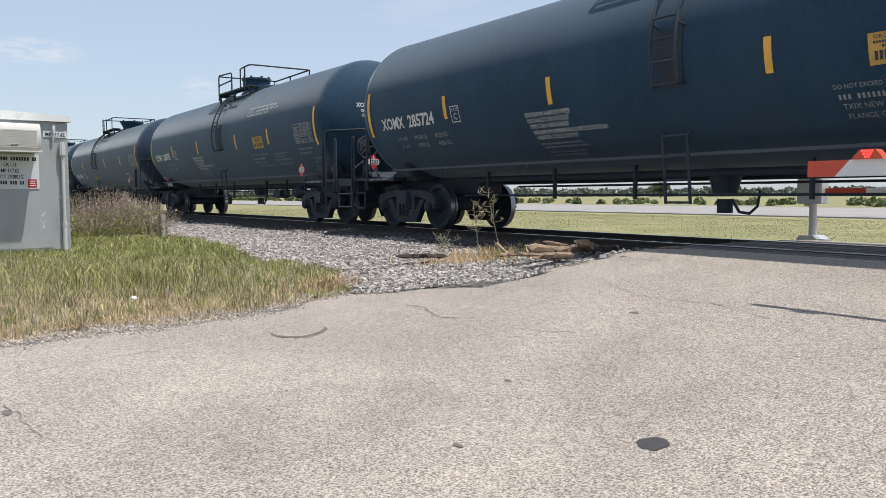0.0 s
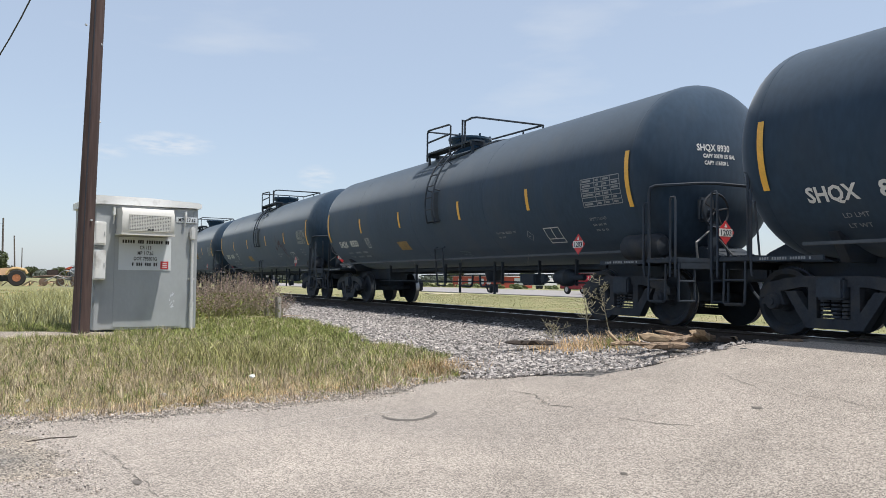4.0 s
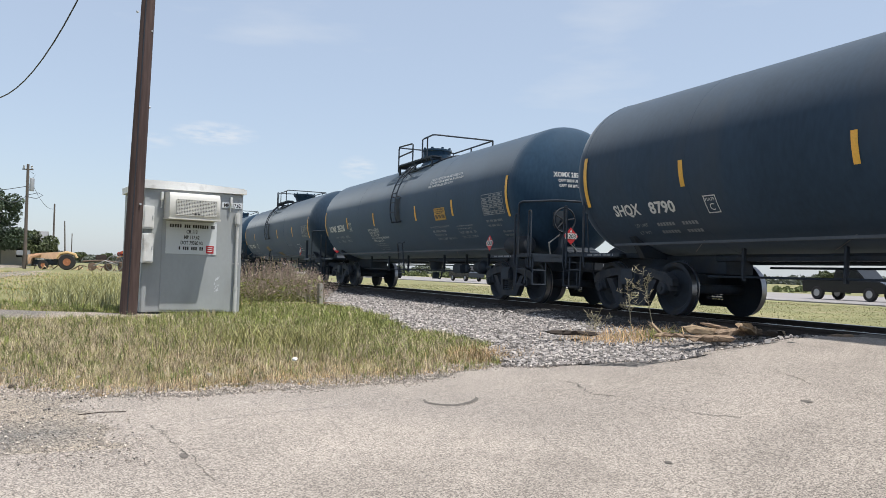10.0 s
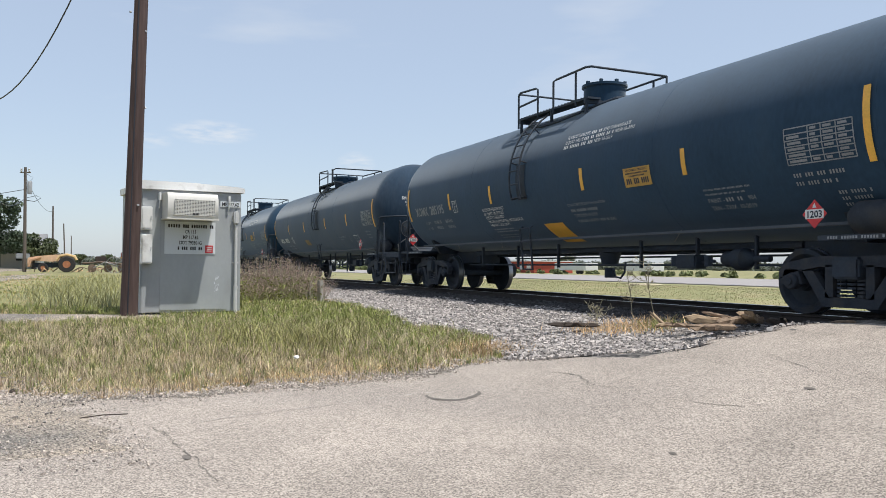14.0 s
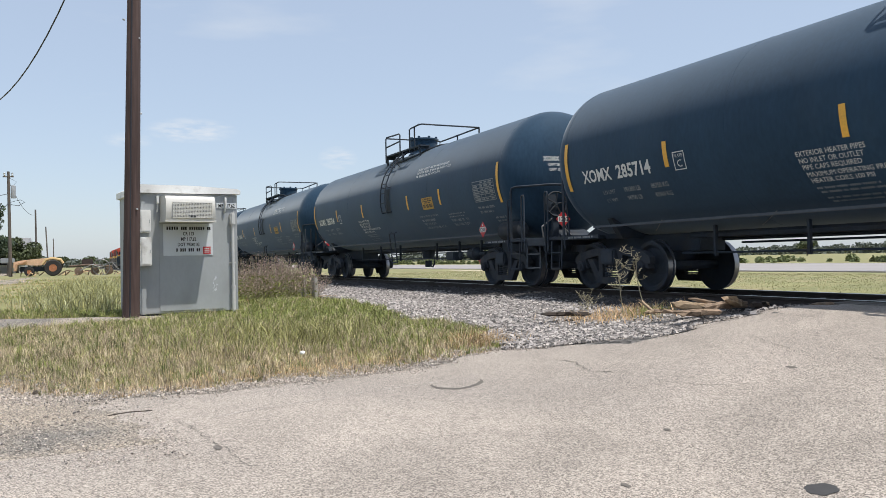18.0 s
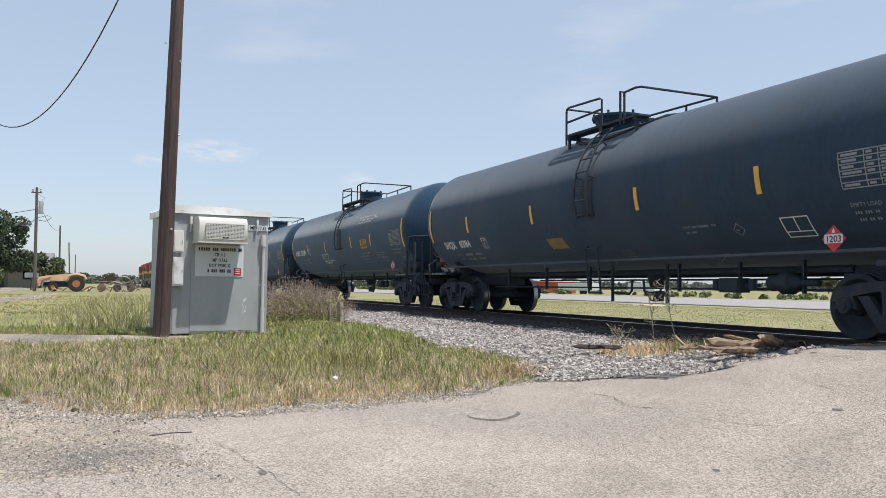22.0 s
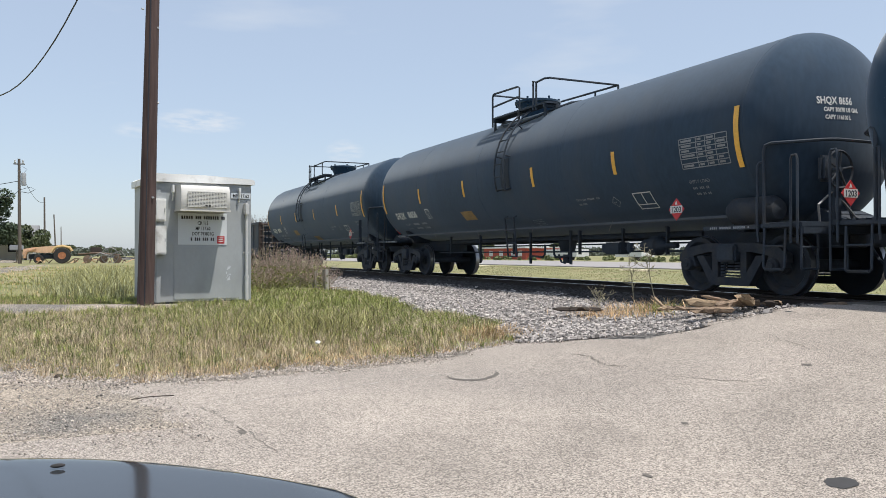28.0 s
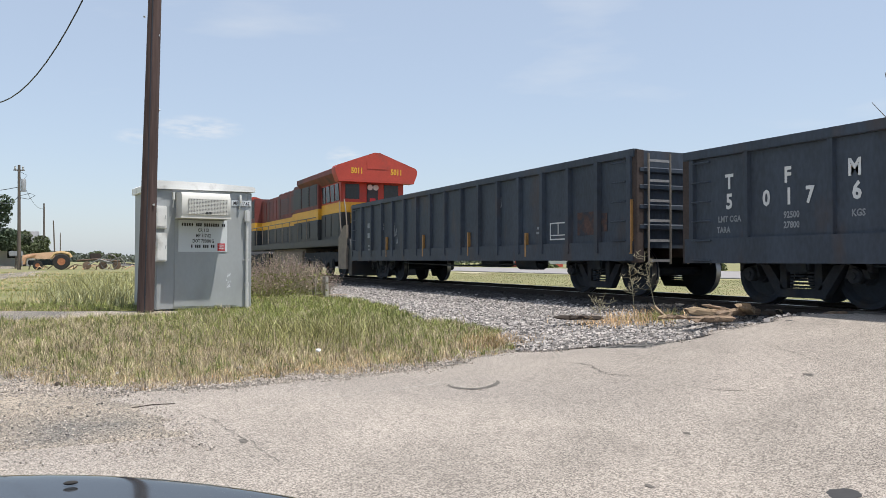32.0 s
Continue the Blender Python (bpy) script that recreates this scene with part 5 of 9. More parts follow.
gond_b = build_gondola("black ribbed gondola car with amber strips and end ladder", 15.6, 2.60, [-7.7 + 0.9625 * k for k in range(17)], False)
stencil_bars(gond_b, [(-6.25, 1.75, 0.4, 0.16), (-6.25, 1.42, 0.4, 0.16), (-6.2, 1.12, 0.3, 0.06), (-6.2, 1.0, 0.3, 0.06)], -1.545, M_DIMWHITE)
stencil_bars(gond_b, [(5.06, 1.41, 0.62, 0.025), (5.06, 1.08, 0.62, 0.025), (5.06, 1.105, 0.025, 0.305), (5.655, 1.105, 0.025, 0.305), (5.35, 1.19, 0.025, 0.22), (5.085, 1.165, 0.57, 0.02)], -1.545, M_WHITE)
stencil_bars(gond_b, [(4.55, 1.32, 0.22, 0.05), (4.52, 1.22, 0.28, 0.05), (6.5, 0.95, 0.25, 0.04)], -1.545, M_DIMWHITE)
stencil_bars(gond_b, [(6.05, 1.15, 0.60, 0.44), (6.82, 1.2, 0.18, 0.34)], -1.545, M_RUSTPATCH, "rusted paint patch")
for x, z, hh in ((-4.35, 0.78, 0.62), (-1.46, 0.78, 0.60), (1.38, 0.78, 0.58), (4.16, 0.74, 0.52), (7.76, 0.78, 0.95)):
    bm = bmesh.new()
    box(bm, x - 0.03, x + 0.03, -1.62 if x > 6 else -1.605, -1.54, z, z + hh)
    part("reflective_strip", bm, M_AMBER, gond_b, "worn amber reflective strip")
for k in range(18):
    x, z = rr.choice([-5.2, -4.0, 2.6, -3.2]) + 0.4 * rr.random(), 1.1 + 0.8 * rr.random()
    bm = bmesh.new()
    prism(bm, [(x, z), (x + 0.12 * rr.random() + 0.03, z + 0.03), (x + 0.05, z + 0.15 + 0.15 * rr.random())], -1.546, -1.541)
    part("paint_remnant", bm, M_DIMWHITE, gond_b)


def build_locomotive():
    lo = thing("locomotive", "red, yellow and black diesel locomotive pushing the train", "locomotive")
    # frame and walkway; its cab end points along +x, pilot at x = 0
    bm = bmesh.new()
    box(bm, -21.6, 0.0, -1.5, 1.5, 1.22, 1.50, 0.02)
    part("frame", bm, M_LOCOBLK, lo)
    bm = bmesh.new()
    box(bm, -13.4, -7.2, -1.25, 1.25, 0.38, 1.2, 0.12)
    part("fuel_tank", bm, M_GREYSTEP, lo)
    bm = bmesh.new()
    prism(bm, [(0.05, 0.18), (0.30, 0.12), (0.30, 0.9), (0.05, 1.45), (-0.05, 1.45), (-0.05, 0.18)], -1.45, 1.45)
    part("pilot_plow", bm, M_LOCOBLK, lo)
    for s in (-1, 1):
        bm = bmesh.new()
        prism(bm, [(-1.0, 0.35), (-0.05, 0.35), (-0.05, 1.95), (-0.35, 1.95), (-1.0, 1.50)], s * 1.5 - 0.04, s * 1.5 + 0.04)
        part("step_well", bm, M_GREYSTEP, lo)
        bm = bmesh.new()
        pipe(bm, [(-0.1, s * 1.5, 1.9), (-0.25, s * 1.5, 2.5), (-0.6, s * 1.45, 2.95)], 0.022)
        pipe(bm, [(-0.75, s * 1.5, 1.6), (-0.95, s * 1.5, 2.3), (-1.15, s * 1.45, 2.9)], 0.022)
        part("step_handrail", bm, M_GREYSTEP, lo)
    bm = bmesh.new()
    box(bm, 0.2, 0.75, -0.13, 0.13, 0.74, 1.0, 0.04)
    part("coupler", bm, M_TRUCK, lo)
    # nose, cab and long hood: black below, yellow band, red above
    def banded(name, x0, x1, hw, z0, z1, cuts, label=""):
        lv = [z0, *cuts, z1]
        for (a, b), m_ in zip(zip(lv, lv[1:]), (M_LOCOBLK, M_LOCOYEL, M_LOCORED if x1 > -4 else M_MAROON)):
            bm = bmesh.new()
            box(bm, x0, x1, -hw, hw, a, b, 0.015)
            part(name, bm, m_, lo, label)
    banded("nose_panel", -1.55, -0.55, 0.9, 1.5, 2.72, (2.1, 2.70))
    banded("cab_panel", -4.2, -1.5, 1.28, 1.5, 3.75, (2.52, 2.92))
    banded("hood_panel", -19.6, -4.2, 0.95, 1.5, 4.0, (2.35, 2.78))
    banded("equipment_panel", -8.2, -4.2, 1.42, 1.5, 4.02, (2.35, 2.80))
    banded("radiator_panel", -20.4, -17.4, 1.35, 1.5, 4.15, (2.35, 2.80))
    for x0, x1, z0, z1 in ((-8.2, -6.9, 3.0, 3.85), (-6.7, -5.6, 3.0, 3.85), (-5.4, -4.4, 3.0, 3.85), (-10.6, -9.2, 3.0, 3.8), (-12.6, -11.0, 3.0, 3.8), (-20.2, -19.0, 3.1, 4.0), (-18.8, -17.6, 3.1, 4.0)):
        hw = 1.425 if x0 > -8.3 else 1.355 if x0 < -17 else 0.955
        bm = bmesh.new()
        for k in range(7):
            z = z0 + (z1 - z0) * k / 7
            box(bm, x0, x1, -hw - 0.03, -hw, z, z + 0.06)
        box(bm, x0 - 0.04, x1 + 0.04, -hw - 0.012, -hw + 0.01, z0 - 0.04, z1 + 0.02)
        part("grille", bm, M_LOCOBLK, lo)
    # cab roof with its broad gabled visor
    bm = bmesh.new()
    prism(bm, [(-1.66, 4.02), (-1.66, 4.18), (-1.60, 4.26), (-0.12, 4.80), (0.12, 4.80), (1.60, 4.26), (1.66, 4.18), (1.66, 4.02), (1.52, 3.66), (-1.52, 3.66)], -1.50, -1.02, "yz")
    part("visor", bm, M_LOCORED, lo, "red gabled visor with yellow numbers")
    bm = bmesh.new()
    prism(bm, [(-1.60, 4.0), (-1.60, 4.18), (-0.25, 4.74), (0.25, 4.74), (1.60, 4.18), (1.60, 4.0), (1.29, 3.70), (-1.29, 3.70)], -7.0, -1.5, "yz")
    part("cab_roof", bm, M_MAROON, lo)
    for x in np.arange(-14.8, -7.4, 0.9):
        bm = bmesh.new()
        box(bm, x, x + 0.7, -0.6, 0.6, 4.0, 4.22, 0.04)
        part("roof_hatch", bm, M_MAROON, lo)
    for y in (-1.05, 0.55):
        bm = flat_text(bmesh.new(), "5011", 0.30, y, -1.014, 3.98, 0.012, "LEFT", 0.8, "+x")
        part("cab_number", bm, M_LOCOYEL, lo, "yellow number on the visor")
    for y0, y1 in ((-1.12, -0.55), (0.45, 1.05)):
        bm = bmesh.new()
        box(bm, -1.52, -1.485, y0, y1, 3.04, 3.62, 0.01)
        part("windshield", bm, M_DARKGLASS, lo)
    bm = bmesh.new()
    box(bm, -1.52, -1.46, -0.25, 0.20, 2.85, 3.62, 0.02)
    part("headlight_panel", bm, M_LOCOBLK, lo)
    bm = bmesh.new()
    box(bm, -1.03, -1.005, -0.42, 0.42, 4.16, 4.46, 0.01)
    part("number_board", bm, M_LOCORED, lo)
    bm = bmesh.new()
    box(bm, -1.47, -1.45, -0.14, 0.09, 2.95, 3.08)
    part("red_marker", bm, M_RED, lo)
    for y in (-0.14, 0.10):
        bm = bmesh.new()
        lathe(bm, [(-1.47, 0.11), (-1.42, 0.11), (-1.42, 0.09), (-1.44, 0.0)], "x", 14, (0, y, 3.50))
        part("headlight", bm, M_WHITE, lo)
    for k, x in enumerate((-4.05, -3.45, -2.85, -2.25)):
        bm = bmesh.new()
        prism(bm, [(x + 0.10, 2.98), (x + 0.56, 2.98), (x + 0.44, 3.64), (x - 0.02, 3.64)], -1.31, -1.27)
        part("side_window", bm, M_DARKGLASS, lo)
    # doors of the long hood and the soot-streaked lower panels
    for x in np.arange(-16.9, -8.6, 0.82):
        bm = bmesh.new()
        box(bm, x, x + 0.74, -0.972, -0.952, 1.62, 2.30, 0.006)
        part("hood_door", bm, M_LOCOBLK, lo)
        bm = bmesh.new()
        box(bm, x, x + 0.74, -0.972, -0.952, 2.86, 3.86, 0.006)
        part("hood_door", bm, M_MAROON, lo)
    for x, w, z0, z1 in ((-4.05, 0.5, 1.62, 2.44), (-3.4, 0.62, 1.62, 2.44), (-2.6, 0.85, 1.62, 2.44)):
        bm = bmesh.new()
        box(bm, x, x + w, -1.298, -1.282, z0, z1, 0.006)
        part("cab_locker", bm, M_LOCOBLK, lo)
    for x in (-7.9, -6.6, -5.3):
        bm = bmesh.new()
        box(bm, x, x + 1.1, -1.442, -1.422, 1.62, 2.28, 0.006)
        part("equipment_door", bm, M_LOCOBLK, lo)
    bm = bmesh.new()
    box(bm, -8.6, -8.25, -1.40, -0.95, 2.40, 2.80, 0.02)
    part("sand_box", bm, M_LOCOYEL, lo)
    bm = bmesh.new()
    box(bm, -12.6, -11.4, -0.35, 0.35, 4.0, 4.42, 0.05)
    part("exhaust_stack", bm, M_LOCOBLK, lo)
    for s in (-1, 1):
        for x in np.arange(-20.8, -4.3, 1.5):
            bm = bmesh.new()
            pipe(bm, [(x, s * 1.47, 1.5), (x, s * 1.47, 2.45)], 0.018)
            part("railing_post", bm, M_GREYSTEP, lo)
        bm = bmesh.new()
        pipe(bm, [(-20.8, s * 1.47, 2.45), (-4.4, s * 1.47, 2.45)], 0.018)
        part("walkway_railing", bm, M_GREYSTEP, lo)
    for xc in (-4.6, -17.0):
        truck = new("truck")
        truck.parent, truck.location = lo, (xc, 0, 0)
        tagged(truck, "three-axle locomotive truck caked with dust")
        for s in (-1, 1):
            bm = bmesh.new()
            prism(bm, [(-2.6, 0.75), (-2.4, 1.0), (2.4, 1.0), (2.6, 0.75), (2.3, 0.62), (1.2, 0.62), (0.9, 0.45), (-0.9, 0.45), (-1.2, 0.62), (-2.3, 0.62)], s * 1.0, s * 1.2)
            part("side_frame", bm, M_TRUCK, truck)
            for x in (-1.85, 0, 1.85):
                bm = bmesh.new()
                box(bm, x - 0.22, x + 0.22, s * 1.18, s * 1.3, 0.35, 0.72, 0.04)
                part("journal_box", bm, M_TRUCK, truck)
        for x in (-1.85, 0, 1.85):
            bm = bmesh.new()
            for s in (-1, 1):
                lathe(bm, [(s * 0.70, 0.0), (s * 0.70, 0.5), (s * 0.715, 0.54), (s * 0.73, 0.535), (s * 0.83, 0.53), (s * 0.83, 0.42), (s * 0.78, 0.38), (s * 0.8, 0.14), (s * 0.86, 0.0)], "y", 28)
            rod(bm, (0, -0.7, 0), (0, 0.7, 0), 0.1, 10)
            ob = new("wheelset", finish(bm, "wheelset", M_WHEEL, 40))
            ob.parent, ob.location = truck, (x, 0, 0.533)
            tagged(ob, "large steel locomotive wheel pair")
    return lo


locomotive = build_locomotive()
TRAIN += [(gond_a, -356.6), (gond_b, -371.45), (locomotive, -380.0)]
trailing = copy_thing(locomotive, pose(0, 0, 0))
tagged(trailing, "second red and black diesel locomotive coupled behind")
TRAIN.append((trailing, -403.2))

# ---- equipment house, pole and wires ----
M_GREYPAINT = mat("dull_grey_aluminium_paint", (0.36, 0.38, 0.39), 0.55, vary=0.06, scale=1.5, fine=25, stain=(0.31, 0.325, 0.33), stain_at=(0.5, 0.75), stain_scale=2, stretch=(1, 1, 0.5))
M_ROOFWHITE = mat("chalky_white_roof", (0.78, 0.78, 0.76), 0.6, vary=0.06, scale=3, fine=30, stain=(0.45, 0.43, 0.40), stain_at=(0.55, 0.75), stain_scale=4)
M_ACWHITE = mat("cream_metal_casing", (0.60, 0.585, 0.54), 0.5, vary=0.06, scale=4, fine=30)
M_SIGNWHITE = mat("white_sign_sheet", (0.62, 0.65, 0.67), 0.45, vary=0.04, scale=4)
M_INK = mat("black_sign_ink", (0.012, 0.012, 0.013), 0.6, vary=0.1, scale=6)
M_GALV = mat("galvanised_conduit", (0.50, 0.51, 0.52), 0.45, 0.3, vary=0.1, scale=8, fine=40)
M_CONDUIT = mat("sun_greyed_conduit_plastic", (0.56, 0.56, 0.55), 0.55, vary=0.1, scale=8, fine=40)
M_POLE = mat("weathered_brown_pole", (0.062, 0.036, 0.032), 0.9, vary=0.4, scale=3, fine=22, tint=(0.095, 0.062, 0.055), stretch=(1, 1, 0.07), bump=0.8)
M_FARPOLE = mat("grey_weathered_pole", (0.12, 0.10, 0.085), 0.9, vary=0.25, scale=3, fine=22, stretch=(1, 1, 0.1))
M_DRUM = mat("weathered_grey_transformer", (0.27, 0.28, 0.29), 0.6, vary=0.15, scale=3, fine=20)
M_CABLE = mat("black_cable_sheath", (0.02, 0.022, 0.03), 0.5, vary=0.1, scale=5)
M_CONCRETE = mat("stained_concrete", (0.33, 0.315, 0.29), 0.9, vary=0.2, scale=4, fine=40, bump=0.4)

house = thing("equipment_house", "grey metal railway signal house with white roof", "signal house", pose(-14.96, 1.08, -0.30, 0, 0, 98))
bm = bmesh.new()
box(bm, 0.0, 1.79, 0.0, 1.75, 0.06, 2.26, 0.012)
part("body", bm, M_GREYPAINT, house)
bm = bmesh.new()
box(bm, 0.06, 1.73, 0.06, 1.7, -0.12, 0.06)
part("skid_base", bm, M_UNDER, house)
bm = bmesh.new()
prism(bm, [(-0.05, 2.25), (1.84, 2.27), (1.84, 2.345), (1.78, 2.37), (0.9, 2.405), (0.0, 2.40), (-0.05, 2.37)], -0.06, 1.8)
part("roof", bm, M_ROOFWHITE, house)
bm = bmesh.new()
box(bm, 0.33, 1.50, -0.014, 0.0, 0.10, 2.02, 0.005)
part("door_panel", bm, M_GREYPAINT, house)
for x in (0.06, 1.74):
    bm = bmesh.new()
    box(bm, x - 0.04, x + 0.04, -0.012, 0.0, 0.06, 2.2, 0.004)
    part("corner_trim", bm, M_GREYPAINT, house)
for x in (0.30, 1.54):
    bm = bmesh.new()
    box(bm, x - 0.015, x + 0.02, -0.10, 0.0, 2.06, 2.20, 0.006)
    pipe(bm, [(x, -0.07, 2.1), (x, -0.05, 1.98), (x, -0.02, 1.92)], 0.012)
    part("lifting_lug", bm, M_ROOFWHITE, house)
ac = new("air_conditioner")
ac.parent = house
tagged(ac, "cream air conditioner with a perforated grille")
bm = bmesh.new()
prism(bm, [(-0.02, 1.72), (-0.44, 1.72), (-0.46, 1.75), (-0.46, 2.09), (-0.40, 2.18), (-0.02, 2.20)], 0.35, 1.23, "yz")
part("casing", bm, M_ACWHITE, ac)
bm = bmesh.new()
box(bm, 0.47, 1.16, -0.468, -0.458, 1.79, 2.06)
part("grille_backing", bm, M_UNDER, ac)
bm = bmesh.new()
for k in range(26):
    x = 0.47 + 0.69 * k / 25
    box(bm, x - 0.007, x + 0.007, -0.478, -0.468, 1.79, 2.06)
for k in range(12):
    z = 1.79 + 0.27 * k / 11
    box(bm, 0.46, 1.17, -0.481, -0.471, z - 0.007, z + 0.007)
part("grille", bm, M_ACWHITE, ac)
bm = bmesh.new()
for x in (0.79, 0.85):
    box(bm, x - 0.018, x + 0.018, -0.49, -0.48, 1.80, 1.825)
part("grille_knob", bm, M_INK, ac)
bm = bmesh.new()
for x in (0.345, 1.235):
    box(bm, x - 0.012, x + 0.012, -0.455, -0.02, 1.715, 1.745)
box(bm, 0.34, 1.24, -0.475, -0.455, 1.71, 1.735)
part("casing_lip", bm, M_ACWHITE, ac)
sign = new("information_sign")
sign.parent, sign.location = house, (-0.05, 0, 0.06)
tagged(sign, "white sign with black lettering and a red badge")
bm = bmesh.new()
box(bm, 0.45, 1.355, -0.026, -0.016, 1.05, 1.635, 0.004)
part("sheet", bm, M_SIGNWHITE, sign)
bm = bmesh.new()
for x0, x1 in ((0.51, 0.73), (0.77, 0.88), (0.92, 1.21), (1.25, 1.32)):
    n = max(1, round((x1 - x0) / 0.042))
    for q in range(n):
        a = x0 + (x1 - x0) * q / n
        box(bm, a, a + 0.028, -0.030, -0.026, 1.525, 1.585)
for k in range(12):
    if k not in (1, 5, 9):
        box(bm, 0.68 + 0.037 * k, 0.68 + 0.037 * k + 0.024, -0.030, -0.026, 1.125, 1.185)
stuffed(part("worn_print", bm, M_INK, sign, "rows of plain dark bars"))
for text, z in (("CR 113", 1.425), ("MP 117.62", 1.325), ("DOT 793801G", 1.225)):
    bm = flat_text(bmesh.new(), text, 0.09, 0.905, -0.030, z, 0.002, "CENTER", 0.72)
    part("sign_line", bm, M_INK, sign)
bm = bmesh.new()
box(bm, 1.17, 1.31, -0.031, -0.026, 1.075, 1.215, 0.002)
badge = part("badge", bm, M_RED, sign, "square red badge")
bm = bmesh.new()
for z in (1.105, 1.14, 1.175):
    box(bm, 1.195, 1.285, -0.034, -0.031, z, z + 0.014)
part("badge_bars", bm, M_SIGNWHITE, badge)
mile = new("milepost_sign")
mile.parent, mile.location = house, (-0.03, 0, 0.105)
tagged(mile, "narrow white milepost sign")
bm = bmesh.new()
box(bm, 1.415, 1.80, -0.026, -0.016, 1.89, 1.995, 0.003)
part("sheet", bm, M_SIGNWHITE, mile)
bm = flat_text(bmesh.new(), "MP 117.62", 0.09, 1.607, -0.030, 1.912, 0.002, "CENTER", 0.82)
part("sign_line", bm, M_INK, mile)
bm = bmesh.new()
box(bm, 1.63, 1.72, -0.11, 0.0, 1.68, 1.92, 0.02)
part("conduit_head", bm, M_CONDUIT, house)
bm = bmesh.new()
rod(bm, (1.68, -0.055, 0.48), (1.68, -0.055, 1.70), 0.028, 12)
rod(bm, (1.68, -0.055, -0.05), (1.68, -0.055, 0.50), 0.036, 12)
rod(bm, (1.68, -0.055, 0.47), (1.68, -0.055, 0.53), 0.042, 12)
box(bm, 1.62, 1.74, -0.03, 0.0, 0.95, 0.98)
part("conduit_pipe", bm, M_CONDUIT, house, "pale plastic conduit pipe")
for z0, z1, d in ((1.53, 1.94, 0.12), (0.93, 1.45, 0.14)):
    bm = bmesh.new()
    box(bm, -0.02, 0.17, -d, -0.012, z0, z1, 0.012)
    bx_ = part("meter_box", bm, M_ROOFWHITE, house, "small white metal service box")
    bm = bmesh.new()
    box(bm, 0.0, 0.15, -d - 0.008, -d, z0 + 0.03, z1 - 0.03, 0.004)
    part("box_door", bm, M_ROOFWHITE, bx_)
    bm = bmesh.new()
    box(bm, 0.135, 0.15, -d - 0.02, -d - 0.008, (z0 + z1) / 2 - 0.03, (z0 + z1) / 2 + 0.03)
    part("latch", bm, M_GALV, bx_)
rs = random.Random(3)
bm = bmesh.new()
for k in range(16):
    x, z = 1.27 + 0.1 * rs.random(), 0.42 + 0.26 * rs.random()
    prism(bm, [(x, z), (x + 0.02, z + 0.01), (x + 0.035 * rs.random(), z + 0.06 * rs.random() + 0.02)], -0.0165, -0.0145)
tagged(part("scratch_marks", bm, M_SIGNWHITE, house, "pale scratches on the grey paint"), kind="stuff")


def tapered_pole(name, base, top, r0, r1, material, label):
    p = thing(name, label, "utility pole", group="utility poles")
    bm = bmesh.new()
    b, t_ = Vector(base), Vector(top)
    n, seg, rings = 9, 18, []
    for i in range(n + 1):
        c = b.lerp(t_, i / n)
        r = r0 + (r1 - r0) * i / n
        rings.append([bm.verts.new(c + Vector((r * math.cos(2 * math.pi * k / seg) * (1 + 0.02 * math.sin(3 * k)), r * math.sin(2 * math.pi * k / seg), 0))) for k in range(seg)])
    for u, v in zip(rings, rings[1:]):
        for k in range(seg):
            bm.faces.new((u[k], u[(k + 1) % seg], v[(k + 1) % seg], v[k]))
    bm.faces.new(rings[-1])
    part("shaft", bm, material, p)
    return p


near_pole = tapered_pole("utility_pole", (-14.5, 0.88, -0.5), (-14.5, 1.09, 9.2), 0.145, 0.088, M_POLE, "tall leaning brown wooden utility pole in the grass")
bm = bmesh.new()
for z, a in ((1.62, 20), (2.0, 200), (3.3, 90), (4.6, 60), (4.9, 300), (6.0, 30)):
    rod(bm, (-14.5 + 0.125 * math.cos(radians(a)), 0.95 + 0.125 * math.sin(radians(a)), z), (-14.5 + 0.155 * math.cos(radians(a)), 0.95 + 0.155 * math.sin(radians(a)), z), 0.018, 8)
tagged(part("bolt_heads", bm, M_GALV, near_pole), kind="stuff")
bm = bmesh.new()
pipe(bm, [(-14.36, 0.86, -0.3), (-14.38, 0.9, 2.0), (-14.40, 0.98, 6.0), (-14.42, 1.03, 9.0)], 0.012)
part("ground_wire", bm, M_CABLE, near_pole)


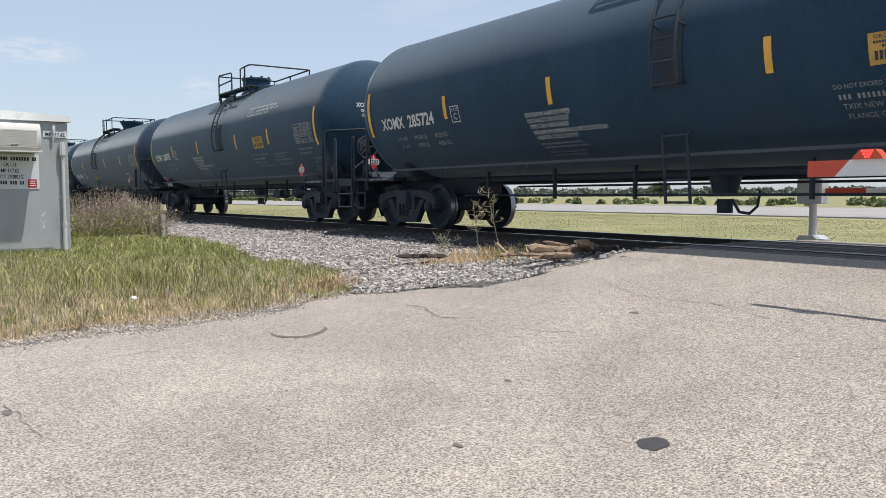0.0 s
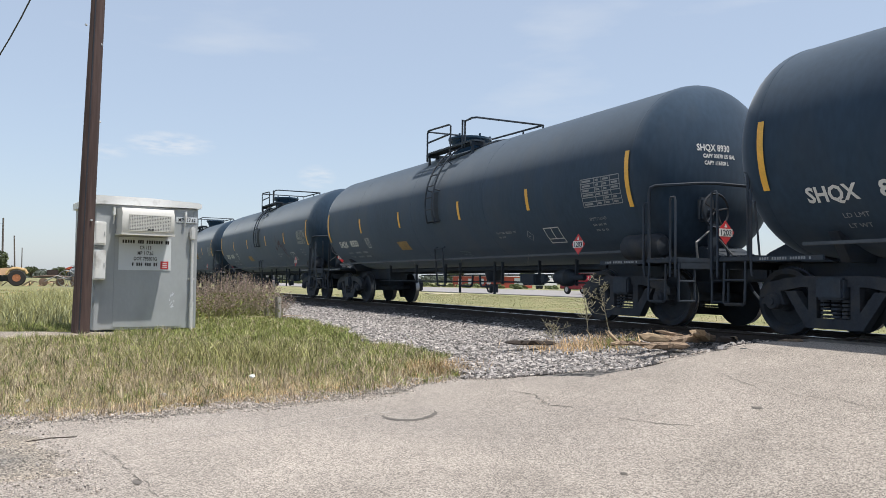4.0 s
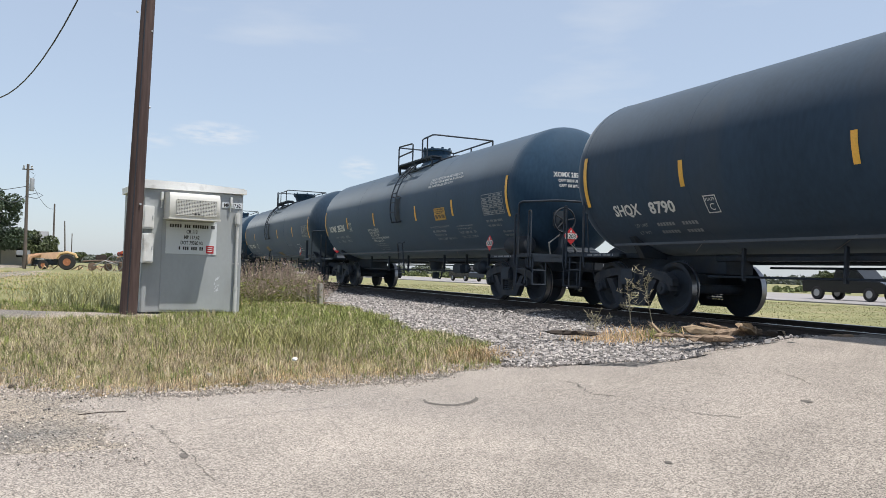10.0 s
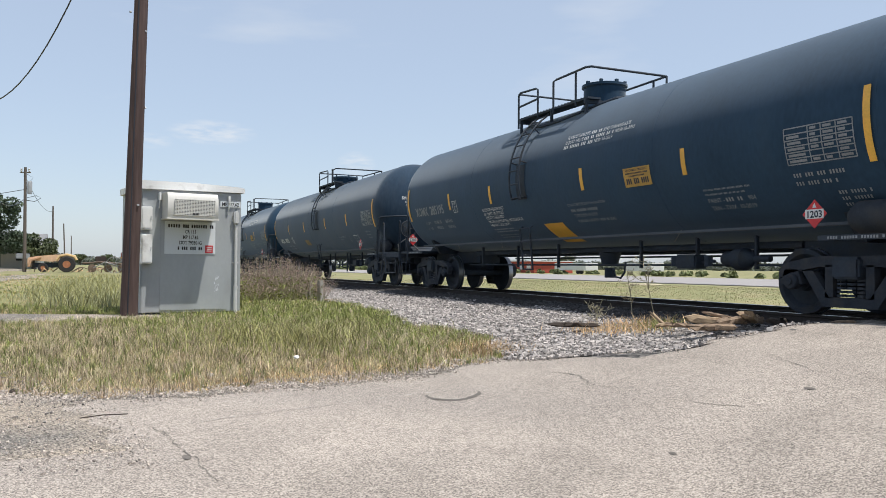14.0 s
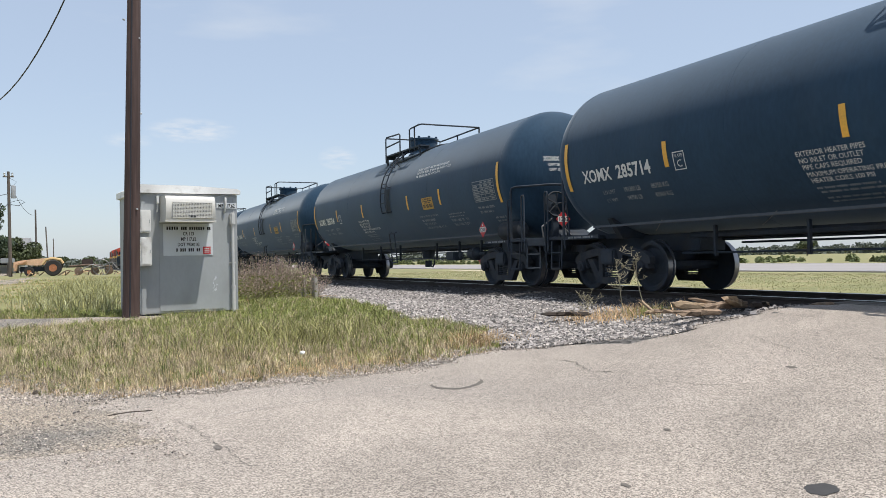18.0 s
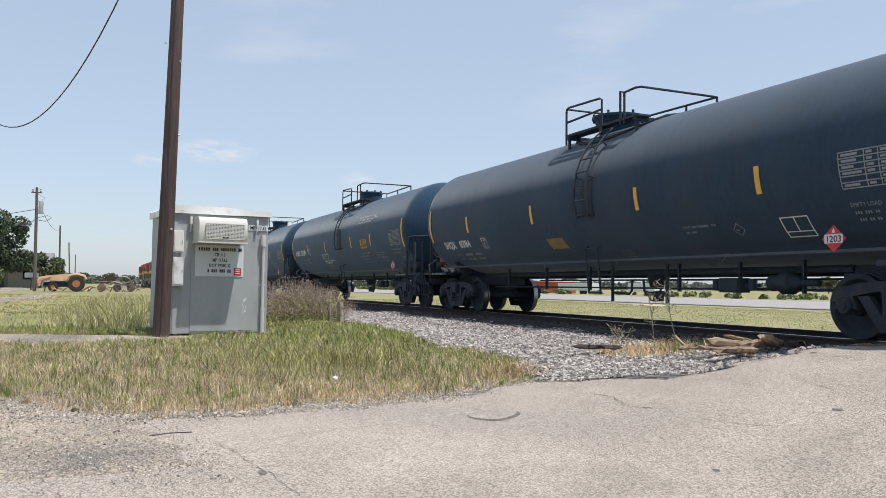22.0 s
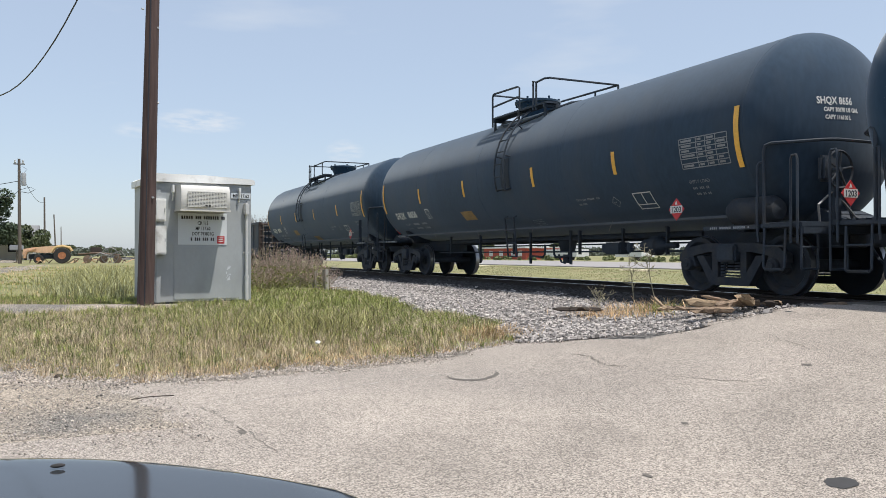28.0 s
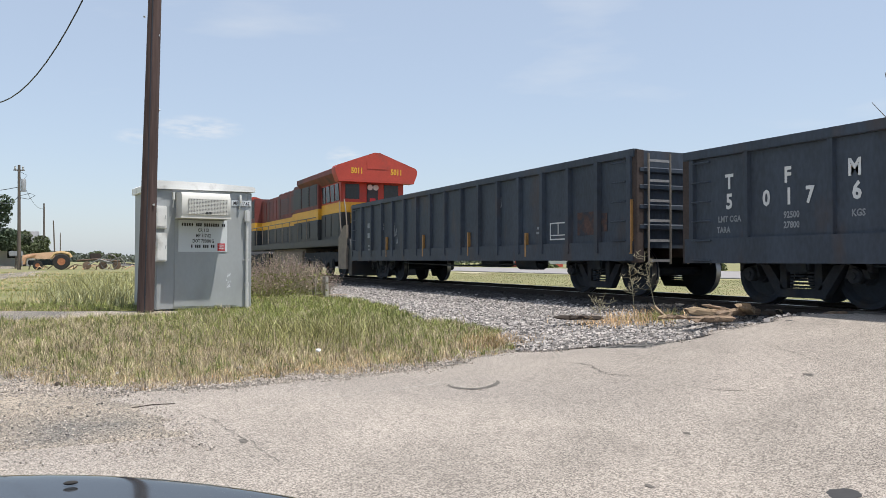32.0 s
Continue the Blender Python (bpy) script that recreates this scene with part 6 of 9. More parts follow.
def dress_pole(p, top, arms, drum=0.22, turn=0, half=0.8):
    """Crossarm, insulators and transformer near the top of a pole."""
    x, y, z = top
    c, s = math.cos(radians(turn)), math.sin(radians(turn))
    for k, dz in enumerate(arms):
        bm = bmesh.new()
        rod(bm, (x - half * c, y - half * s, z - dz), (x + half * c, y + half * s, z - dz), 0.04, 6)
        part("crossarm", bm, M_FARPOLE, p)
        for q in (0.1 - half, half - 0.1):
            bm = bmesh.new()
            lathe(bm, [(0, 0.03), (0.08, 0.07), (0.12, 0.05), (0.2, 0.07), (0.26, 0.0)], "z", 8, (x + q * c, y + q * s, z - dz + 0.04))
            part("insulator", bm, M_GALV, p)
    if drum:
        bm = bmesh.new()
        lathe(bm, [(-0.45, 0.0), (-0.45, drum), (0.35, drum), (0.42, 0.1), (0.42, 0.0)], "z", 12, (x + (drum + 0.14) * c, y + (drum + 0.14) * s, z - 1.35))
        part("transformer", bm, M_DRUM, p)
        bm = bmesh.new()
        pipe(bm, [(x, y, z - 0.4), (x + 0.5 * c, y + 0.5 * s, z - 0.7), (x + (drum + 0.14) * c, y + (drum + 0.14) * s, z - 0.95)], 0.012, 4)
        pipe(bm, [(x, y, z - 2.1), (x + 0.7 * c, y + 0.7 * s, z - 1.9), (x + 1.0 * c, y + 1.0 * s, z - 2.05), (x + 0.6 * c, y + 0.6 * s, z - 2.3), (x, y, z - 2.2)], 0.02, 4)
        part("jumper_wire", bm, M_CABLE, p)


FAR = [("L", (-28.8, -4.15), 8.4, 0.15), ("A", (-60, -3.80), 7.05, 0.12), ("B", (-100, -3.71), 7.15, 0.12), ("C", (-145, -3.65), 7.2, 0.13), ("D", (-200, -3.90), 7.0, 0.13)]
POLES = {}
for tag, (x, y), top, r in FAR:
    z0 = h(x, y)
    lean = 1.1 if tag == "C" else 0.2
    p = tapered_pole("utility_pole", (x, y, z0 - 0.3), (x, y - lean * 0.3, z0 + top), r, r * 0.7, M_FARPOLE, "grey wooden utility pole with wires beside the track road")
    POLES[tag] = (x, y - lean * 0.3, z0 + top)
    if tag in "LA":
        dress_pole(p, POLES[tag], (0.9,) if tag == "L" else (0.35,), 0.22 if tag == "L" else 0.15, 80, 0.8 if tag == "L" else 0.34)


def hung(name, a, b, sag, r, label):
    a, b = Vector(a), Vector(b)
    pts = [a.lerp(b, k / 24) - Vector((0, 0, 4 * sag * (k / 24) * (1 - k / 24))) for k in range(25)]
    bm = bmesh.new()
    pipe(bm, pts, r, 6)
    solid(name, bm, M_CABLE, label, "cable", group="overhead cables")


hung("overhead_cable", (-28.6, -4.1, 7.0), (-14.5, 1.05, 8.6), 3.05, 0.015, "thick black cable sagging between two utility poles")
hung("overhead_cable", (-28.8, -4.2, 5.45), (POLES["A"][0], POLES["A"][1], 5.0), 1.5, 0.02, "dark cable drooping towards the far pole")
hung("overhead_cable", (POLES["A"][0], POLES["A"][1], 5.6), (-84, -22, 5.2), 0.4, 0.02, "thin service cable leading to the trees")
hung("overhead_cable", (POLES["A"][0], POLES["A"][1], 6.5), (POLES["B"][0], POLES["B"][1], 6.6), 0.8, 0.016, "thin wire between distant utility poles")

# ---- crossing gear ----
M_GATERED = mat("gate_red_sheeting", (0.55, 0.075, 0.035), 0.5, vary=0.12, scale=4)
M_GATEWHITE = mat("gate_white_sheeting", (0.66, 0.66, 0.65), 0.5, vary=0.08, scale=4)
M_LAMPRED = mat("lit_red_lamp", (0.5, 0.02, 0.02), 0.3, emit=((1.0, 0.05, 0.04), 2.5))
M_BLUE = mat("blue_sign_sheet", (0.03, 0.14, 0.42), 0.5, vary=0.08, scale=4)
gate = thing("crossing_gate", "lowered red and white crossing gate with red lamps", "crossing gate")
gy_ = 6.6
for k in range(17):
    x0 = -3.78 if k == 0 else -3.96 + 0.41 * k
    x1 = -3.96 + 0.41 * (k + 1)
    bm = bmesh.new()
    sk = 0.12
    prism(bm, [(x0, 0.825), (x1, 0.825), (x1 + (sk if k < 16 else 0), 0.955), (x0 + (sk if k else 0), 0.955)], gy_ - 0.02, gy_ + 0.02)
    part("arm_board", bm, M_GATEWHITE if k % 2 else M_GATERED, gate)
for x in (-3.28, -1.1, 1.4):
    lamp = new("arm_lamp")
    lamp.parent = gate
    bm = bmesh.new()
    prism(bm, [(x - 0.12, 0.955), (x + 0.12, 0.955), (x + 0.10, 0.985), (x + 0.06, 1.03), (x - 0.06, 1.03), (x - 0.10, 0.985)], gy_ - 0.05, gy_ + 0.05)
    part("hood", bm, M_GATERED, lamp)
    bm = bmesh.new()
    for a, b in ((0, 0), (0.025, 0), (-0.025, 0), (0.012, 0.022), (-0.012, 0.022), (0.012, -0.022), (-0.012, -0.022), (0.037, 0.022), (-0.037, 0.022)):
        rod(bm, (x + a, gy_ - 0.056, 0.995 + b), (x + a, gy_ - 0.05, 0.995 + b), 0.009, 6)
    tagged(part("lamp_dots", bm, M_LAMPRED, lamp), kind="stuff")
bm = bmesh.new()
for x in (-2.9, -2.86):
    rod(bm, (x, gy_ - 0.026, 0.86), (x, gy_ - 0.018, 0.86), 0.012, 8)
    rod(bm, (x, gy_ - 0.026, 0.92), (x, gy_ - 0.018, 0.92), 0.012, 8)
part("bolts", bm, M_INK, gate)
bm = bmesh.new()
rod(bm, (3.6, gy_, -0.4), (3.6, gy_, 1.4), 0.07, 12)
box(bm, 3.35, 3.85, gy_ - 0.15, gy_ + 0.15, 0.6, 1.15, 0.02)
box(bm, 3.3, 3.9, gy_ - 0.3, gy_ + 0.3, -0.5, -0.2)
part("gate_post", bm, M_GALV, gate)

mast = thing("crossing_signal", "galvanised crossing signal mast with crossbuck and red lamps", "crossing signal", pose(-7.82, 13.6, h(-7.82, 13.6)))
bm = bmesh.new()
prism(bm, [(-0.19, 0), (0.19, 0), (0.19, 0.34), (0.12, 0.40), (-0.12, 0.40), (-0.19, 0.34)], -0.19, 0.19)
part("junction_base", bm, M_GALV, mast)
bm = bmesh.new()
rod(bm, (0, 0, 0.38), (0, 0, 4.9), 0.065, 14)
part("pole", bm, M_GALV, mast)
bm = bmesh.new()
box(bm, -0.16, 0.16, -0.14, 0.14, 0.02, 0.30, 0.01)
box(bm, 0.16, 0.30, -0.12, 0.12, 0.02, 0.34, 0.01)
part("base_cover", bm, M_GREYPAINT, mast)
for ang, text in ((45, "CROSSING"), (-45, "RAIL ROAD")):
    blade = new("crossbuck_blade")
    blade.parent, blade.matrix_basis = mast, pose(0, -0.10 - (0.012 if ang > 0 else 0), 4.0, 0, -ang, 0)
    bm = bmesh.new()
    box(bm, -0.61, 0.61, -0.005, 0.005, -0.115, 0.115)
    part("board", bm, M_GATEWHITE, blade)
    bm = flat_text(bmesh.new(), text, 0.17, 0, -0.008, -0.06, 0.002, "CENTER", 0.85)
    part("words", bm, M_INK, blade)
for x in (-0.38, 0.38):
    head = new("signal_head")
    head.parent, head.location = mast, (x, -0.12, 2.75)
    bm = bmesh.new()
    lathe(bm, [(-0.03, 0.0), (-0.03, 0.26), (0.0, 0.26), (0.01, 0.0)], "y", 18)
    part("background_disc", bm, M_INK, head)
    bm = bmesh.new()
    lathe(bm, [(-0.05, 0.0), (-0.045, 0.12), (-0.03, 0.13)], "y", 18)
    part("lens", bm, M_LAMPRED if x > 0 else M_RED, head)
    bm = bmesh.new()
    pipe(bm, [(0, -0.22, 0.16)] + [(0.15 * math.sin(radians(a)), -0.12, 0.15 * math.cos(radians(a))) for a in range(-80, 81, 20)], 0.015)
    part("visor", bm, M_INK, head)
bm = bmesh.new()
rod(bm, (-0.4, -0.05, 2.75), (0.4, -0.05, 2.75), 0.03, 8)
part("lamp_arm", bm, M_GALV, mast)
bm = bmesh.new()
box(bm, -0.12, 0.22, -0.09, -0.08, 1.95, 2.2)
blue = part("blue_sign", bm, M_BLUE, mast, "small blue notice sign")
bm = bmesh.new()
for z in (2.0, 2.06, 2.12):
    box(bm, -0.09, 0.18, -0.094, -0.09, z, z + 0.025)
part("worn_print", bm, M_GATEWHITE, blue)
bm = bmesh.new()
box(bm, -0.25, 0.2, -0.12, 0.14, 0.95, 1.4, 0.02)
part("gate_mechanism", bm, M_GALV, mast)
bm = bmesh.new()
for k in range(8):
    box(bm, 0.2 + 0.7 * k, 0.9 + 0.7 * k, 0.02, 0.06, 1.1, 1.22)
me = finish(bm, "far_arm", [M_GATERED, M_GATEWHITE])
for p in me.polygons:
    p.material_index = int((p.center.x - 0.2) / 0.7) % 2
fa = new("far_arm", me)
fa.parent = mast

# ---- stones, grass and plants ----
M_GRASS_GREEN = mat("green_grass_blades", (0.245, 0.275, 0.075), 0.7, vary=0.35, scale=1.5, fine=20, rnd=-0.55)
M_GRASS_OLIVE = mat("olive_grass_blades", (0.315, 0.300, 0.120), 0.8, vary=0.4, scale=1.5, fine=20, rnd=-0.6)
M_GRASS_DRY = mat("straw_grass_blades", (0.68, 0.47, 0.26), 0.85, vary=0.3, scale=1.5, fine=20, rnd=-0.35)
M_GRASS_PALE = mat("bleached_seed_stalks", (0.66, 0.56, 0.38), 0.85, vary=0.25, scale=1.5, fine=20, rnd=-0.35)
M_GRASS_DARK = mat("dark_green_weed_blades", (0.165, 0.190, 0.062), 0.75, vary=0.35, scale=1.5, fine=20, rnd=-0.5)
M_GRASS_FRINGE = mat("scorched_straw", (0.62, 0.42, 0.21), 0.85, vary=0.35, scale=1.5, fine=20, rnd=-0.5)
M_GRASS_BROWN = mat("withered_brown_weeds", (0.42, 0.335, 0.235), 0.85, vary=0.4, scale=1.5, fine=20, rnd=-0.6)
M_GRASS_RUSTY = mat("rusty_dry_blades", (0.46, 0.32, 0.17), 0.85, vary=0.3, scale=1.5, fine=20, rnd=-0.4)
M_GRASS_FAR = mat("shaded_green_verge_blades", (0.200, 0.188, 0.072), 0.8, vary=0.35, scale=0.3, fine=20, rnd=-0.4)
# green lightened a little to stand for air haze around the oaks
M_LEAF = mat("dark_oak_leaves", (0.056, 0.084, 0.046), 0.6, vary=0.35, scale=0.6, fine=8, rnd=-0.45)
M_LEAF2 = mat("dusty_green_leaves", (0.085, 0.105, 0.045), 0.7, vary=0.35, scale=0.6, fine=8, rnd=-0.4)
M_SCRUB = mat("sunlit_roadside_scrub", (0.150, 0.175, 0.075), 0.85, vary=0.3, scale=0.3, fine=6, rnd=-0.35)
# air haze over the distance is mixed into this leaf colour
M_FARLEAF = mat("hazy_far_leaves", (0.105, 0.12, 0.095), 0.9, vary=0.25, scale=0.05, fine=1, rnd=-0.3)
M_WEED = mat("grey_green_weed_leaves", (0.35, 0.355, 0.20), 0.8, vary=0.3, scale=1.5, fine=20, rnd=-0.4)
M_SEED = mat("dry_pinkish_seed_heads", (0.50, 0.375, 0.34), 0.9, vary=0.3, scale=6, fine=30, rnd=-0.4)
M_STEM = mat("dry_stems", (0.30, 0.27, 0.18), 0.9, vary=0.3, scale=6, fine=30)
M_BARK = mat("oak_bark", (0.075, 0.062, 0.05), 0.9, vary=0.35, scale=3, fine=20, bump=0.6)
rng = np.random.default_rng(7)


def scatter_stones(name, xy, size, material, label, sink=0.25, lift=0.02):
    """Angular stones, each a squeezed and turned block, joined into one mesh."""
    n = len(xy)
    cube = np.array([[-1, -1, -1], [1, -1, -1], [1, 1, -1], [-1, 1, -1], [-1, -1, 1], [1, -1, 1], [1, 1, 1], [-1, 1, 1]], float)
    v = cube[None] * (0.62 + 0.38 * rng.random((n, 8, 3)))
    dims = size * (0.55 + 0.9 * rng.random((n, 1, 1))) * np.stack([0.7 + 0.6 * rng.random((n, 1)), 0.6 + 0.4 * rng.random((n, 1)), 0.5 + 0.4 * rng.random((n, 1))], 2)
    v = v * dims * 0.5
    a, b = rng.random(n) * 6.28, (rng.random(n) - 0.5) * 1.9
    cb, sb = np.cos(b)[:, None], np.sin(b)[:, None]
    y, z = v[:, :, 1] * cb - v[:, :, 2] * sb, v[:, :, 1] * sb + v[:, :, 2] * cb
    ca, sa = np.cos(a)[:, None], np.sin(a)[:, None]
    x, y = v[:, :, 0] * ca - y * sa, v[:, :, 0] * sa + y * ca
    base = height(xy[:, 0], xy[:, 1]) + lift
    v = np.stack([x + xy[:, :1], y + xy[:, 1:2], z + base[:, None] + dims[:, :, 2] * sink * (0.5 + 1.2 * rng.random((n, 1)))], 2).reshape(-1, 3)
    f = np.array([[0, 3, 2, 1], [4, 5, 6, 7], [0, 1, 5, 4], [1, 2, 6, 5], [2, 3, 7, 6], [3, 0, 4, 7]])
    faces = (f[None] + 8 * np.arange(n)[:, None, None]).reshape(-1, 4)
    return tagged(new(name, from_arrays(name, v.tolist(), faces.tolist(), material)), label, "gravel", kind="stuff")


def blades(name, xy, hgt, wid, material, label, lean=0.5, lift=0.0, category="grass"):
    n = len(xy)
    a = rng.random(n) * 6.28
    hh = hgt * (0.55 + 0.9 * rng.random(n))
    w = wid * (0.6 + 0.8 * rng.random(n))
    d = rng.random(n) * 6.28
    le = lean * hh * rng.random(n)
    base = height(xy[:, 0], xy[:, 1]) - 0.02 + lift
    ux, uy = np.cos(a) * w / 2, np.sin(a) * w / 2
    dx, dy = np.cos(d) * le, np.sin(d) * le
    x, y = xy[:, 0], xy[:, 1]
    v = np.stack([
        np.stack([x - ux, y - uy, base], 1), np.stack([x + ux, y + uy, base], 1),
        np.stack([x + ux * 0.8 + dx * 0.35, y + uy * 0.8 + dy * 0.35, base + hh * 0.6], 1), np.stack([x - ux * 0.8 + dx * 0.35, y - uy * 0.8 + dy * 0.35, base + hh * 0.6], 1),
        np.stack([x + dx, y + dy, base + hh], 1)], 1).reshape(-1, 3)
    k = 5 * np.arange(n)
    faces = np.stack([k, k + 1, k + 2, k + 3], 1).tolist() + np.stack([k + 3, k + 2, k + 4], 1).tolist()
    return tagged(new(name, from_arrays(name, v.tolist(), faces, material)), label, category, kind="stuff")


def tufts(name, xy, per, hgt, wid, material, label, splay=0.8):
    """Clumps of blades that fan out from a common root."""
    n = len(xy) * per
    root = np.repeat(xy, per, 0) + 0.018 * rng.standard_normal((n, 2))
    hh = np.repeat(hgt * (0.5 + rng.random(len(xy))), per) * (0.45 + 0.65 * rng.random(n))
    w = wid * (0.6 + 0.8 * rng.random(n))
    d = rng.random(n) * 6.28
    le = splay * hh * rng.random(n)
    base = height(root[:, 0], root[:, 1]) - 0.02
    ux, uy, dx, dy = -np.sin(d) * w / 2, np.cos(d) * w / 2, np.cos(d) * le, np.sin(d) * le
    x, y = root[:, 0], root[:, 1]
    v = np.stack([
        np.stack([x - ux, y - uy, base], 1), np.stack([x + ux, y + uy, base], 1),
        np.stack([x + ux * 0.8 + dx * 0.35, y + uy * 0.8 + dy * 0.35, base + hh * 0.62], 1), np.stack([x - ux * 0.8 + dx * 0.35, y - uy * 0.8 + dy * 0.35, base + hh * 0.62], 1),
        np.stack([x + dx, y + dy, base + hh * 0.94], 1)], 1).reshape(-1, 3)
    k = 5 * np.arange(n)
    faces = np.stack([k, k + 1, k + 2, k + 3], 1).tolist() + np.stack([k + 3, k + 2, k + 4], 1).tolist()
    return tagged(new(name, from_arrays(name, v.tolist(), faces, material)), label, "grass", kind="stuff")


def sample(n, x0, x1, y0, y1, ok):
    p = np.stack([x0 + (x1 - x0) * rng.random(n), y0 + (y1 - y0) * rng.random(n)], 1)
    return p[ok(p[:, 0], p[:, 1])]


def bed_edge(x):
    return bed_near(x) + 0.15 * np.sin(1.7 * x) + 0.08 * np.sin(4.3 * x)


# ballast on the near shoulder, train shade painted in by the rail, darker between the rails
p = sample(135000, -28, -7.0, 4.6, 9.0, lambda x, y: (y > bed_edge(x) - 0.1 + 0.25 * rng.random(len(x))) & (x < road_edge(y) + 0.15) & (rng.random(len(x)) < np.clip(1.25 - (-x - 8) / 34, 0.35, 1)))
# stones that carry the oil and the painted train shade, denser towards the rail
in_shade_band = np.clip((p[:, 1] - 7.95 - 0.12 * np.sin(1.3 * p[:, 0]) - 0.08 * np.sin(3.7 * p[:, 0])) / 0.5, 0, 1) > rng.random(len(p))
scatter_stones("ballast_stones", p[~in_shade_band], 0.046, M_STONE, "loose grey crushed limestone ballast beside the track")
scatter_stones("ballast_stones", p[in_shade_band], 0.046, M_BALLASTDARK, "ballast darkened for oil and painted train shade along the rail")
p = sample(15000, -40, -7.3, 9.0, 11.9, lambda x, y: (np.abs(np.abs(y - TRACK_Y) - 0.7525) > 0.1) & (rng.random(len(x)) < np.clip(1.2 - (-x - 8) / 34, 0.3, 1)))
scatter_stones("ballast_stones", p, 0.07, M_BALLASTDARK, "dark oil-stained ballast between the sleepers")
p = sample(70000, -9.9, -6.7, -3.5, 8.4, lambda x, y: (np.abs(x - road_edge(y) + 0.10 + 0.08 * np.sin(5 * y)) < 0.06 + 0.34 * rng.random(len(x)) ** 2))
scatter_stones("edge_gravel", p, 0.017, M_PALESTONE, "pale gravel crumbling along the road edge")

# rough apron at the lane's left
ax_, ay_ = np.arange(-9.4, -5.0, 0.12), np.arange(-5, 0.9, 0.12)
M2 = sheet("gravel_apron", ax_, ay_, lambda x, y: height(x, y) + 0.0205 - 0.035 * np.clip((x + 5.75) / 0.35, 0, 1) - 0.035 * np.clip((y - np.interp(x, [-9.4, -8.2, -6.65, -6.0, -5.3, -5.0], [-0.55, 0.25, 0.62, 0.72, 0.8, 0.9]) + 0.22 + 0.08 * np.sin(9 * x)) / 0.2, 0, 1) * (x > -8.0), M_APRON,
           keep=lambda x, y: y < np.interp(x, [-9.4, -8.2, -6.65, -6.0, -5.3, -5.0], [-0.55, 0.25, 0.62, 0.72, 0.8, 0.9]) + 0.08 * np.sin(7 * x) - np.clip((x + 5.4) * 3, 0, 5))
tagged(new("gravel_apron", M2), "apron of crushed pale caliche beside the lane", "gravel", kind="structure")
p = sample(26000, -9.6, -5.2, -4.5, 0.7, lambda x, y: (y < np.interp(x, [-9.4, -8.2, -6.65, -6.0, -5.3], [-0.4, 0.35, 0.62, 0.72, 0.8])) & (rng.random(len(x)) < 0.35 + 0.6 * (np.sin(2.1 * x + y) * np.sin(3 * y) > 0)))
grey = rng.random(len(p)) < np.clip(0.25 + 0.5 * (-p[:, 0] - 7.6), 0.1, 0.8)
scatter_stones("apron_stones", p[~grey][:4500], 0.012, M_PALESTONE, "small pale stones strewn on the apron", lift=0.03)
scatter_stones("apron_stones", p[grey][:3000], 0.013, M_STONE, "grey crushed stones strewn on the apron", lift=0.03)


def verge(x, y):
    edge = np.maximum(road_edge(y) - 0.16 - 0.12 * np.sin(4 * y) - 0.06 * np.sin(9.7 * y), np.interp(y, [-1.0, -0.5, 0.0, 0.4, 0.75, 1.1, 1.6], [-9.2, -8.55, -8.2, -7.80, -7.72, -7.95, -8.3]) + 0.05 * np.sin(13 * y))
    return (x < edge) & (y < bed_edge(x) - 0.05) & (y > np.interp(x, [-9.5, -9.2, -8.9, -8.45, -8.1, -7.7], [-3.0, -1.0, -0.7, -0.4, 0.15, 0.4]) + 0.06 * np.sin(17 * x))


def in_house(x, y):
    return (x > -16.95) & (x < -14.8) & (y > 0.85) & (y < 2.95)


def on_path(x, y):
    return np.abs(x + 14.55 - 0.12 * (y - 0.9) + 0.1 * np.sin(2 * y)) < 0.60


def patch(x, y, s, o):
    return np.sin(s * x + o) * np.sin(s * 1.3 * y + 2 * o) + 0.5 * np.sin(2.3 * s * x + 1.7 * s * y + o)


def clear(x, y):
    return verge(x, y) & ~in_house(x, y) & ~(on_path(x, y) & (y < 1.4))


def depth(x, y):
    """Metres in from the road edge."""
    return road_edge(y) - x


def zone(low, high, share):
    return lambda x, y: clear(x, y) & (rng.random(len(x)) < np.clip(share(depth(x, y) + 0.35 * patch(x, y, 1.3, 0.7), y), low, high))


box_ = (-17, -8, -3, 6.0)
blades("green_grass", sample(120000, *box_, zone(0.05, 1, lambda d, y: 0.10 + 0.24 * (d - 1.6) + 0.32 * (y - 2.6))), 0.078, 0.0065, M_GRASS_GREEN, "green grass growing on the verge", 1.1)
blades("olive_grass", sample(105000, *box_, zone(0.10, 0.75, lambda d, y: 0.05 + 0.5 * d)), 0.075, 0.0055, M_GRASS_OLIVE, "half-dried olive grass on the verge", 1.3)
blades("brown_grass", sample(105000, *box_, zone(0.08, 1, lambda d, y: 1.35 - 0.22 * abs(d - 1.2) - 0.13 * (y - 2.0))), 0.08, 0.005, M_GRASS_BROWN, "grey-brown withered weeds on the verge", 1.4)
blades("dry_grass", sample(105000, *box_, zone(0.06, 1, lambda d, y: 1.7 - 0.95 * d)), 0.05, 0.006, M_GRASS_DRY, "straw-coloured dry grass along the road edge", 1.5)
blades("dry_fringe", sample(90000, *box_, lambda x, y: clear(x, y) & (depth(x, y) < 0.32 + 0.22 * rng.random(len(x)) + 0.14 * np.sin(3.7 * y))), 0.042, 0.006, M_GRASS_FRINGE, "sun-scorched orange straw along the verge edge", 1.6)
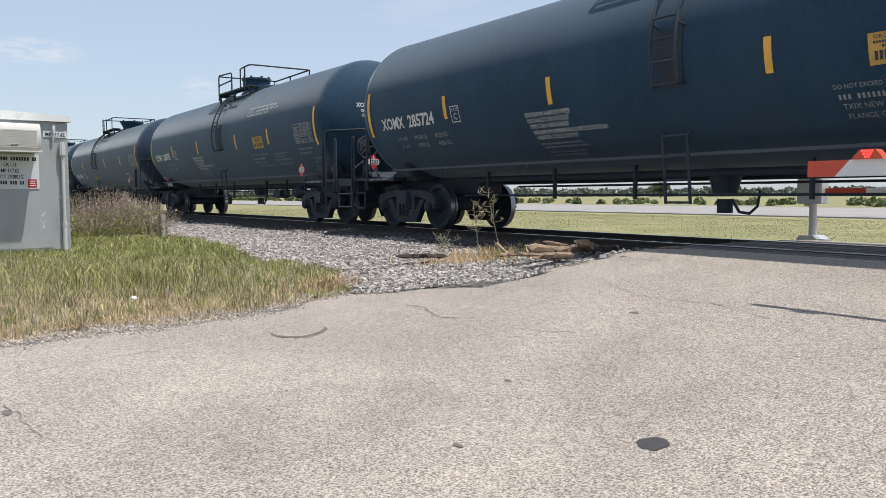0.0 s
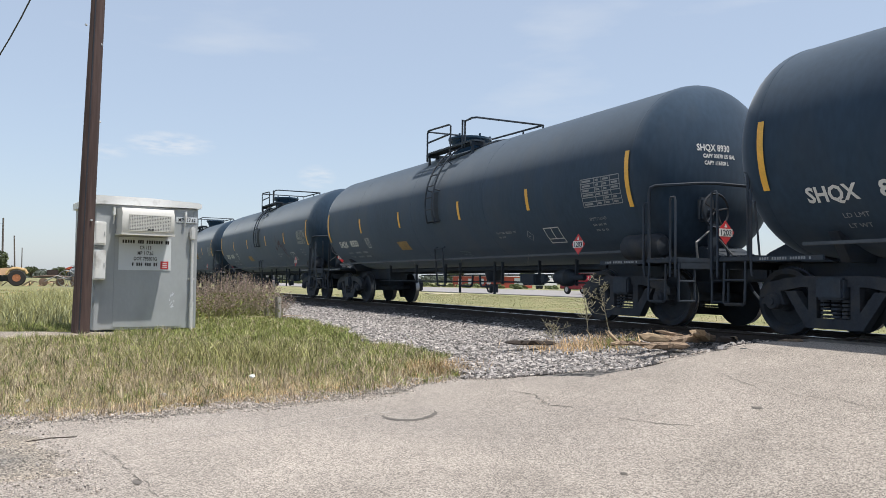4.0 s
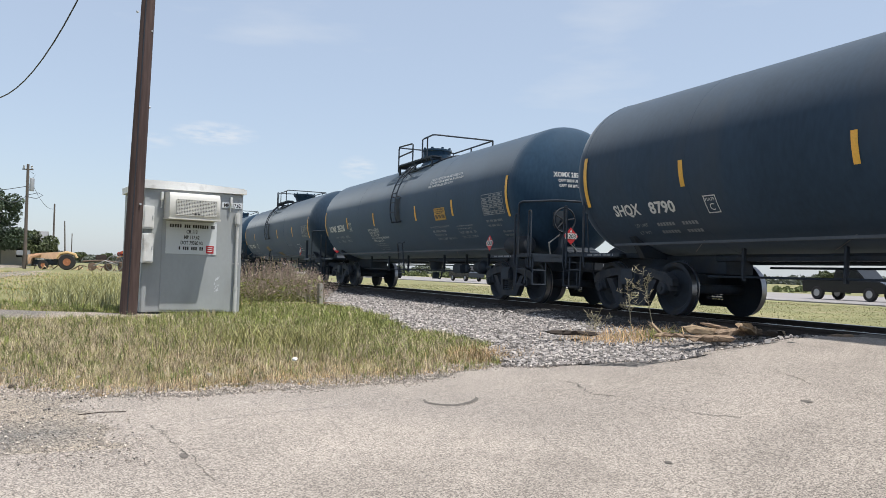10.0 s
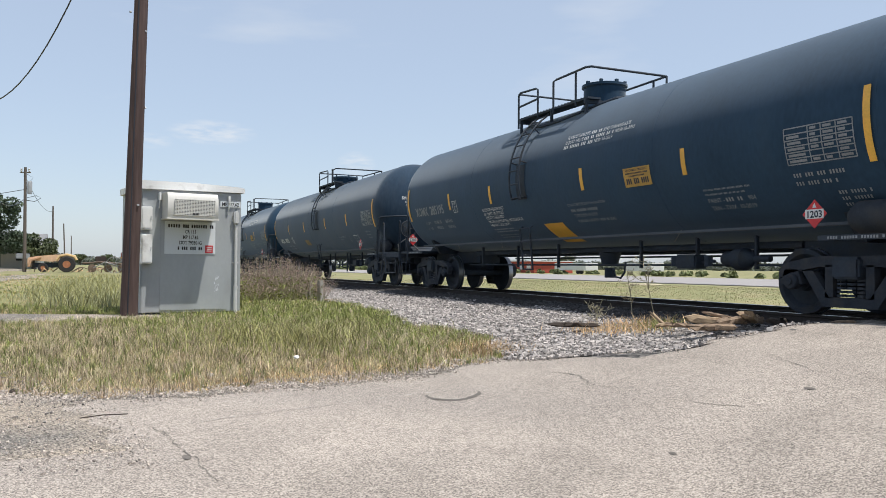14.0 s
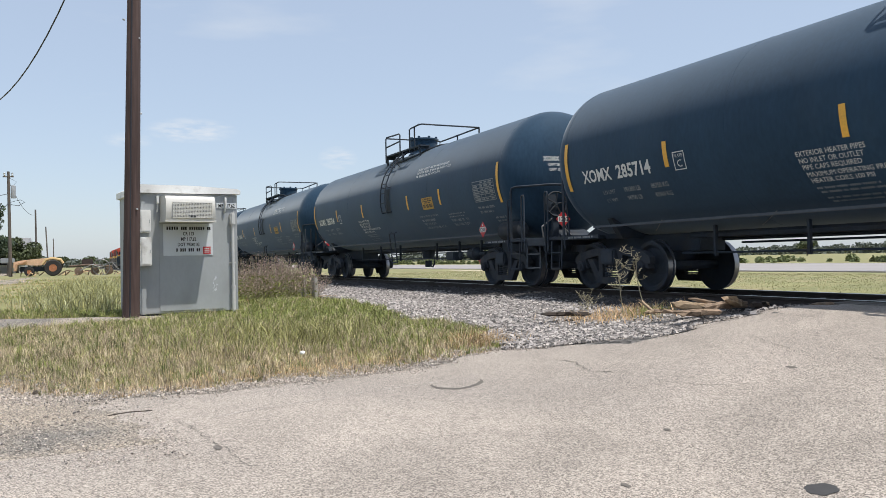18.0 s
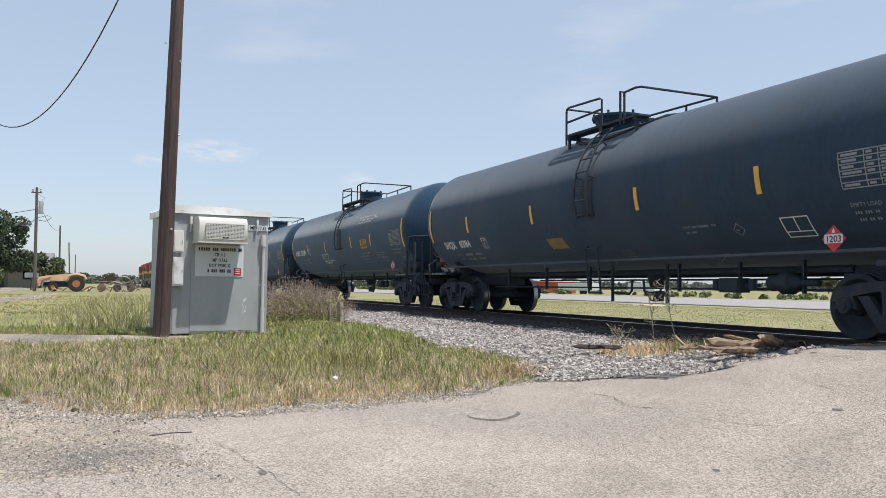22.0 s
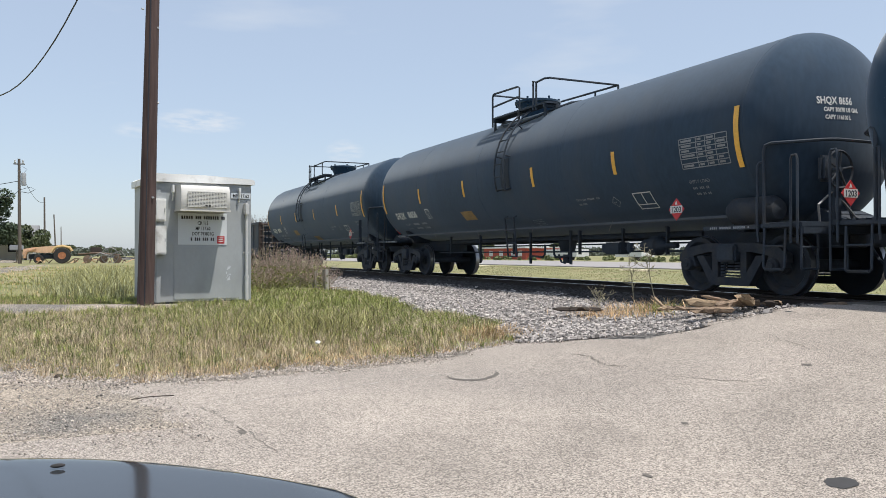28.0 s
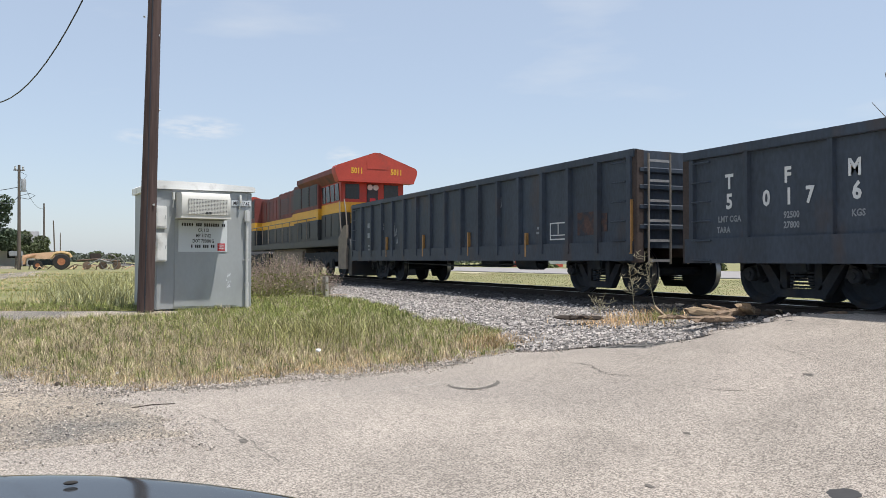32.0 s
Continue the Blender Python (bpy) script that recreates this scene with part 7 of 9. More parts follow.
# loose tufts that break up the mown cover
tufts("grass_tufts", sample(5200, *box_, zone(0.05, 1, lambda d, y: 0.10 + 0.20 * (d - 1.4) + 0.25 * (y - 2.4))), 14, 0.125, 0.007, M_GRASS_GREEN, "lush green tufts on the verge")
tufts("grass_tufts", sample(5200, *box_, zone(0.05, 0.8, lambda d, y: 0.8 - 0.1 * abs(d - 1.5))), 12, 0.12, 0.0055, M_GRASS_BROWN, "withered grey-brown tufts on the verge")
tufts("grass_tufts", sample(3600, *box_, zone(0.05, 0.7, lambda d, y: 0.5 - 0.05 * d)), 10, 0.14, 0.0045, M_GRASS_PALE, "bleached pale seed stalks on the verge", 0.6)
tufts("grass_tufts", sample(3200, *box_, zone(0.05, 0.8, lambda d, y: 0.15 + 0.25 * d)), 12, 0.13, 0.006, M_GRASS_DARK, "dark green weed tufts on the verge")
tufts("grass_tufts", sample(4200, *box_, zone(0.0, 1, lambda d, y: 1.3 - 1.1 * d)), 10, 0.065, 0.006, M_GRASS_FRINGE, "scorched straw tufts along the road edge", 1.3)
# taller tangled clump in front of the house
cl = np.stack([-10.9 + 0.55 * rng.standard_normal(1500), 2.75 + 0.65 * rng.standard_normal(1500)], 1)
blades("tall_grass", cl, 0.26, 0.009, M_GRASS_OLIVE, "taller tangled grass clump on the verge", 1.3)
cl = np.stack([-10.8 + 0.9 * rng.standard_normal(900), 2.6 + 1.0 * rng.standard_normal(900)], 1)
cl = cl[clear(cl[:, 0], cl[:, 1])]
blades("tall_grass", cl, 0.20, 0.0045, M_GRASS_BROWN, "pale dry stalks standing out of the grass", 1.6)
cl = np.stack([-9.0 + 0.30 * rng.standard_normal(900), 4.78 + 0.24 * rng.standard_normal(900)], 1)
cl = cl[cl[:, 0] < road_edge(cl[:, 1]) - 0.1]
blades("dry_grass", cl, 0.12, 0.009, M_GRASS_RUSTY, "rusty dry grass fringe at the gravel", 1.0)
# field beyond the house
fok = lambda x, y: (y < bed_edge(x) - 0.1) & ~in_house(x, y) & ~on_path(x, y) & (rng.random(len(x)) < np.clip(1.2 + x / 60, 0.15, 1))
blades("field_grass", sample(42000, -50, -15.2, -14, 7.0, fok), 0.07, 0.013, M_GRASS_OLIVE, "mown olive field grass", 0.9)
tufts("field_tufts", sample(6500, -48, -15.2, -12, 6.0, lambda x, y: fok(x, y) & (patch(x, y, 0.45, 1.1) > -0.35)), 11, 0.075, 0.011, M_GRASS_GREEN, "green tufts in the rough field")
tufts("field_tufts", sample(1500, -48, -15.2, -12, 6.0, lambda x, y: fok(x, y) & (patch(x, y, 0.45, 1.1) > 0.2)), 10, 0.085, 0.010, M_GRASS_DARK, "dark weed tufts in the rough field")
blades("field_grass", sample(16000, -50, -15.2, -14, 7.0, fok), 0.075, 0.014, M_GRASS_DRY, "dry tufts in the field", 0.7)
cl_ = np.array([(-17.6, 0.3), (-18.5, -0.2), (-20, 0.5), (-21.5, -0.5), (-23, 0.4), (-25, -0.4), (-27, 1.0), (-19, 1.6), (-29, 0.2), (-32, 1.5), (-35, 0.6), (-24, 1.8)])
weed_xy = cl_[rng.integers(0, 12, 5200)] + rng.standard_normal((5200, 2)) * (0.9, 0.42)
weed_xy = weed_xy[~in_house(weed_xy[:, 0], weed_xy[:, 1]) & (weed_xy[:, 0] < -15.2)]
blades("tall_weeds", weed_xy[:3000], 0.30, 0.012, M_WEED, "straggling grey-green weeds behind the house", 1.2)
blades("tall_weeds", weed_xy[3000:], 0.38, 0.012, M_GRASS_OLIVE, "pale weed stalks behind the house", 1.2)
blades("far_verge_grass", sample(90000, -60, 6, 12.6, 32, lambda x, y: (x < road_edge(y) - 0.3) & (rng.random(len(x)) < 0.9)), 0.036, 0.026, M_GRASS_FAR, "short grass between track and highway", 1.3)
blades("far_verge_grass", sample(9000, -60, 6, 12.6, 30, lambda x, y: (x < road_edge(y) - 0.3)), 0.05, 0.014, M_GRASS_PALE, "dry tufts between track and highway", 1.3)


def leafy(name, centres, radii, n, leaf, material, squash=0.8):
    """A crown of many small leaf quads in lumpy clusters."""
    pts = []
    share = radii ** 2 / (radii ** 2).sum()
    for c, r, s in zip(centres, radii, share):
        k = max(12, int(n * s))
        d = rng.standard_normal((k, 3))
        d /= np.linalg.norm(d, axis=1, keepdims=True)
        rad = r * (0.55 + 0.5 * rng.random((k, 1)) ** 0.6)
        pts.append(c + d * rad * (1, 1, squash))
    p = np.concatenate(pts)
    n = len(p)
    u = rng.standard_normal((n, 3))
    u /= np.linalg.norm(u, axis=1, keepdims=True)
    w = np.cross(u, rng.standard_normal((n, 3)))
    w /= np.linalg.norm(w, axis=1, keepdims=True)
    s = leaf * (0.6 + 0.8 * rng.random((n, 1)))
    v = np.stack([p - u * s, p + w * s * 0.6, p + u * s, p - w * s * 0.6], 1).reshape(-1, 3)
    k = 4 * np.arange(n)
    return from_arrays(name, v.tolist(), np.stack([k, k + 1, k + 2, k + 3], 1).tolist(), material)


def build_tree(name, x, y, top, spread_, material, label, n=9000, leaf=0.16, trunk=0.35, bare=0.22, seed=1):
    r = random.Random(seed)
    z0 = h(x, y)
    tree = thing(name, label, "tree", group="trees by the farm house")
    bm = bmesh.new()
    fork = Vector((x, y, z0 + top * bare))
    pipe(bm, [(x, y, z0 - 0.2), (x + 0.05, y, z0 + top * bare * 0.5), fork], trunk, 10)
    cents, rads = [], []
    for k in range(11):
        a = 2 * math.pi * k / 11 + r.uniform(-0.2, 0.2)
        q = r.uniform(0.45, 0.9) * spread_
        e = Vector((x + q * math.cos(a), y + q * math.sin(a), z0 + top * r.uniform(0.40, 0.82)))
        mid = fork.lerp(e, 0.5) + Vector((0, 0, 0.4))
        for p0, p1, ra, rb in ((fork, mid, trunk * 0.55, trunk * 0.35), (mid, e, trunk * 0.35, trunk * 0.12)):
            rod(bm, p0, p1, ra, 7, rb)
        cents.append(e)
        rads.append(spread_ * r.uniform(0.22, 0.40))
        for _ in range(2):
            cents.append(e + Vector((r.uniform(-1, 1), r.uniform(-1, 1), r.uniform(-0.5, 0.9))) * spread_ * 0.28)
            rads.append(spread_ * r.uniform(0.12, 0.22))
    cents.append(Vector((x, y, z0 + top * 0.86)))
    rads.append(spread_ * 0.3)
    part("trunk", bm, M_BARK, tree)
    cr = new("crown", leafy("crown", np.array(cents), np.array(rads), n, leaf, material))
    cr.parent = tree
    return tree


build_tree("oak_tree", -85, -11.7, 7.4, 5.4, M_LEAF, "broad dark live oak beside the farm drive", 26000, 0.13, 0.4, 0.24, 3)
build_tree("oak_tree", -82, -17.5, 10.5, 6.5, M_LEAF, "tall dark live oak shading the farm house", 14000, 0.18, 0.45, 0.22, 5)
build_tree("small_tree", -92, -5.2, 3.7, 2.2, M_LEAF2, "dusty grey-green shade tree behind the pole", 6000, 0.13, 0.16, 0.25, 8)
build_tree("oak_tree", -89, -8.4, 5.2, 3.0, M_LEAF, "spreading dark live oak at the field edge", 12000, 0.12, 0.22, 0.30, 12)
for x, y, r_, hh in ((-74, -8.4, 1.5, 1.9), (-72.5, -10.6, 1.3, 1.5), (-70.5, -9.4, 0.8, 0.8)):
    z0 = h(x, y)
    hedge = thing("hedge_shrub", "rounded clipped green hedge shrub by the drive", "shrub", group="hedge shrubs")
    bm = bmesh.new()
    pipe(bm, [(x, y, z0 - 0.1), (x, y, z0 + hh * 0.6)], 0.06, 6)
    part("stem", bm, M_BARK, hedge)
    cs = np.array([[x + 0.5 * r_ * math.cos(k), y + 0.5 * r_ * math.sin(k), z0 + hh * (0.42 + 0.1 * (k % 3))] for k in range(7)])
    ob = new("crown", leafy("crown", cs, np.full(7, r_ * 0.62), 4200, 0.10, M_LEAF2))
    ob.parent = hedge

# low scrub beyond the highway and woods on the horizon
cs, rs_ = [], []
for k in range(420):
    x = rng.uniform(-330, 90)
    y = rng.uniform(64, 76)
    r_ = rng.uniform(0.25, 0.6) * (1.0 if x > -160 else 1.5)
    cs.append((x, y, -0.4 + 0.55 * r_))
    rs_.append(r_)
tagged(new("roadside_scrub", leafy("roadside_scrub", np.array(cs), np.array(rs_), 36000, 0.22, M_SCRUB, 0.75)), "low green scrub along the far side of the highway", "scrub", kind="stuff")
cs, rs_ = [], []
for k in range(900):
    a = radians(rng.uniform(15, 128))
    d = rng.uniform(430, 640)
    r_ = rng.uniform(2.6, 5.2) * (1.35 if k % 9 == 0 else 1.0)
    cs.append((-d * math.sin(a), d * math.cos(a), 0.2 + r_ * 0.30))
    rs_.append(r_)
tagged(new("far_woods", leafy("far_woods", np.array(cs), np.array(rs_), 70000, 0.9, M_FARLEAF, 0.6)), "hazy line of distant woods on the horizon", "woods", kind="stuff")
for k, (a, d, top) in enumerate(((88.9, 300, 4.2), (90.6, 380, 5.0), (87.8, 420, 4.8), (62, 300, 5.5), (57, 330, 6), (40, 260, 5))):
    x, y = -d * math.sin(radians(a)), d * math.cos(radians(a))
    build_tree("field_tree", x, y, top, top * 0.55, M_LEAF2, "lone hazy tree on the far field edge", 1500, 0.3, 0.2, 0.2, 20 + k)

# weed bush beside the house
bush = thing("weed_bush", "bushy dry weed with pinkish seed heads and green base", "bush")
bz0 = h(-18.9, 4.3)
vs, fs, sv, sf, lv, lf = [], [], [], [], [], []
rb = random.Random(17)
for k in range(520):
    a, q = rb.uniform(0, 6.28), rb.random() ** 0.5
    x, y = -18.9 + 1.05 * q * math.cos(a), 4.25 + 1.20 * q * math.sin(a)
    hgt = (1.08 - 0.42 * q * q + 0.12 * math.sin(3 * a + 1) * q) * rb.uniform(0.62, 1.08)
    dx, dy = rb.uniform(-0.22, 0.22) + 0.18 * q * math.cos(a), rb.uniform(-0.22, 0.22) + 0.18 * q * math.sin(a)
    i = len(vs)
    w = 0.004
    vs += [(x - w, y, bz0), (x + w, y, bz0), (x + dx + w, y + dy, bz0 + hgt), (x + dx - w, y + dy, bz0 + hgt), (x, y - w, bz0), (x, y + w, bz0), (x + dx, y + dy + w, bz0 + hgt), (x + dx, y + dy - w, bz0 + hgt)]
    fs += [(i, i + 1, i + 2, i + 3), (i + 4, i + 5, i + 6, i + 7)]
    for q2 in range(34):
        s = rb.uniform(0.42, 1.02)
        c = (x + dx * s + rb.uniform(-0.09, 0.09), y + dy * s + rb.uniform(-0.09, 0.09), bz0 + hgt * s + rb.uniform(-0.03, 0.05))
        g = rb.uniform(0.006, 0.013)
        u = Vector((rb.gauss(0, 1), rb.gauss(0, 1), rb.gauss(0, 1))).normalized() * g
        t_ = u.orthogonal().normalized() * g
        i = len(sv)
        sv += [tuple(Vector(c) - u), tuple(Vector(c) + t_), tuple(Vector(c) + u), tuple(Vector(c) - t_)]
        sf.append((i, i + 1, i + 2, i + 3))
for k in range(2600):
    a, q = rb.uniform(0, 6.28), rb.random() ** 0.5
    c = Vector((-18.75 + 1.2 * q * math.cos(a), 4.1 + 1.35 * q * math.sin(a), bz0 + 0.62 * rb.random() ** 1.5))
    u = Vector((rb.gauss(0, 1), rb.gauss(0, 1), rb.gauss(0, 0.6))).normalized() * 0.035
    t_ = u.orthogonal().normalized() * 0.016
    i = len(lv)
    lv += [tuple(c - u), tuple(c + t_), tuple(c + u), tuple(c - t_)]
    lf.append((i, i + 1, i + 2, i + 3))
for nm, a, b, m_ in (("stem", vs, fs, M_STEM), ("seed_head", sv, sf, M_SEED), ("leaf", lv, lf, M_GRASS_GREEN)):
    ob = new(nm, from_arrays(nm, a, b, m_))
    ob.parent = bush
    ob["kind"] = "stuff"


def dead_weed(x, y, hgt, seed):
    r = random.Random(seed)
    z0 = h(x, y)
    w = thing("dead_weed", "tall dead branching weed stalk in the ballast", "weed", group="dead weeds by the track")
    bm = bmesh.new()
    pts = [Vector((x, y, z0 - 0.03))]
    d = Vector((r.uniform(-0.2, 0.2), r.uniform(-0.15, 0.15), 1))
    for k in range(5):
        d = (d + Vector((r.uniform(-0.1, 0.1), r.uniform(-0.1, 0.1), 0))).normalized()
        pts.append(pts[-1] + d * hgt / 5)
    pipe(bm, pts, 0.0065, 5)
    part("stalk", bm, M_STEM, w)
    bm = bmesh.new()
    for k in range(16):
        b = pts[3].lerp(pts[5], k / 10)
        e = Vector((r.uniform(-1, 1), r.uniform(-1, 1), r.uniform(0.1, 0.7))).normalized() * r.uniform(0.10, 0.26)
        pipe(bm, [b, b + e * 0.6 - Vector((0, 0, 0.02)), b + e], 0.0042, 4)
        for q in range(3):
            t_ = Vector((r.uniform(-1, 1), r.uniform(-1, 1), r.uniform(0, 1))).normalized() * 0.07
            pipe(bm, [b + e * (0.6 + 0.13 * q), b + e * (0.6 + 0.13 * q) + t_], 0.0036, 4)
    stuffed(part("twig", bm, M_STEM, w))
    return w


dead_weed(-9.35, 7.85, 0.86, 4)
dead_weed(-9.55, 7.55, 0.70, 9)
dead_weed(-10.1, 7.3, 0.30, 14)
blades("weed_tuft", np.stack([-9.5 + 0.35 * rng.standard_normal(900), 7.45 + 0.45 * rng.standard_normal(900)], 1), 0.16, 0.010, M_GRASS_DRY, "dry weed tufts in the ballast near the crossing", 1.0)
blades("weed_tuft", np.stack([-9.2 + 0.18 * rng.standard_normal(260), 7.75 + 0.18 * rng.standard_normal(260)], 1), 0.16, 0.012, M_GRASS_GREEN, "small green weed at the foot of dead stalks", 0.9)

# ---- sleepers and crossing planks ----
bm = bmesh.new()
box(bm, -0.115, 0.115, -1.3, 1.3, -0.18, 0.0, 0.012)
tie_mesh = finish(bm, "sleeper", M_TIE)
bedding = ballast_bed
for k in range(130):
    x = -7.9 - 0.52 * k
    t_ = new("sleeper", tie_mesh)
    t_.matrix_world = pose(x, TRACK_Y + 0.02 * math.sin(7 * k), -0.163, 0, 0, 1.2 * math.sin(3.1 * k))
    t_.parent = bedding
bm = bmesh.new()
for k in range(380):
    x = -75.6 - 0.52 * k
    box(bm, x - 0.115, x + 0.115, TRACK_Y - 1.3, TRACK_Y + 1.3, -0.33, -0.163)
far_ties = tagged(new("sleepers", finish(bm, "sleepers", M_TIE)), "row of dark wooden sleepers far along the track", "sleepers", kind="stuff")
# planks between and beside the rails at the crossing
bm = bmesh.new()
box(bm, -2.45, 2.45, -0.105, 0.105, -0.10, 0.0, 0.01)
plank_mesh = finish(bm, "crossing_plank", M_PLANK)
for q in range(2):
    for y in (-1.22, -0.98, -0.52, -0.29, -0.06, 0.17, 0.40, 0.98, 1.22):
        t_ = new("crossing_plank", plank_mesh)
        t_.matrix_world = pose(-4.6 + 4.95 * q, TRACK_Y + y + 0.05 * (abs(y) < 0.9), -0.004 - 0.004 * ((q + int(9 * y)) % 3))
        t_.parent = road

# ---- small things on the ground ----
M_TIMBER = mat("split_grey_brown_timber", (0.10, 0.068, 0.05), 0.9, vary=0.6, scale=4, fine=24, tint=(0.28, 0.20, 0.135), stretch=(0.6, 4, 4), bump=0.9)
M_TIMBERLIGHT = mat("freshly_split_timber", (0.36, 0.265, 0.17), 0.9, vary=0.4, scale=4, fine=24, stretch=(0.6, 4, 4), bump=0.9, stain=(0.16, 0.10, 0.06), stain_at=(0.5, 0.7), stain_scale=5)
M_TAR = mat("black_tar", (0.045, 0.043, 0.042), 0.7, vary=0.2, scale=12, fine=60)
M_CRACK = mat("shadowed_crack_dirt", (0.13, 0.115, 0.10), 0.95, vary=0.3, scale=12, fine=60)


def timber(name, x, y, z, length, w, t, yaw, tilt, material, seed, label):
    """A broken length of timber with ragged, splintered ends."""
    r = random.Random(seed)
    bm = bmesh.new()
    n, rings = 7, []
    for i in range(n + 1):
        u = -length / 2 + length * i / n
        s = 1.0 if 0 < i < n else r.uniform(0.35, 0.7)
        ring = []
        jag = r.uniform(-0.06, 0.06)
        for k in range(8):
            a = 2 * math.pi * (k + 0.5) / 8
            q = 0.5 * (abs(math.cos(a)) ** 0.5 * math.copysign(1, math.cos(a))), 0.5 * (abs(math.sin(a)) ** 0.5 * math.copysign(1, math.sin(a)))
            ring.append(bm.verts.new((u + r.uniform(-0.06, 0.06), q[0] * w * s * r.uniform(0.75, 1.15) + 0.3 * jag * w / 0.1, q[1] * t * s * r.uniform(0.65, 1.2))))
        rings.append(ring)
    for a, b in zip(rings, rings[1:]):
        for k in range(8):
            bm.faces.new((a[k], a[(k + 1) % 8], b[(k + 1) % 8], b[k]))
    bm.faces.new(rings[0][::-1])
    bm.faces.new(rings[-1])
    return solid(name, bm, material, label, "timber", pose(x, y, z, r.uniform(-12, 12), tilt, yaw), "broken timbers by the crossing", smooth=25)


for k, (x, y, z, le, w, t_, yaw, tilt, m_, lab) in enumerate((
        (-7.98, 7.55, -0.13, 0.62, 0.13, 0.08, 84, 2, M_TIMBER, "splintered grey-brown timber at the road edge"),
        (-7.88, 7.62, -0.12, 0.40, 0.10, 0.07, 75, 0, M_TIMBER, "split brown timber at the road edge"),
        (-8.25, 7.72, -0.06, 0.55, 0.13, 0.11, 78, 5, M_TIMBERLIGHT, "weathered timber chunk lying on another"),
        (-8.05, 7.95, -0.06, 0.42, 0.12, 0.08, 88, -6, M_TIMBER, "dark rotten timber splinter in the heap"),
        (-7.95, 8.18, 0.00, 0.42, 0.17, 0.11, 112, 16, M_TIMBERLIGHT, "pale freshly split timber block"),
        (-8.1, 8.32, -0.06, 0.45, 0.16, 0.11, 95, -4, M_TIMBER, "short rotten timber piece"),
        (-8.22, 7.88, 0.01, 0.30, 0.07, 0.05, 60, 10, M_TIMBER, "small splintered timber scrap"),
        (-8.35, 7.34, -0.12, 0.36, 0.08, 0.06, 60, 3, M_TIMBER, "small splintered timber scrap"),
        (-8.45, 7.20, -0.12, 0.28, 0.06, 0.05, 100, -3, M_TIMBERLIGHT, "small pale wood splinter"),
        (-7.75, 8.52, -0.05, 0.22, 0.10, 0.06, 100, 0, M_TIMBERLIGHT, "small pale wood splinter"),
        (-7.7, 8.38, -0.05, 0.18, 0.12, 0.09, 60, 8, M_TIE, "small dark timber lump"),
        (-8.75, 7.38, -0.09, 0.30, 0.045, 0.045, 20, 38, M_TIMBERLIGHT, "grey stick leaning on the gravel"))):
    timber("broken_timber", x, y, z, le, w, t_, yaw, tilt, m_, k + 1, lab)
timber("broken_timber", -9.75, 6.65, -0.20, 0.75, 0.17, 0.07, 88, 2, M_TIE, 8, "dark rotten sleeper piece half sunk in ballast")
timber("broken_timber", -6.95, 8.7, -0.02, 0.35, 0.09, 0.05, 88, 0, M_TIMBER, 9, "flat wood scrap at the plank edge")
for k, (x, y) in enumerate(((-18.55, 5.05), (-18.20, 5.22))):
    bm = bmesh.new()
    box(bm, -0.065, 0.065, -0.05, 0.05, -0.2, 0.50 + 0.03 * k, 0.012)
    solid("marker_post", bm, M_CONCRETE, "short grey concrete marker post at the ballast edge", "post", pose(x, y, h(x, y), 2, 2 - 3 * k, 20), "marker posts")
bm = bmesh.new()
pipe(bm, [(-17.6, 4.25, h(-17.6, 4.25) + 0.05), (-18.2, 5.0, h(-18.2, 5.0) + 0.06), (-18.9, 5.6, h(-18.9, 5.6) + 0.06), (-19.6, 6.2, h(-19.6, 6.2) + 0.05)], 0.022, 5)
solid("fallen_branch", bm, M_TIMBER, "thin bare branch lying on the gravel", "branch")
bm = bmesh.new()
pipe(bm, [(-6.9, 0.23, h(-6.9, 0.23) + 0.05), (-6.95, 0.4, h(-6.95, 0.4) + 0.055), (-6.98, 0.58, h(-6.98, 0.58) + 0.045)], 0.0045, 5)
solid("thin_stick", bm, M_TIE, "thin brown stick on the gravel apron", "stick")
# dark asphalt crumbs worn loose at the broken road edge
M_CRUMB = mat("dark_asphalt_crumbs", (0.235, 0.218, 0.195), 0.95, vary=0.3, scale=8, fine=40, rnd=-0.4)
own = np.random.default_rng(77)
crumb = np.concatenate([np.array(c) + own.standard_normal((n_, 2)) * sd for c, sd, n_ in (((-5.15, 0.12), (0.45, 0.15), 900), ((-4.9, -0.12), (0.38, 0.20), 500), ((-5.75, 0.18), (0.10, 0.16), 200))])
scatter_stones("asphalt_crumbs", crumb, 0.010, M_CRUMB, "dark crumbs of worn asphalt at the road edge", 0.1, 0.012)
# bare sandy patches worn into the far verge
M_SAND = mat("bare_sandy_soil", (0.42, 0.36, 0.25), 0.95, vary=0.25, scale=2, fine=25, bump=0.4)
for x, y, a, b in ((-38.3, 30.6, 1.7, 1.1), (-59.5, 30.2, 2.6, 1.3)):
    rp_ = random.Random(int(-x))
    bm = bmesh.new()
    hub_ = bm.verts.new((0, 0, 0.07))
    rings_ = []
    for f_, z_ in ((0.5, 0.055), (0.85, 0.02), (1.0, -0.03)):
        rings_.append([bm.verts.new((a * f_ * math.cos(k * 0.314) * rp_.uniform(0.8, 1.15), b * f_ * math.sin(k * 0.314) * rp_.uniform(0.75, 1.2), z_)) for k in range(20)])
    for k in range(20):
        bm.faces.new((hub_, rings_[0][k], rings_[0][(k + 1) % 20]))
        for r0, r1 in zip(rings_, rings_[1:]):
            bm.faces.new((r0[k], r1[k], r1[(k + 1) % 20], r0[(k + 1) % 20]))
    solid("sand_mound", bm, M_SAND, "low bare sandy mound in the far verge", "sand", pose(x, y, h(x, y)), "sandy mounds")
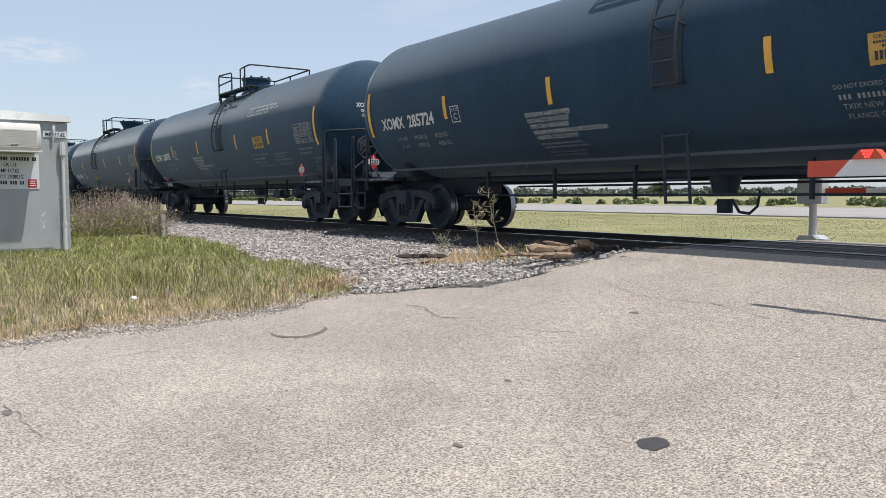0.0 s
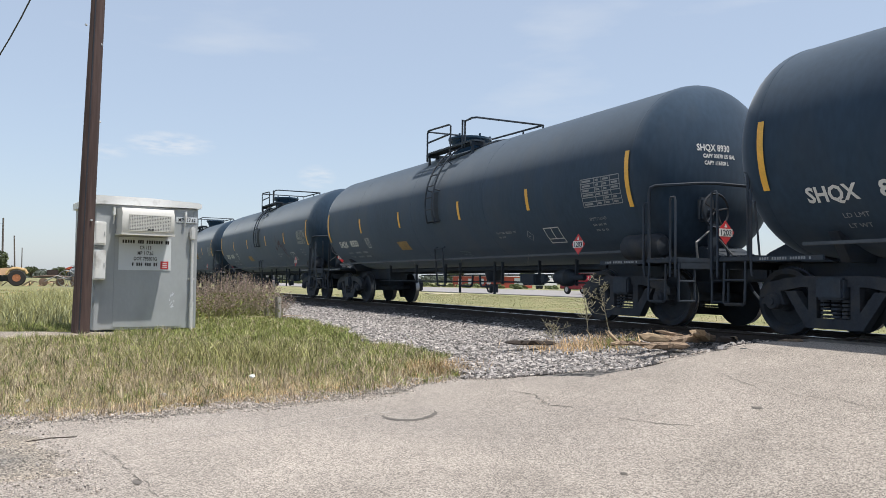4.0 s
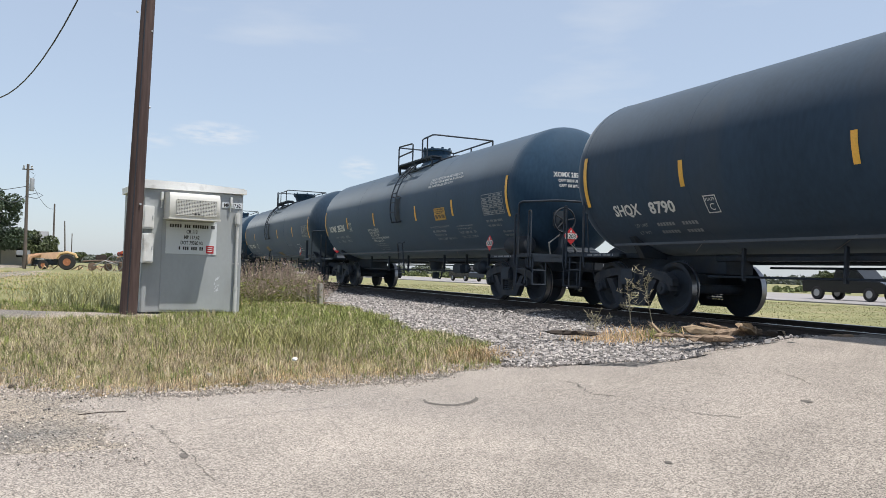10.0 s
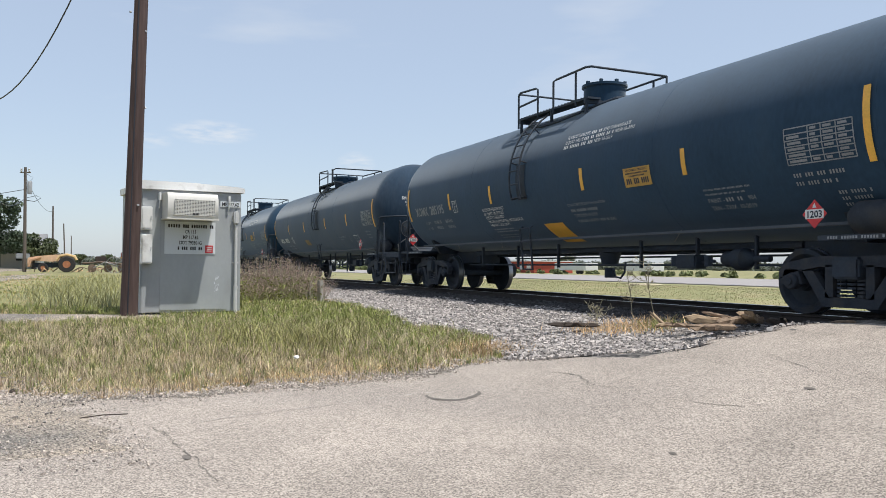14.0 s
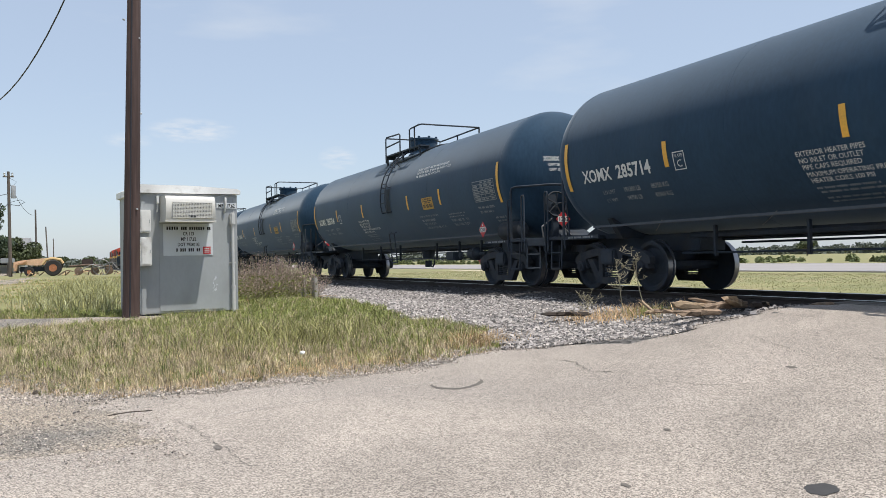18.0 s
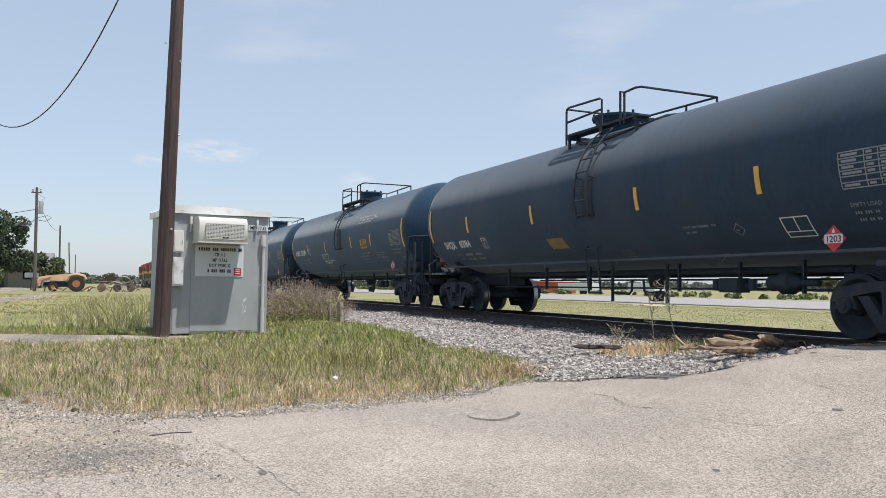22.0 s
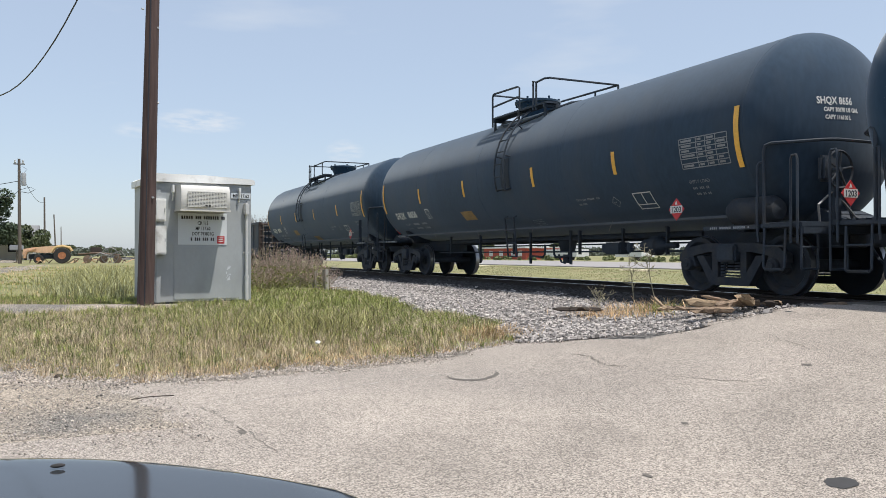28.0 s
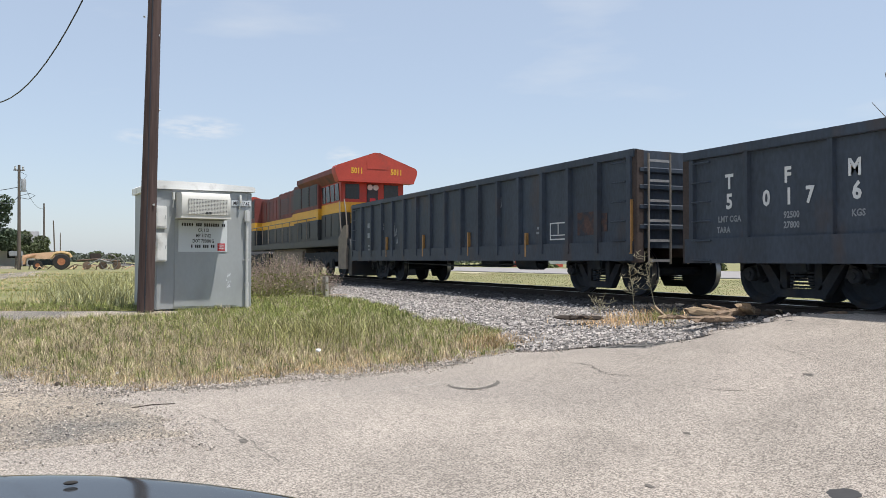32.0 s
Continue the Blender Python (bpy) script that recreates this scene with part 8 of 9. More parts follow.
# pale litter and stones in the grass
for x, y, s, m_, lab in ((-9.35, 2.52, 0.034, M_GATEWHITE, "crumpled white paper litter in the grass"), (-8.85, 1.47, 0.035, M_CONCRETE, "flat pale stone in the grass"), (-8.5, -0.35, 0.04, M_TIE, "dark stone at the grass edge"), (-8.9, 0.2, 0.025, M_CONCRETE, "pale stone at the grass edge")):
    bm = bmesh.new()
    bmesh.ops.create_icosphere(bm, subdivisions=2, radius=s)
    for v in bm.verts:
        v.co *= 0.8 + 0.4 * noise.random()
        v.co.z *= 0.5
    up = 0.10 if "paper" in lab else 0.03
    solid("litter" if "paper" in lab else "loose_stone", bm, m_, lab, "litter" if "paper" in lab else "stone", pose(x, y, h(x, y) + up, 20, 10, 30))


def road_z(x, y, up=0.004):
    return h(x, y) + 0.018 + up


def ribbon(name, pts, w, material, label, category, seed=1):
    """A ragged flat line on the road."""
    r = random.Random(seed)
    fine = []
    for (xa, ya), (xb, yb) in zip(pts, pts[1:]):
        n = max(2, int(math.hypot(xb - xa, yb - ya) / 0.05))
        fine += [(xa + (xb - xa) * k / n + r.uniform(-0.022, 0.022), ya + (yb - ya) * k / n + r.uniform(-0.022, 0.022)) for k in range(n)]
    fine.append(pts[-1])
    bm = bmesh.new()
    prev = None
    for k, (x, y) in enumerate(fine):
        dx, dy = (fine[min(k + 1, len(fine) - 1)][0] - fine[max(k - 1, 0)][0]), (fine[min(k + 1, len(fine) - 1)][1] - fine[max(k - 1, 0)][1])
        d = math.hypot(dx, dy) or 1
        q = w * r.uniform(0.15, 1.2) * min(1, 0.25 + 4 * k / len(fine), 0.25 + 4 * (len(fine) - 1 - k) / len(fine)) / 2
        pair = [bm.verts.new((x - dy / d * q, y + dx / d * q, road_z(x, y))), bm.verts.new((x + dy / d * q, y - dx / d * q, road_z(x, y)))]
        if prev:
            bm.faces.new((prev[0], prev[1], pair[1], pair[0]))
        prev = pair
    return solid(name, bm, material, label, category, group="cracks and marks in the road", smooth=None)


ribbon("road_crack", [(-7.12, 4.65), (-6.88, 4.73), (-6.64, 4.7), (-6.25, 4.56), (-5.99, 4.65), (-5.83, 4.7)], 0.017, M_CRACK, "jagged crack in the asphalt", "crack", 2)
ribbon("road_crack", [(-5.5, 4.62), (-5.43, 4.65), (-5.17, 4.69), (-4.98, 4.77), (-4.6, 4.9)], 0.012, M_CRACK, "fine crack in the asphalt", "crack", 3)
ribbon("road_crack", [(-6.65, 0.69), (-6.38, 0.76), (-6.01, 0.83), (-5.64, 0.86), (-5.34, 0.93), (-5.07, 0.93), (-4.6, 1.0)], 0.011, M_CRACK, "broken edge crack where asphalt meets gravel", "crack", 4)
ribbon("road_crack", [(-5.4, 3.92), (-5.45, 3.7)], 0.010, M_CRACK, "short fine crack in the asphalt", "crack", 5)
ribbon("road_crack", [(-3.4, 5.9), (-4.4, 6.2), (-5.2, 6.15), (-6.2, 6.6)], 0.011, M_CRACK, "long fine crack across the lane", "crack", 6)
ribbon("road_crack", [(-6.9, 7.6), (-6.3, 7.7), (-5.2, 7.55), (-4.2, 7.8)], 0.012, M_CRACK, "fine crack near the crossing", "crack", 7)
M_PAINTOLD = mat("worn_edge_line_paint", (0.42, 0.385, 0.345), 0.9, vary=0.3, scale=6, fine=50)
ribbon("edge_line", [(-6.5, 0.93), (-6.74, 1.54), (-6.96, 2.33), (-7.16, 3.0), (-7.3, 3.6)], 0.022, M_PAINTOLD, "worn pale edge line on the asphalt", "road marking", 8)
bm = bmesh.new()
rk = random.Random(6)
for k in range(26):
    a1 = radians(228 + (k + 1) * 8.2)
    q = 0.045 * rk.uniform(0.7, 1.2) * math.sin(math.pi * (k + 0.7) / 27)
    edge_ = [bm.verts.new((x, y, road_z(x, y))) for x, y in [(-6.98 + (0.25 + e) * math.cos(a1), 3.46 + (0.25 + e) * math.sin(a1)) for e in (-q, q)]]
    if k:
        bm.faces.new((last_[0], edge_[0], edge_[1], last_[1]))
    last_ = edge_
solid("manhole_ring", bm, M_CRACK, "worn round cover rim set in the asphalt", "manhole", smooth=None)


def blot(x, y, ra, rb_, material, label, seed):
    r = random.Random(seed)
    bm = bmesh.new()
    c = bm.verts.new((x, y, road_z(x, y)))
    ring = []
    for k in range(20):
        a = 2 * math.pi * k / 20
        q = r.uniform(0.9, 1.08)
        u, v = x + ra * q * math.cos(a), y + rb_ * q * math.sin(a)
        ring.append(bm.verts.new((u, v, road_z(u, v))))
    for k in range(20):
        bm.faces.new((c, ring[k], ring[(k + 1) % 20]))
    solid("tar_spot", bm, material, label, "tar spot", group="spots on the road", smooth=None)


blot(-2.77, 3.53, 0.085, 0.085, M_TAR, "round black tar spot on the lane", 1)
blot(-4.76, 5.61, 0.06, 0.03, M_CRACK, "small dark spot on the lane", 2)
blot(-6.85, 7.75, 0.05, 0.03, M_TAR, "small tar spot near the crossing", 3)
blot(-4.19, 3.73, 0.035, 0.02, M_CRACK, "tiny pit in the asphalt", 4)
blot(-3.36, 2.72, 0.04, 0.02, M_CRACK, "small pit in the asphalt", 5)
blot(-5.42, 0.87, 0.07, 0.03, M_CRACK, "dark pit at the broken edge", 6)
# dirt path past the pole
pts = np.arange(-9, 1.6, 0.15)
vv, ff = [], []
for k, y in enumerate(pts):
    xc = -14.55 + 0.12 * (y - 0.9) - 0.1 * math.sin(2 * y)
    w = 0.66 * (1 - 0.5 * max(0, (y - 0.6))) + 0.05 * math.sin(5 * y)
    for q in range(5):
        x = xc + (q / 2 - 1) * max(w, 0.02)
        vv.append((x, y, h(x, y) + 0.035 - 0.045 * (abs(q - 2) == 2)))
    if k:
        i = 5 * k
        ff += [(i - 5 + q, i - 4 + q, i + 1 + q, i + q) for q in range(4)]
tagged(new("dirt_path", from_arrays("dirt_path", vv, ff, M_APRON, True)), "pale trodden dirt strip through the grass", "path", kind="structure")
# farm drive
vv, ff = [], []
for k, x in enumerate(np.arange(-96, -43, 1.5)):
    yc = np.interp(x, [-96, -75, -60, -43], [-8.5, -6.6, -7.5, -13])
    for q in range(5):
        y = yc + (q / 2 - 1) * 2.3
        vv.append((x, y, h(x, y) + 0.03 - 0.05 * (abs(q - 2) == 2)))
    if k:
        i = 5 * k
        ff += [(i - 5 + q, i - 4 + q, i + 1 + q, i + q) for q in range(4)]
tagged(new("farm_drive", from_arrays("farm_drive", vv, ff, M_APRON, True)), "pale gravel farm drive", "drive", kind="structure")
# sandy strip worn beside the drive
vv, ff = [], []
for k, x in enumerate(np.arange(-52, -35.5, 0.75)):
    yc = np.interp(x, [-52, -44, -36], [-2.4, -3.0, -3.7])
    w = 1.1 * math.sin(math.pi * (k + 0.5) / 23) ** 0.5 + 0.15 * math.sin(1.7 * k)
    for q in range(5):
        y = yc + (q / 2 - 1) * max(w, 0.1)
        vv.append((x, y, h(x, y) + 0.03 - 0.05 * (abs(q - 2) == 2)))
    if k:
        i = 5 * k
        ff += [(i - 5 + q, i - 4 + q, i + 1 + q, i + q) for q in range(4)]
tagged(new("sandy_strip", from_arrays("sandy_strip", vv, ff, M_APRON, True)), "pale sandy strip worn into the field", "path", kind="structure")

# ---- farm house, tractor, mailbox ----
M_SIDING = mat("white_painted_siding", (0.66, 0.66, 0.64), 0.7, vary=0.06, scale=2, fine=20)
M_SHINGLE = mat("grey_shingle_roof", (0.20, 0.20, 0.20), 0.9, vary=0.2, scale=3, fine=20)
M_ORANGE = mat("faded_orange_machine_paint", (0.50, 0.30, 0.18), 0.75, vary=0.3, scale=3, fine=20, stain=(0.30, 0.14, 0.08), stain_scale=3)
M_OXIDERIM = mat("rusty_orange_rim", (0.38, 0.15, 0.07), 0.8, vary=0.3, scale=4, fine=20)
M_TYRE = mat("dusty_black_rubber", (0.028, 0.026, 0.025), 0.85, vary=0.3, scale=6, fine=30)
fh = thing("farm_house", "small white farm house half hidden by oaks", "house", pose(-99, -9.2, h(-99, -9.2)))
bm = bmesh.new()
box(bm, -3.0, 3.0, -4.5, 4.5, 0, 2.6)
part("wall", bm, M_SIDING, fh)
bm = bmesh.new()
prism(bm, [(-3.5, 2.55), (3.5, 2.55), (0, 3.9)], -5.0, 5.0)
part("roof", bm, M_SHINGLE, fh)
for y in (-2.4, 2.6):
    bm = bmesh.new()
    box(bm, 3.0, 3.03, y - 0.5, y + 0.5, 0.9, 2.0)
    part("window", bm, M_DARKGLASS, fh)
bm = bmesh.new()
box(bm, 3.0, 3.04, -0.2, 0.7, 0.0, 2.05)
part("door", bm, M_GREYPAINT, fh)
bm = bmesh.new()
box(bm, 3.0, 5.2, -1.8, 4.3, 2.2, 2.3)
part("porch_roof", bm, M_SIDING, fh)
for y in (-1.7, 4.2):
    bm = bmesh.new()
    rod(bm, (5.1, y, 0), (5.1, y, 2.2), 0.06, 8)
    part("porch_post", bm, M_SIDING, fh)
mb = thing("mailbox", "grey mailboxes on wooden posts by the drive", "mailbox", pose(-72, -4.75, h(-72, -4.75)))
bm = bmesh.new()
rod(bm, (0, 0, -0.1), (0, 0, 1.1), 0.06, 8)
part("post", bm, M_FARPOLE, mb)
bm = bmesh.new()
box(bm, -0.25, 0.25, -0.5, 0.5, 1.0, 1.42, 0.05)
part("box", bm, M_DRUM, mb)

M_ORANGEPALE = mat("sun_bleached_orange_paint", (0.64, 0.42, 0.27), 0.75, vary=0.25, scale=3, fine=20)
M_OCHRE = mat("ochre_machine_paint", (0.60, 0.41, 0.20), 0.7, vary=0.25, scale=3, fine=20)
trac = thing("tractor", "old faded orange farm tractor parked in grass", "tractor", pose(-60, -0.95, h(-60, -0.95), 0, 0, 90) @ Matrix.Scale(0.8, 4))
for x, y, r_, w in ((-0.35, -0.75, 0.68, 0.42), (-0.35, 0.75, 0.68, 0.42), (-2.15, -0.6, 0.38, 0.25), (-2.15, 0.6, 0.38, 0.25)):
    wheel = new("wheel")
    wheel.parent, wheel.location = trac, (x, y, r_)
    bm = bmesh.new()
    lathe(bm, [(-w / 2, r_ * 0.4), (-w / 2, r_ * 0.92), (-w / 3, r_), (w / 3, r_), (w / 2, r_ * 0.92), (w / 2, r_ * 0.4)], "y", 24)
    part("tyre", bm, M_TYRE, wheel)
    bm = bmesh.new()
    lathe(bm, [(-w / 2 - 0.01, 0.0), (-w / 2 + 0.02, r_ * 0.2), (-w / 2 - 0.012, r_ * 0.45), (w / 2 + 0.012, r_ * 0.45), (w / 2 - 0.02, r_ * 0.2), (w / 2 + 0.01, 0.0)], "y", 20)
    part("rim", bm, M_OXIDERIM, wheel)
bm = bmesh.new()
prism(bm, [(-3.35, 0.72), (-3.30, 1.22), (-2.6, 1.36), (-1.2, 1.50), (-0.9, 1.50), (-0.9, 0.95), (-1.6, 0.9), (-3.0, 0.98), (-3.1, 0.72)], -0.5, 0.5)
part("hood", bm, M_ORANGEPALE, trac)
bm = bmesh.new()
prism(bm, [(-3.3, 0.45), (-3.15, 1.05), (-2.3, 1.3), (-2.3, 1.22), (-3.0, 0.95), (-3.1, 0.45)], -0.8, 0.8)
part("front_loader", bm, M_ORANGE, trac)
bm = bmesh.new()
box(bm, -2.9, 0.2, -0.28, 0.28, 0.4, 0.8, 0.05)
part("chassis", bm, M_UNDER, trac)
for s in (-1, 1):
    bm = bmesh.new()
    pipe(bm, [(-1.15, s * 0.75, 1.0), (-0.9, s * 0.75, 1.38), (-0.35, s * 0.75, 1.5), (0.25, s * 0.75, 1.35), (0.4, s * 0.75, 1.05)], 0.12, 6)
    part("fender", bm, M_OCHRE, trac)
bm = bmesh.new()
box(bm, -0.5, 0.05, -0.25, 0.25, 0.95, 1.08, 0.03)
box(bm, -0.02, 0.08, -0.25, 0.25, 1.05, 1.5, 0.03)
part("seat", bm, M_TYRE, trac)
bm = bmesh.new()
pipe(bm, [(-1.0, 0, 1.2), (-0.8, 0, 1.55)], 0.02)
lathe(bm, [(-0.02, 0.18), (0.0, 0.2), (0.02, 0.18), (-0.02, 0.18)], "z", 14, (-0.8, 0, 1.55), ring=True)
part("steering_wheel", bm, M_TYRE, trac)
M_RUSTDARK = mat("dark_rusty_iron", (0.16, 0.11, 0.08), 0.85, vary=0.4, scale=4, fine=30)
rake = thing("hay_rake", "old spoked hay rake wheel leaning in the weeds", "hay rake", pose(-59, 1.75, h(-59, 1.75), 0, 0, 84))
bm = bmesh.new()
lathe(bm, [(-0.03, 0.55), (0.0, 0.58), (0.03, 0.55), (0.0, 0.52), (-0.03, 0.55)], "y", 24, (0, 0, 0.55), ring=True)
part("rim", bm, M_GALVROD, rake)
for k in range(10):
    bm = bmesh.new()
    a = radians(36 * k)
    rod(bm, (0, 0, 0.55), (0.54 * math.cos(a), 0, 0.55 + 0.54 * math.sin(a)), 0.018, 5)
    part("spoke", bm, M_GALVROD, rake)
bm = bmesh.new()
pipe(bm, [(-1.3, -0.2, 0.35), (-0.6, -0.1, 0.75), (0.0, -0.05, 0.55), (0.7, -0.1, 0.9), (1.1, -0.2, 0.4)], 0.04, 6)
part("frame", bm, M_GALVROD, rake)
impl = thing("farm_implement", "rusty orange trailed farm implement in grass", "implement", pose(-60, 0.95, h(-60, 0.95), 0, 0, 90))
bm = bmesh.new()
for y in (-0.7, 0, 0.7):
    pipe(bm, [(-1.2, y * 0.3, 0.6), (0, y, 0.7), (1.5, y, 0.55)], 0.06, 6)
part("frame", bm, M_RUSTDARK, impl)
for x in (-0.6, 0.4, 1.3):
    bm = bmesh.new()
    lathe(bm, [(-0.03, 0.0), (0.0, 0.28), (0.03, 0.28), (0.05, 0.0)], "y", 16, (x, -0.9, 0.27))
    part("disc", bm, M_RUSTDARK, impl)
bm = bmesh.new()
box(bm, -0.4, 0.3, -0.3, 0.3, 0.7, 1.1, 0.05)
part("gearbox", bm, M_RUST, impl)
rs_ = random.Random(44)
for k in range(20):
    bm = bmesh.new()
    x, y = -59.5 + rs_.uniform(-0.9, 0.9), rs_.uniform(-1.0, 3.4) if k % 4 else rs_.uniform(-3.4, -1.5)
    z = h(x, y)
    a = rs_.uniform(0, 3.14)
    d = Vector((math.cos(a) * 0.5, math.sin(a) * rs_.uniform(0.5, 1.1), rs_.uniform(0.05, 0.28)))
    p0 = Vector((x, y, z + 0.02))
    pipe(bm, [p0, p0 + d * 0.6 + Vector((0, 0, 0.15)), p0 + d], 0.035, 5)
    solid("iron_scrap", bm, M_RUSTDARK if k % 3 else M_ORANGEPALE, "rusty bent iron bar among the farm implements", "scrap iron", group="iron scrap by the tractor")
M_OXIDE = mat("dull_red_metal_wall", (0.42, 0.075, 0.045), 0.7, vary=0.15, scale=0.5, fine=5)
shop = thing("roadside_shop", "long red shop building beyond the highway", "building", pose(-128, 76, -0.36, 0, 0, 0))
bm = bmesh.new()
box(bm, -9, 7, -4, 4, 0, 2.1)
part("wall", bm, M_OXIDE, shop)
bm = bmesh.new()
prism(bm, [(-9.4, 2.05), (7.4, 2.05), (7.4, 2.2), (-9.4, 2.3)], -4.4, 4.4)
part("roof", bm, M_SIDING, shop)
for x in (-6, -2, 2.5, 5):
    bm = bmesh.new()
    box(bm, x - 0.7, x + 0.7, -4.03, -3.99, 0.6, 1.6)
    part("window", bm, M_SIDING, shop)
for x, y, L in ((-108, 72, 9), (-92, 73, 6)):
    tr_ = thing("parked_trailer", "white box trailer parked beyond the highway", "trailer", pose(x, y, -0.36), "parked trailers")
    bm = bmesh.new()
    box(bm, -L / 2, L / 2, -1.2, 1.2, 0.55, 1.75, 0.05)
    part("box", bm, M_SIDING, tr_)
    for q in (-1, 1):
        bm = bmesh.new()
        lathe(bm, [(-0.12, 0.0), (-0.12, 0.4), (0.12, 0.4), (0.12, 0.0)], "y", 16, (L * 0.3 + 0.5 * q, -1.0, 0.4))
        part("wheel", bm, M_TYRE, tr_)

# ---- vehicles on the highway ----
M_CARBLACK = mat("black_car_paint", (0.018, 0.019, 0.021), 0.22, vary=0.1, scale=1)
M_CARSILVER = mat("silver_car_trim", (0.45, 0.46, 0.47), 0.3, 0.6, vary=0.1, scale=1)


def build_pickup(label, paint):
    c = thing("pickup_truck", label, "pickup truck", group="vehicles on the highway")
    bm = bmesh.new()
    prism(bm, [(-2.75, 0.45), (-2.78, 1.15), (-0.6, 1.18), (2.3, 1.12), (2.72, 0.95), (2.78, 0.45)], -0.97, 0.97)
    bmesh.ops.bevel(bm, geom=list(bm.edges), offset=0.05, segments=2, affect="EDGES")
    part("body", bm, paint, c)
    bm = bmesh.new()
    prism(bm, [(-0.75, 1.15), (-0.55, 1.80), (0.75, 1.83), (1.45, 1.15)], -0.85, 0.85)
    bmesh.ops.bevel(bm, geom=list(bm.edges), offset=0.05, segments=2, affect="EDGES")
    part("cab", bm, paint, c)
    for x0, x1, x2, x3 in ((-0.58, -0.45, 0.22, 0.22), (0.3, 0.3, 0.72, 1.25)):
        bm = bmesh.new()
        prism(bm, [(x0, 1.2), (x1, 1.7), (x2, 1.72), (x3, 1.2)], -0.87, -0.845)
        part("window", bm, M_DARKGLASS, c)
    bm = bmesh.new()
    box(bm, -0.6, 0.8, -0.8, 0.8, 1.82, 1.88, 0.03)
    part("roof", bm, M_CARSILVER, c)
    for x in (-1.7, 1.75):
        for y in (-0.86, 0.86):
            w = new("wheel")
            w.parent, w.location = c, (x, y, 0.4)
            bm = bmesh.new()
            lathe(bm, [(-0.13, 0.22), (-0.13, 0.36), (-0.09, 0.4), (0.09, 0.4), (0.13, 0.36), (0.13, 0.22)], "y", 20)
            part("tyre", bm, M_TYRE, w)
            bm = bmesh.new()
            lathe(bm, [(-0.12, 0.0), (-0.11, 0.23), (0.11, 0.23), (0.12, 0.0)], "y", 14)
            part("rim", bm, M_CARSILVER, w)
    return c


PICKUP_Y = 40.5
first = build_pickup("black pickup truck driving on the highway", M_CARBLACK)
VEHICLES = [(first, -39 - 29 * 8.2), (copy_thing(first, Matrix()), -32 - 29 * 10.0), (copy_thing(first, Matrix()), -40 - 29 * 11.5)]
M_CARRED = mat("dark_red_car_paint", (0.22, 0.012, 0.022), 0.25, vary=0.1, scale=1)
oncoming = build_pickup("dark red pickup truck driving on the highway", M_CARRED)

# ---- the parked car whose bonnet shows ----
M_CARPAINT = mat("glossy_grey_car_paint", (0.035, 0.038, 0.042), 0.08, 0.0, vary=0.04, scale=2)
car = thing("parked_car", "dark grey glossy car standing on the lane", "car")
CX, CY, CZ = -1.21, -0.62, -0.62


def hood_z(u, v):
    """Bonnet height over the lane: u metres back from the nose, v metres across from the middle."""
    return 0.957 + 0.01 * math.tanh(u) - 0.07 * math.exp(-u / 0.016) - 0.010 * (abs(v) / 0.85) ** 3 - 0.5 * max(0, abs(v) - 0.78)


bm = bmesh.new()
us, vs_ = 1.7 * np.linspace(0, 1, 46) ** 3, np.linspace(-0.9, 0.9, 37)
grid = []
for u in us:
    row = []
    for v in vs_:
        pull = 0.62 * max(0, (abs(v) - 0.2) / 0.7) ** 2.2 * math.exp(-u / 0.8)
        row.append(bm.verts.new((CX + u + pull, CY + v, CZ + hood_z(u, v))))
    grid.append(row)
for a, b in zip(grid, grid[1:]):
    for k in range(len(vs_) - 1):
        bm.faces.new((a[k], a[k + 1], b[k + 1], b[k]))
# skirt down to the bumper line
rim = grid[0] + [r[-1] for r in grid[1:]]
low = [bm.verts.new((v.co.x + 0.03, v.co.y, CZ + 0.3)) for v in rim]
for k in range(len(rim) - 1):
    bm.faces.new((rim[k], low[k], low[k + 1], rim[k + 1]))
rim = [r[0] for r in grid]
low = [bm.verts.new((v.co.x + 0.03, v.co.y, CZ + 0.3)) for v in rim]
for k in range(len(rim) - 1):
    bm.faces.new((rim[k], rim[k + 1], low[k + 1], low[k]))
part("bonnet", bm, M_CARPAINT, car, smooth=60)


def car_shell(name, rows, material, bevel=0.04):
    """A closed body skinned over cross sections: x, half width below, half width above, foot and top."""
    bm = bmesh.new()
    rings = []
    for x, wl_, wt_, z0, z1 in rows:
        rings.append([bm.verts.new((CX + x, CY + y, CZ + z)) for y, z in ((-wl_, z0), (-wl_, z0 + 0.55 * (z1 - z0)), (-wt_, z1), (wt_, z1), (wl_, z0 + 0.55 * (z1 - z0)), (wl_, z0))])
    for p0, p1 in zip(rings, rings[1:]):
        for k in range(6):
            bm.faces.new((p0[k], p0[(k + 1) % 6], p1[(k + 1) % 6], p1[k]))
    bm.faces.new(rings[0][::-1])
    bm.faces.new(rings[-1])
    bmesh.ops.recalc_face_normals(bm, faces=bm.faces)
    bmesh.ops.bevel(bm, geom=list(bm.edges), offset=bevel, segments=2, affect="EDGES")
    return part(name, bm, material, car, smooth=40)


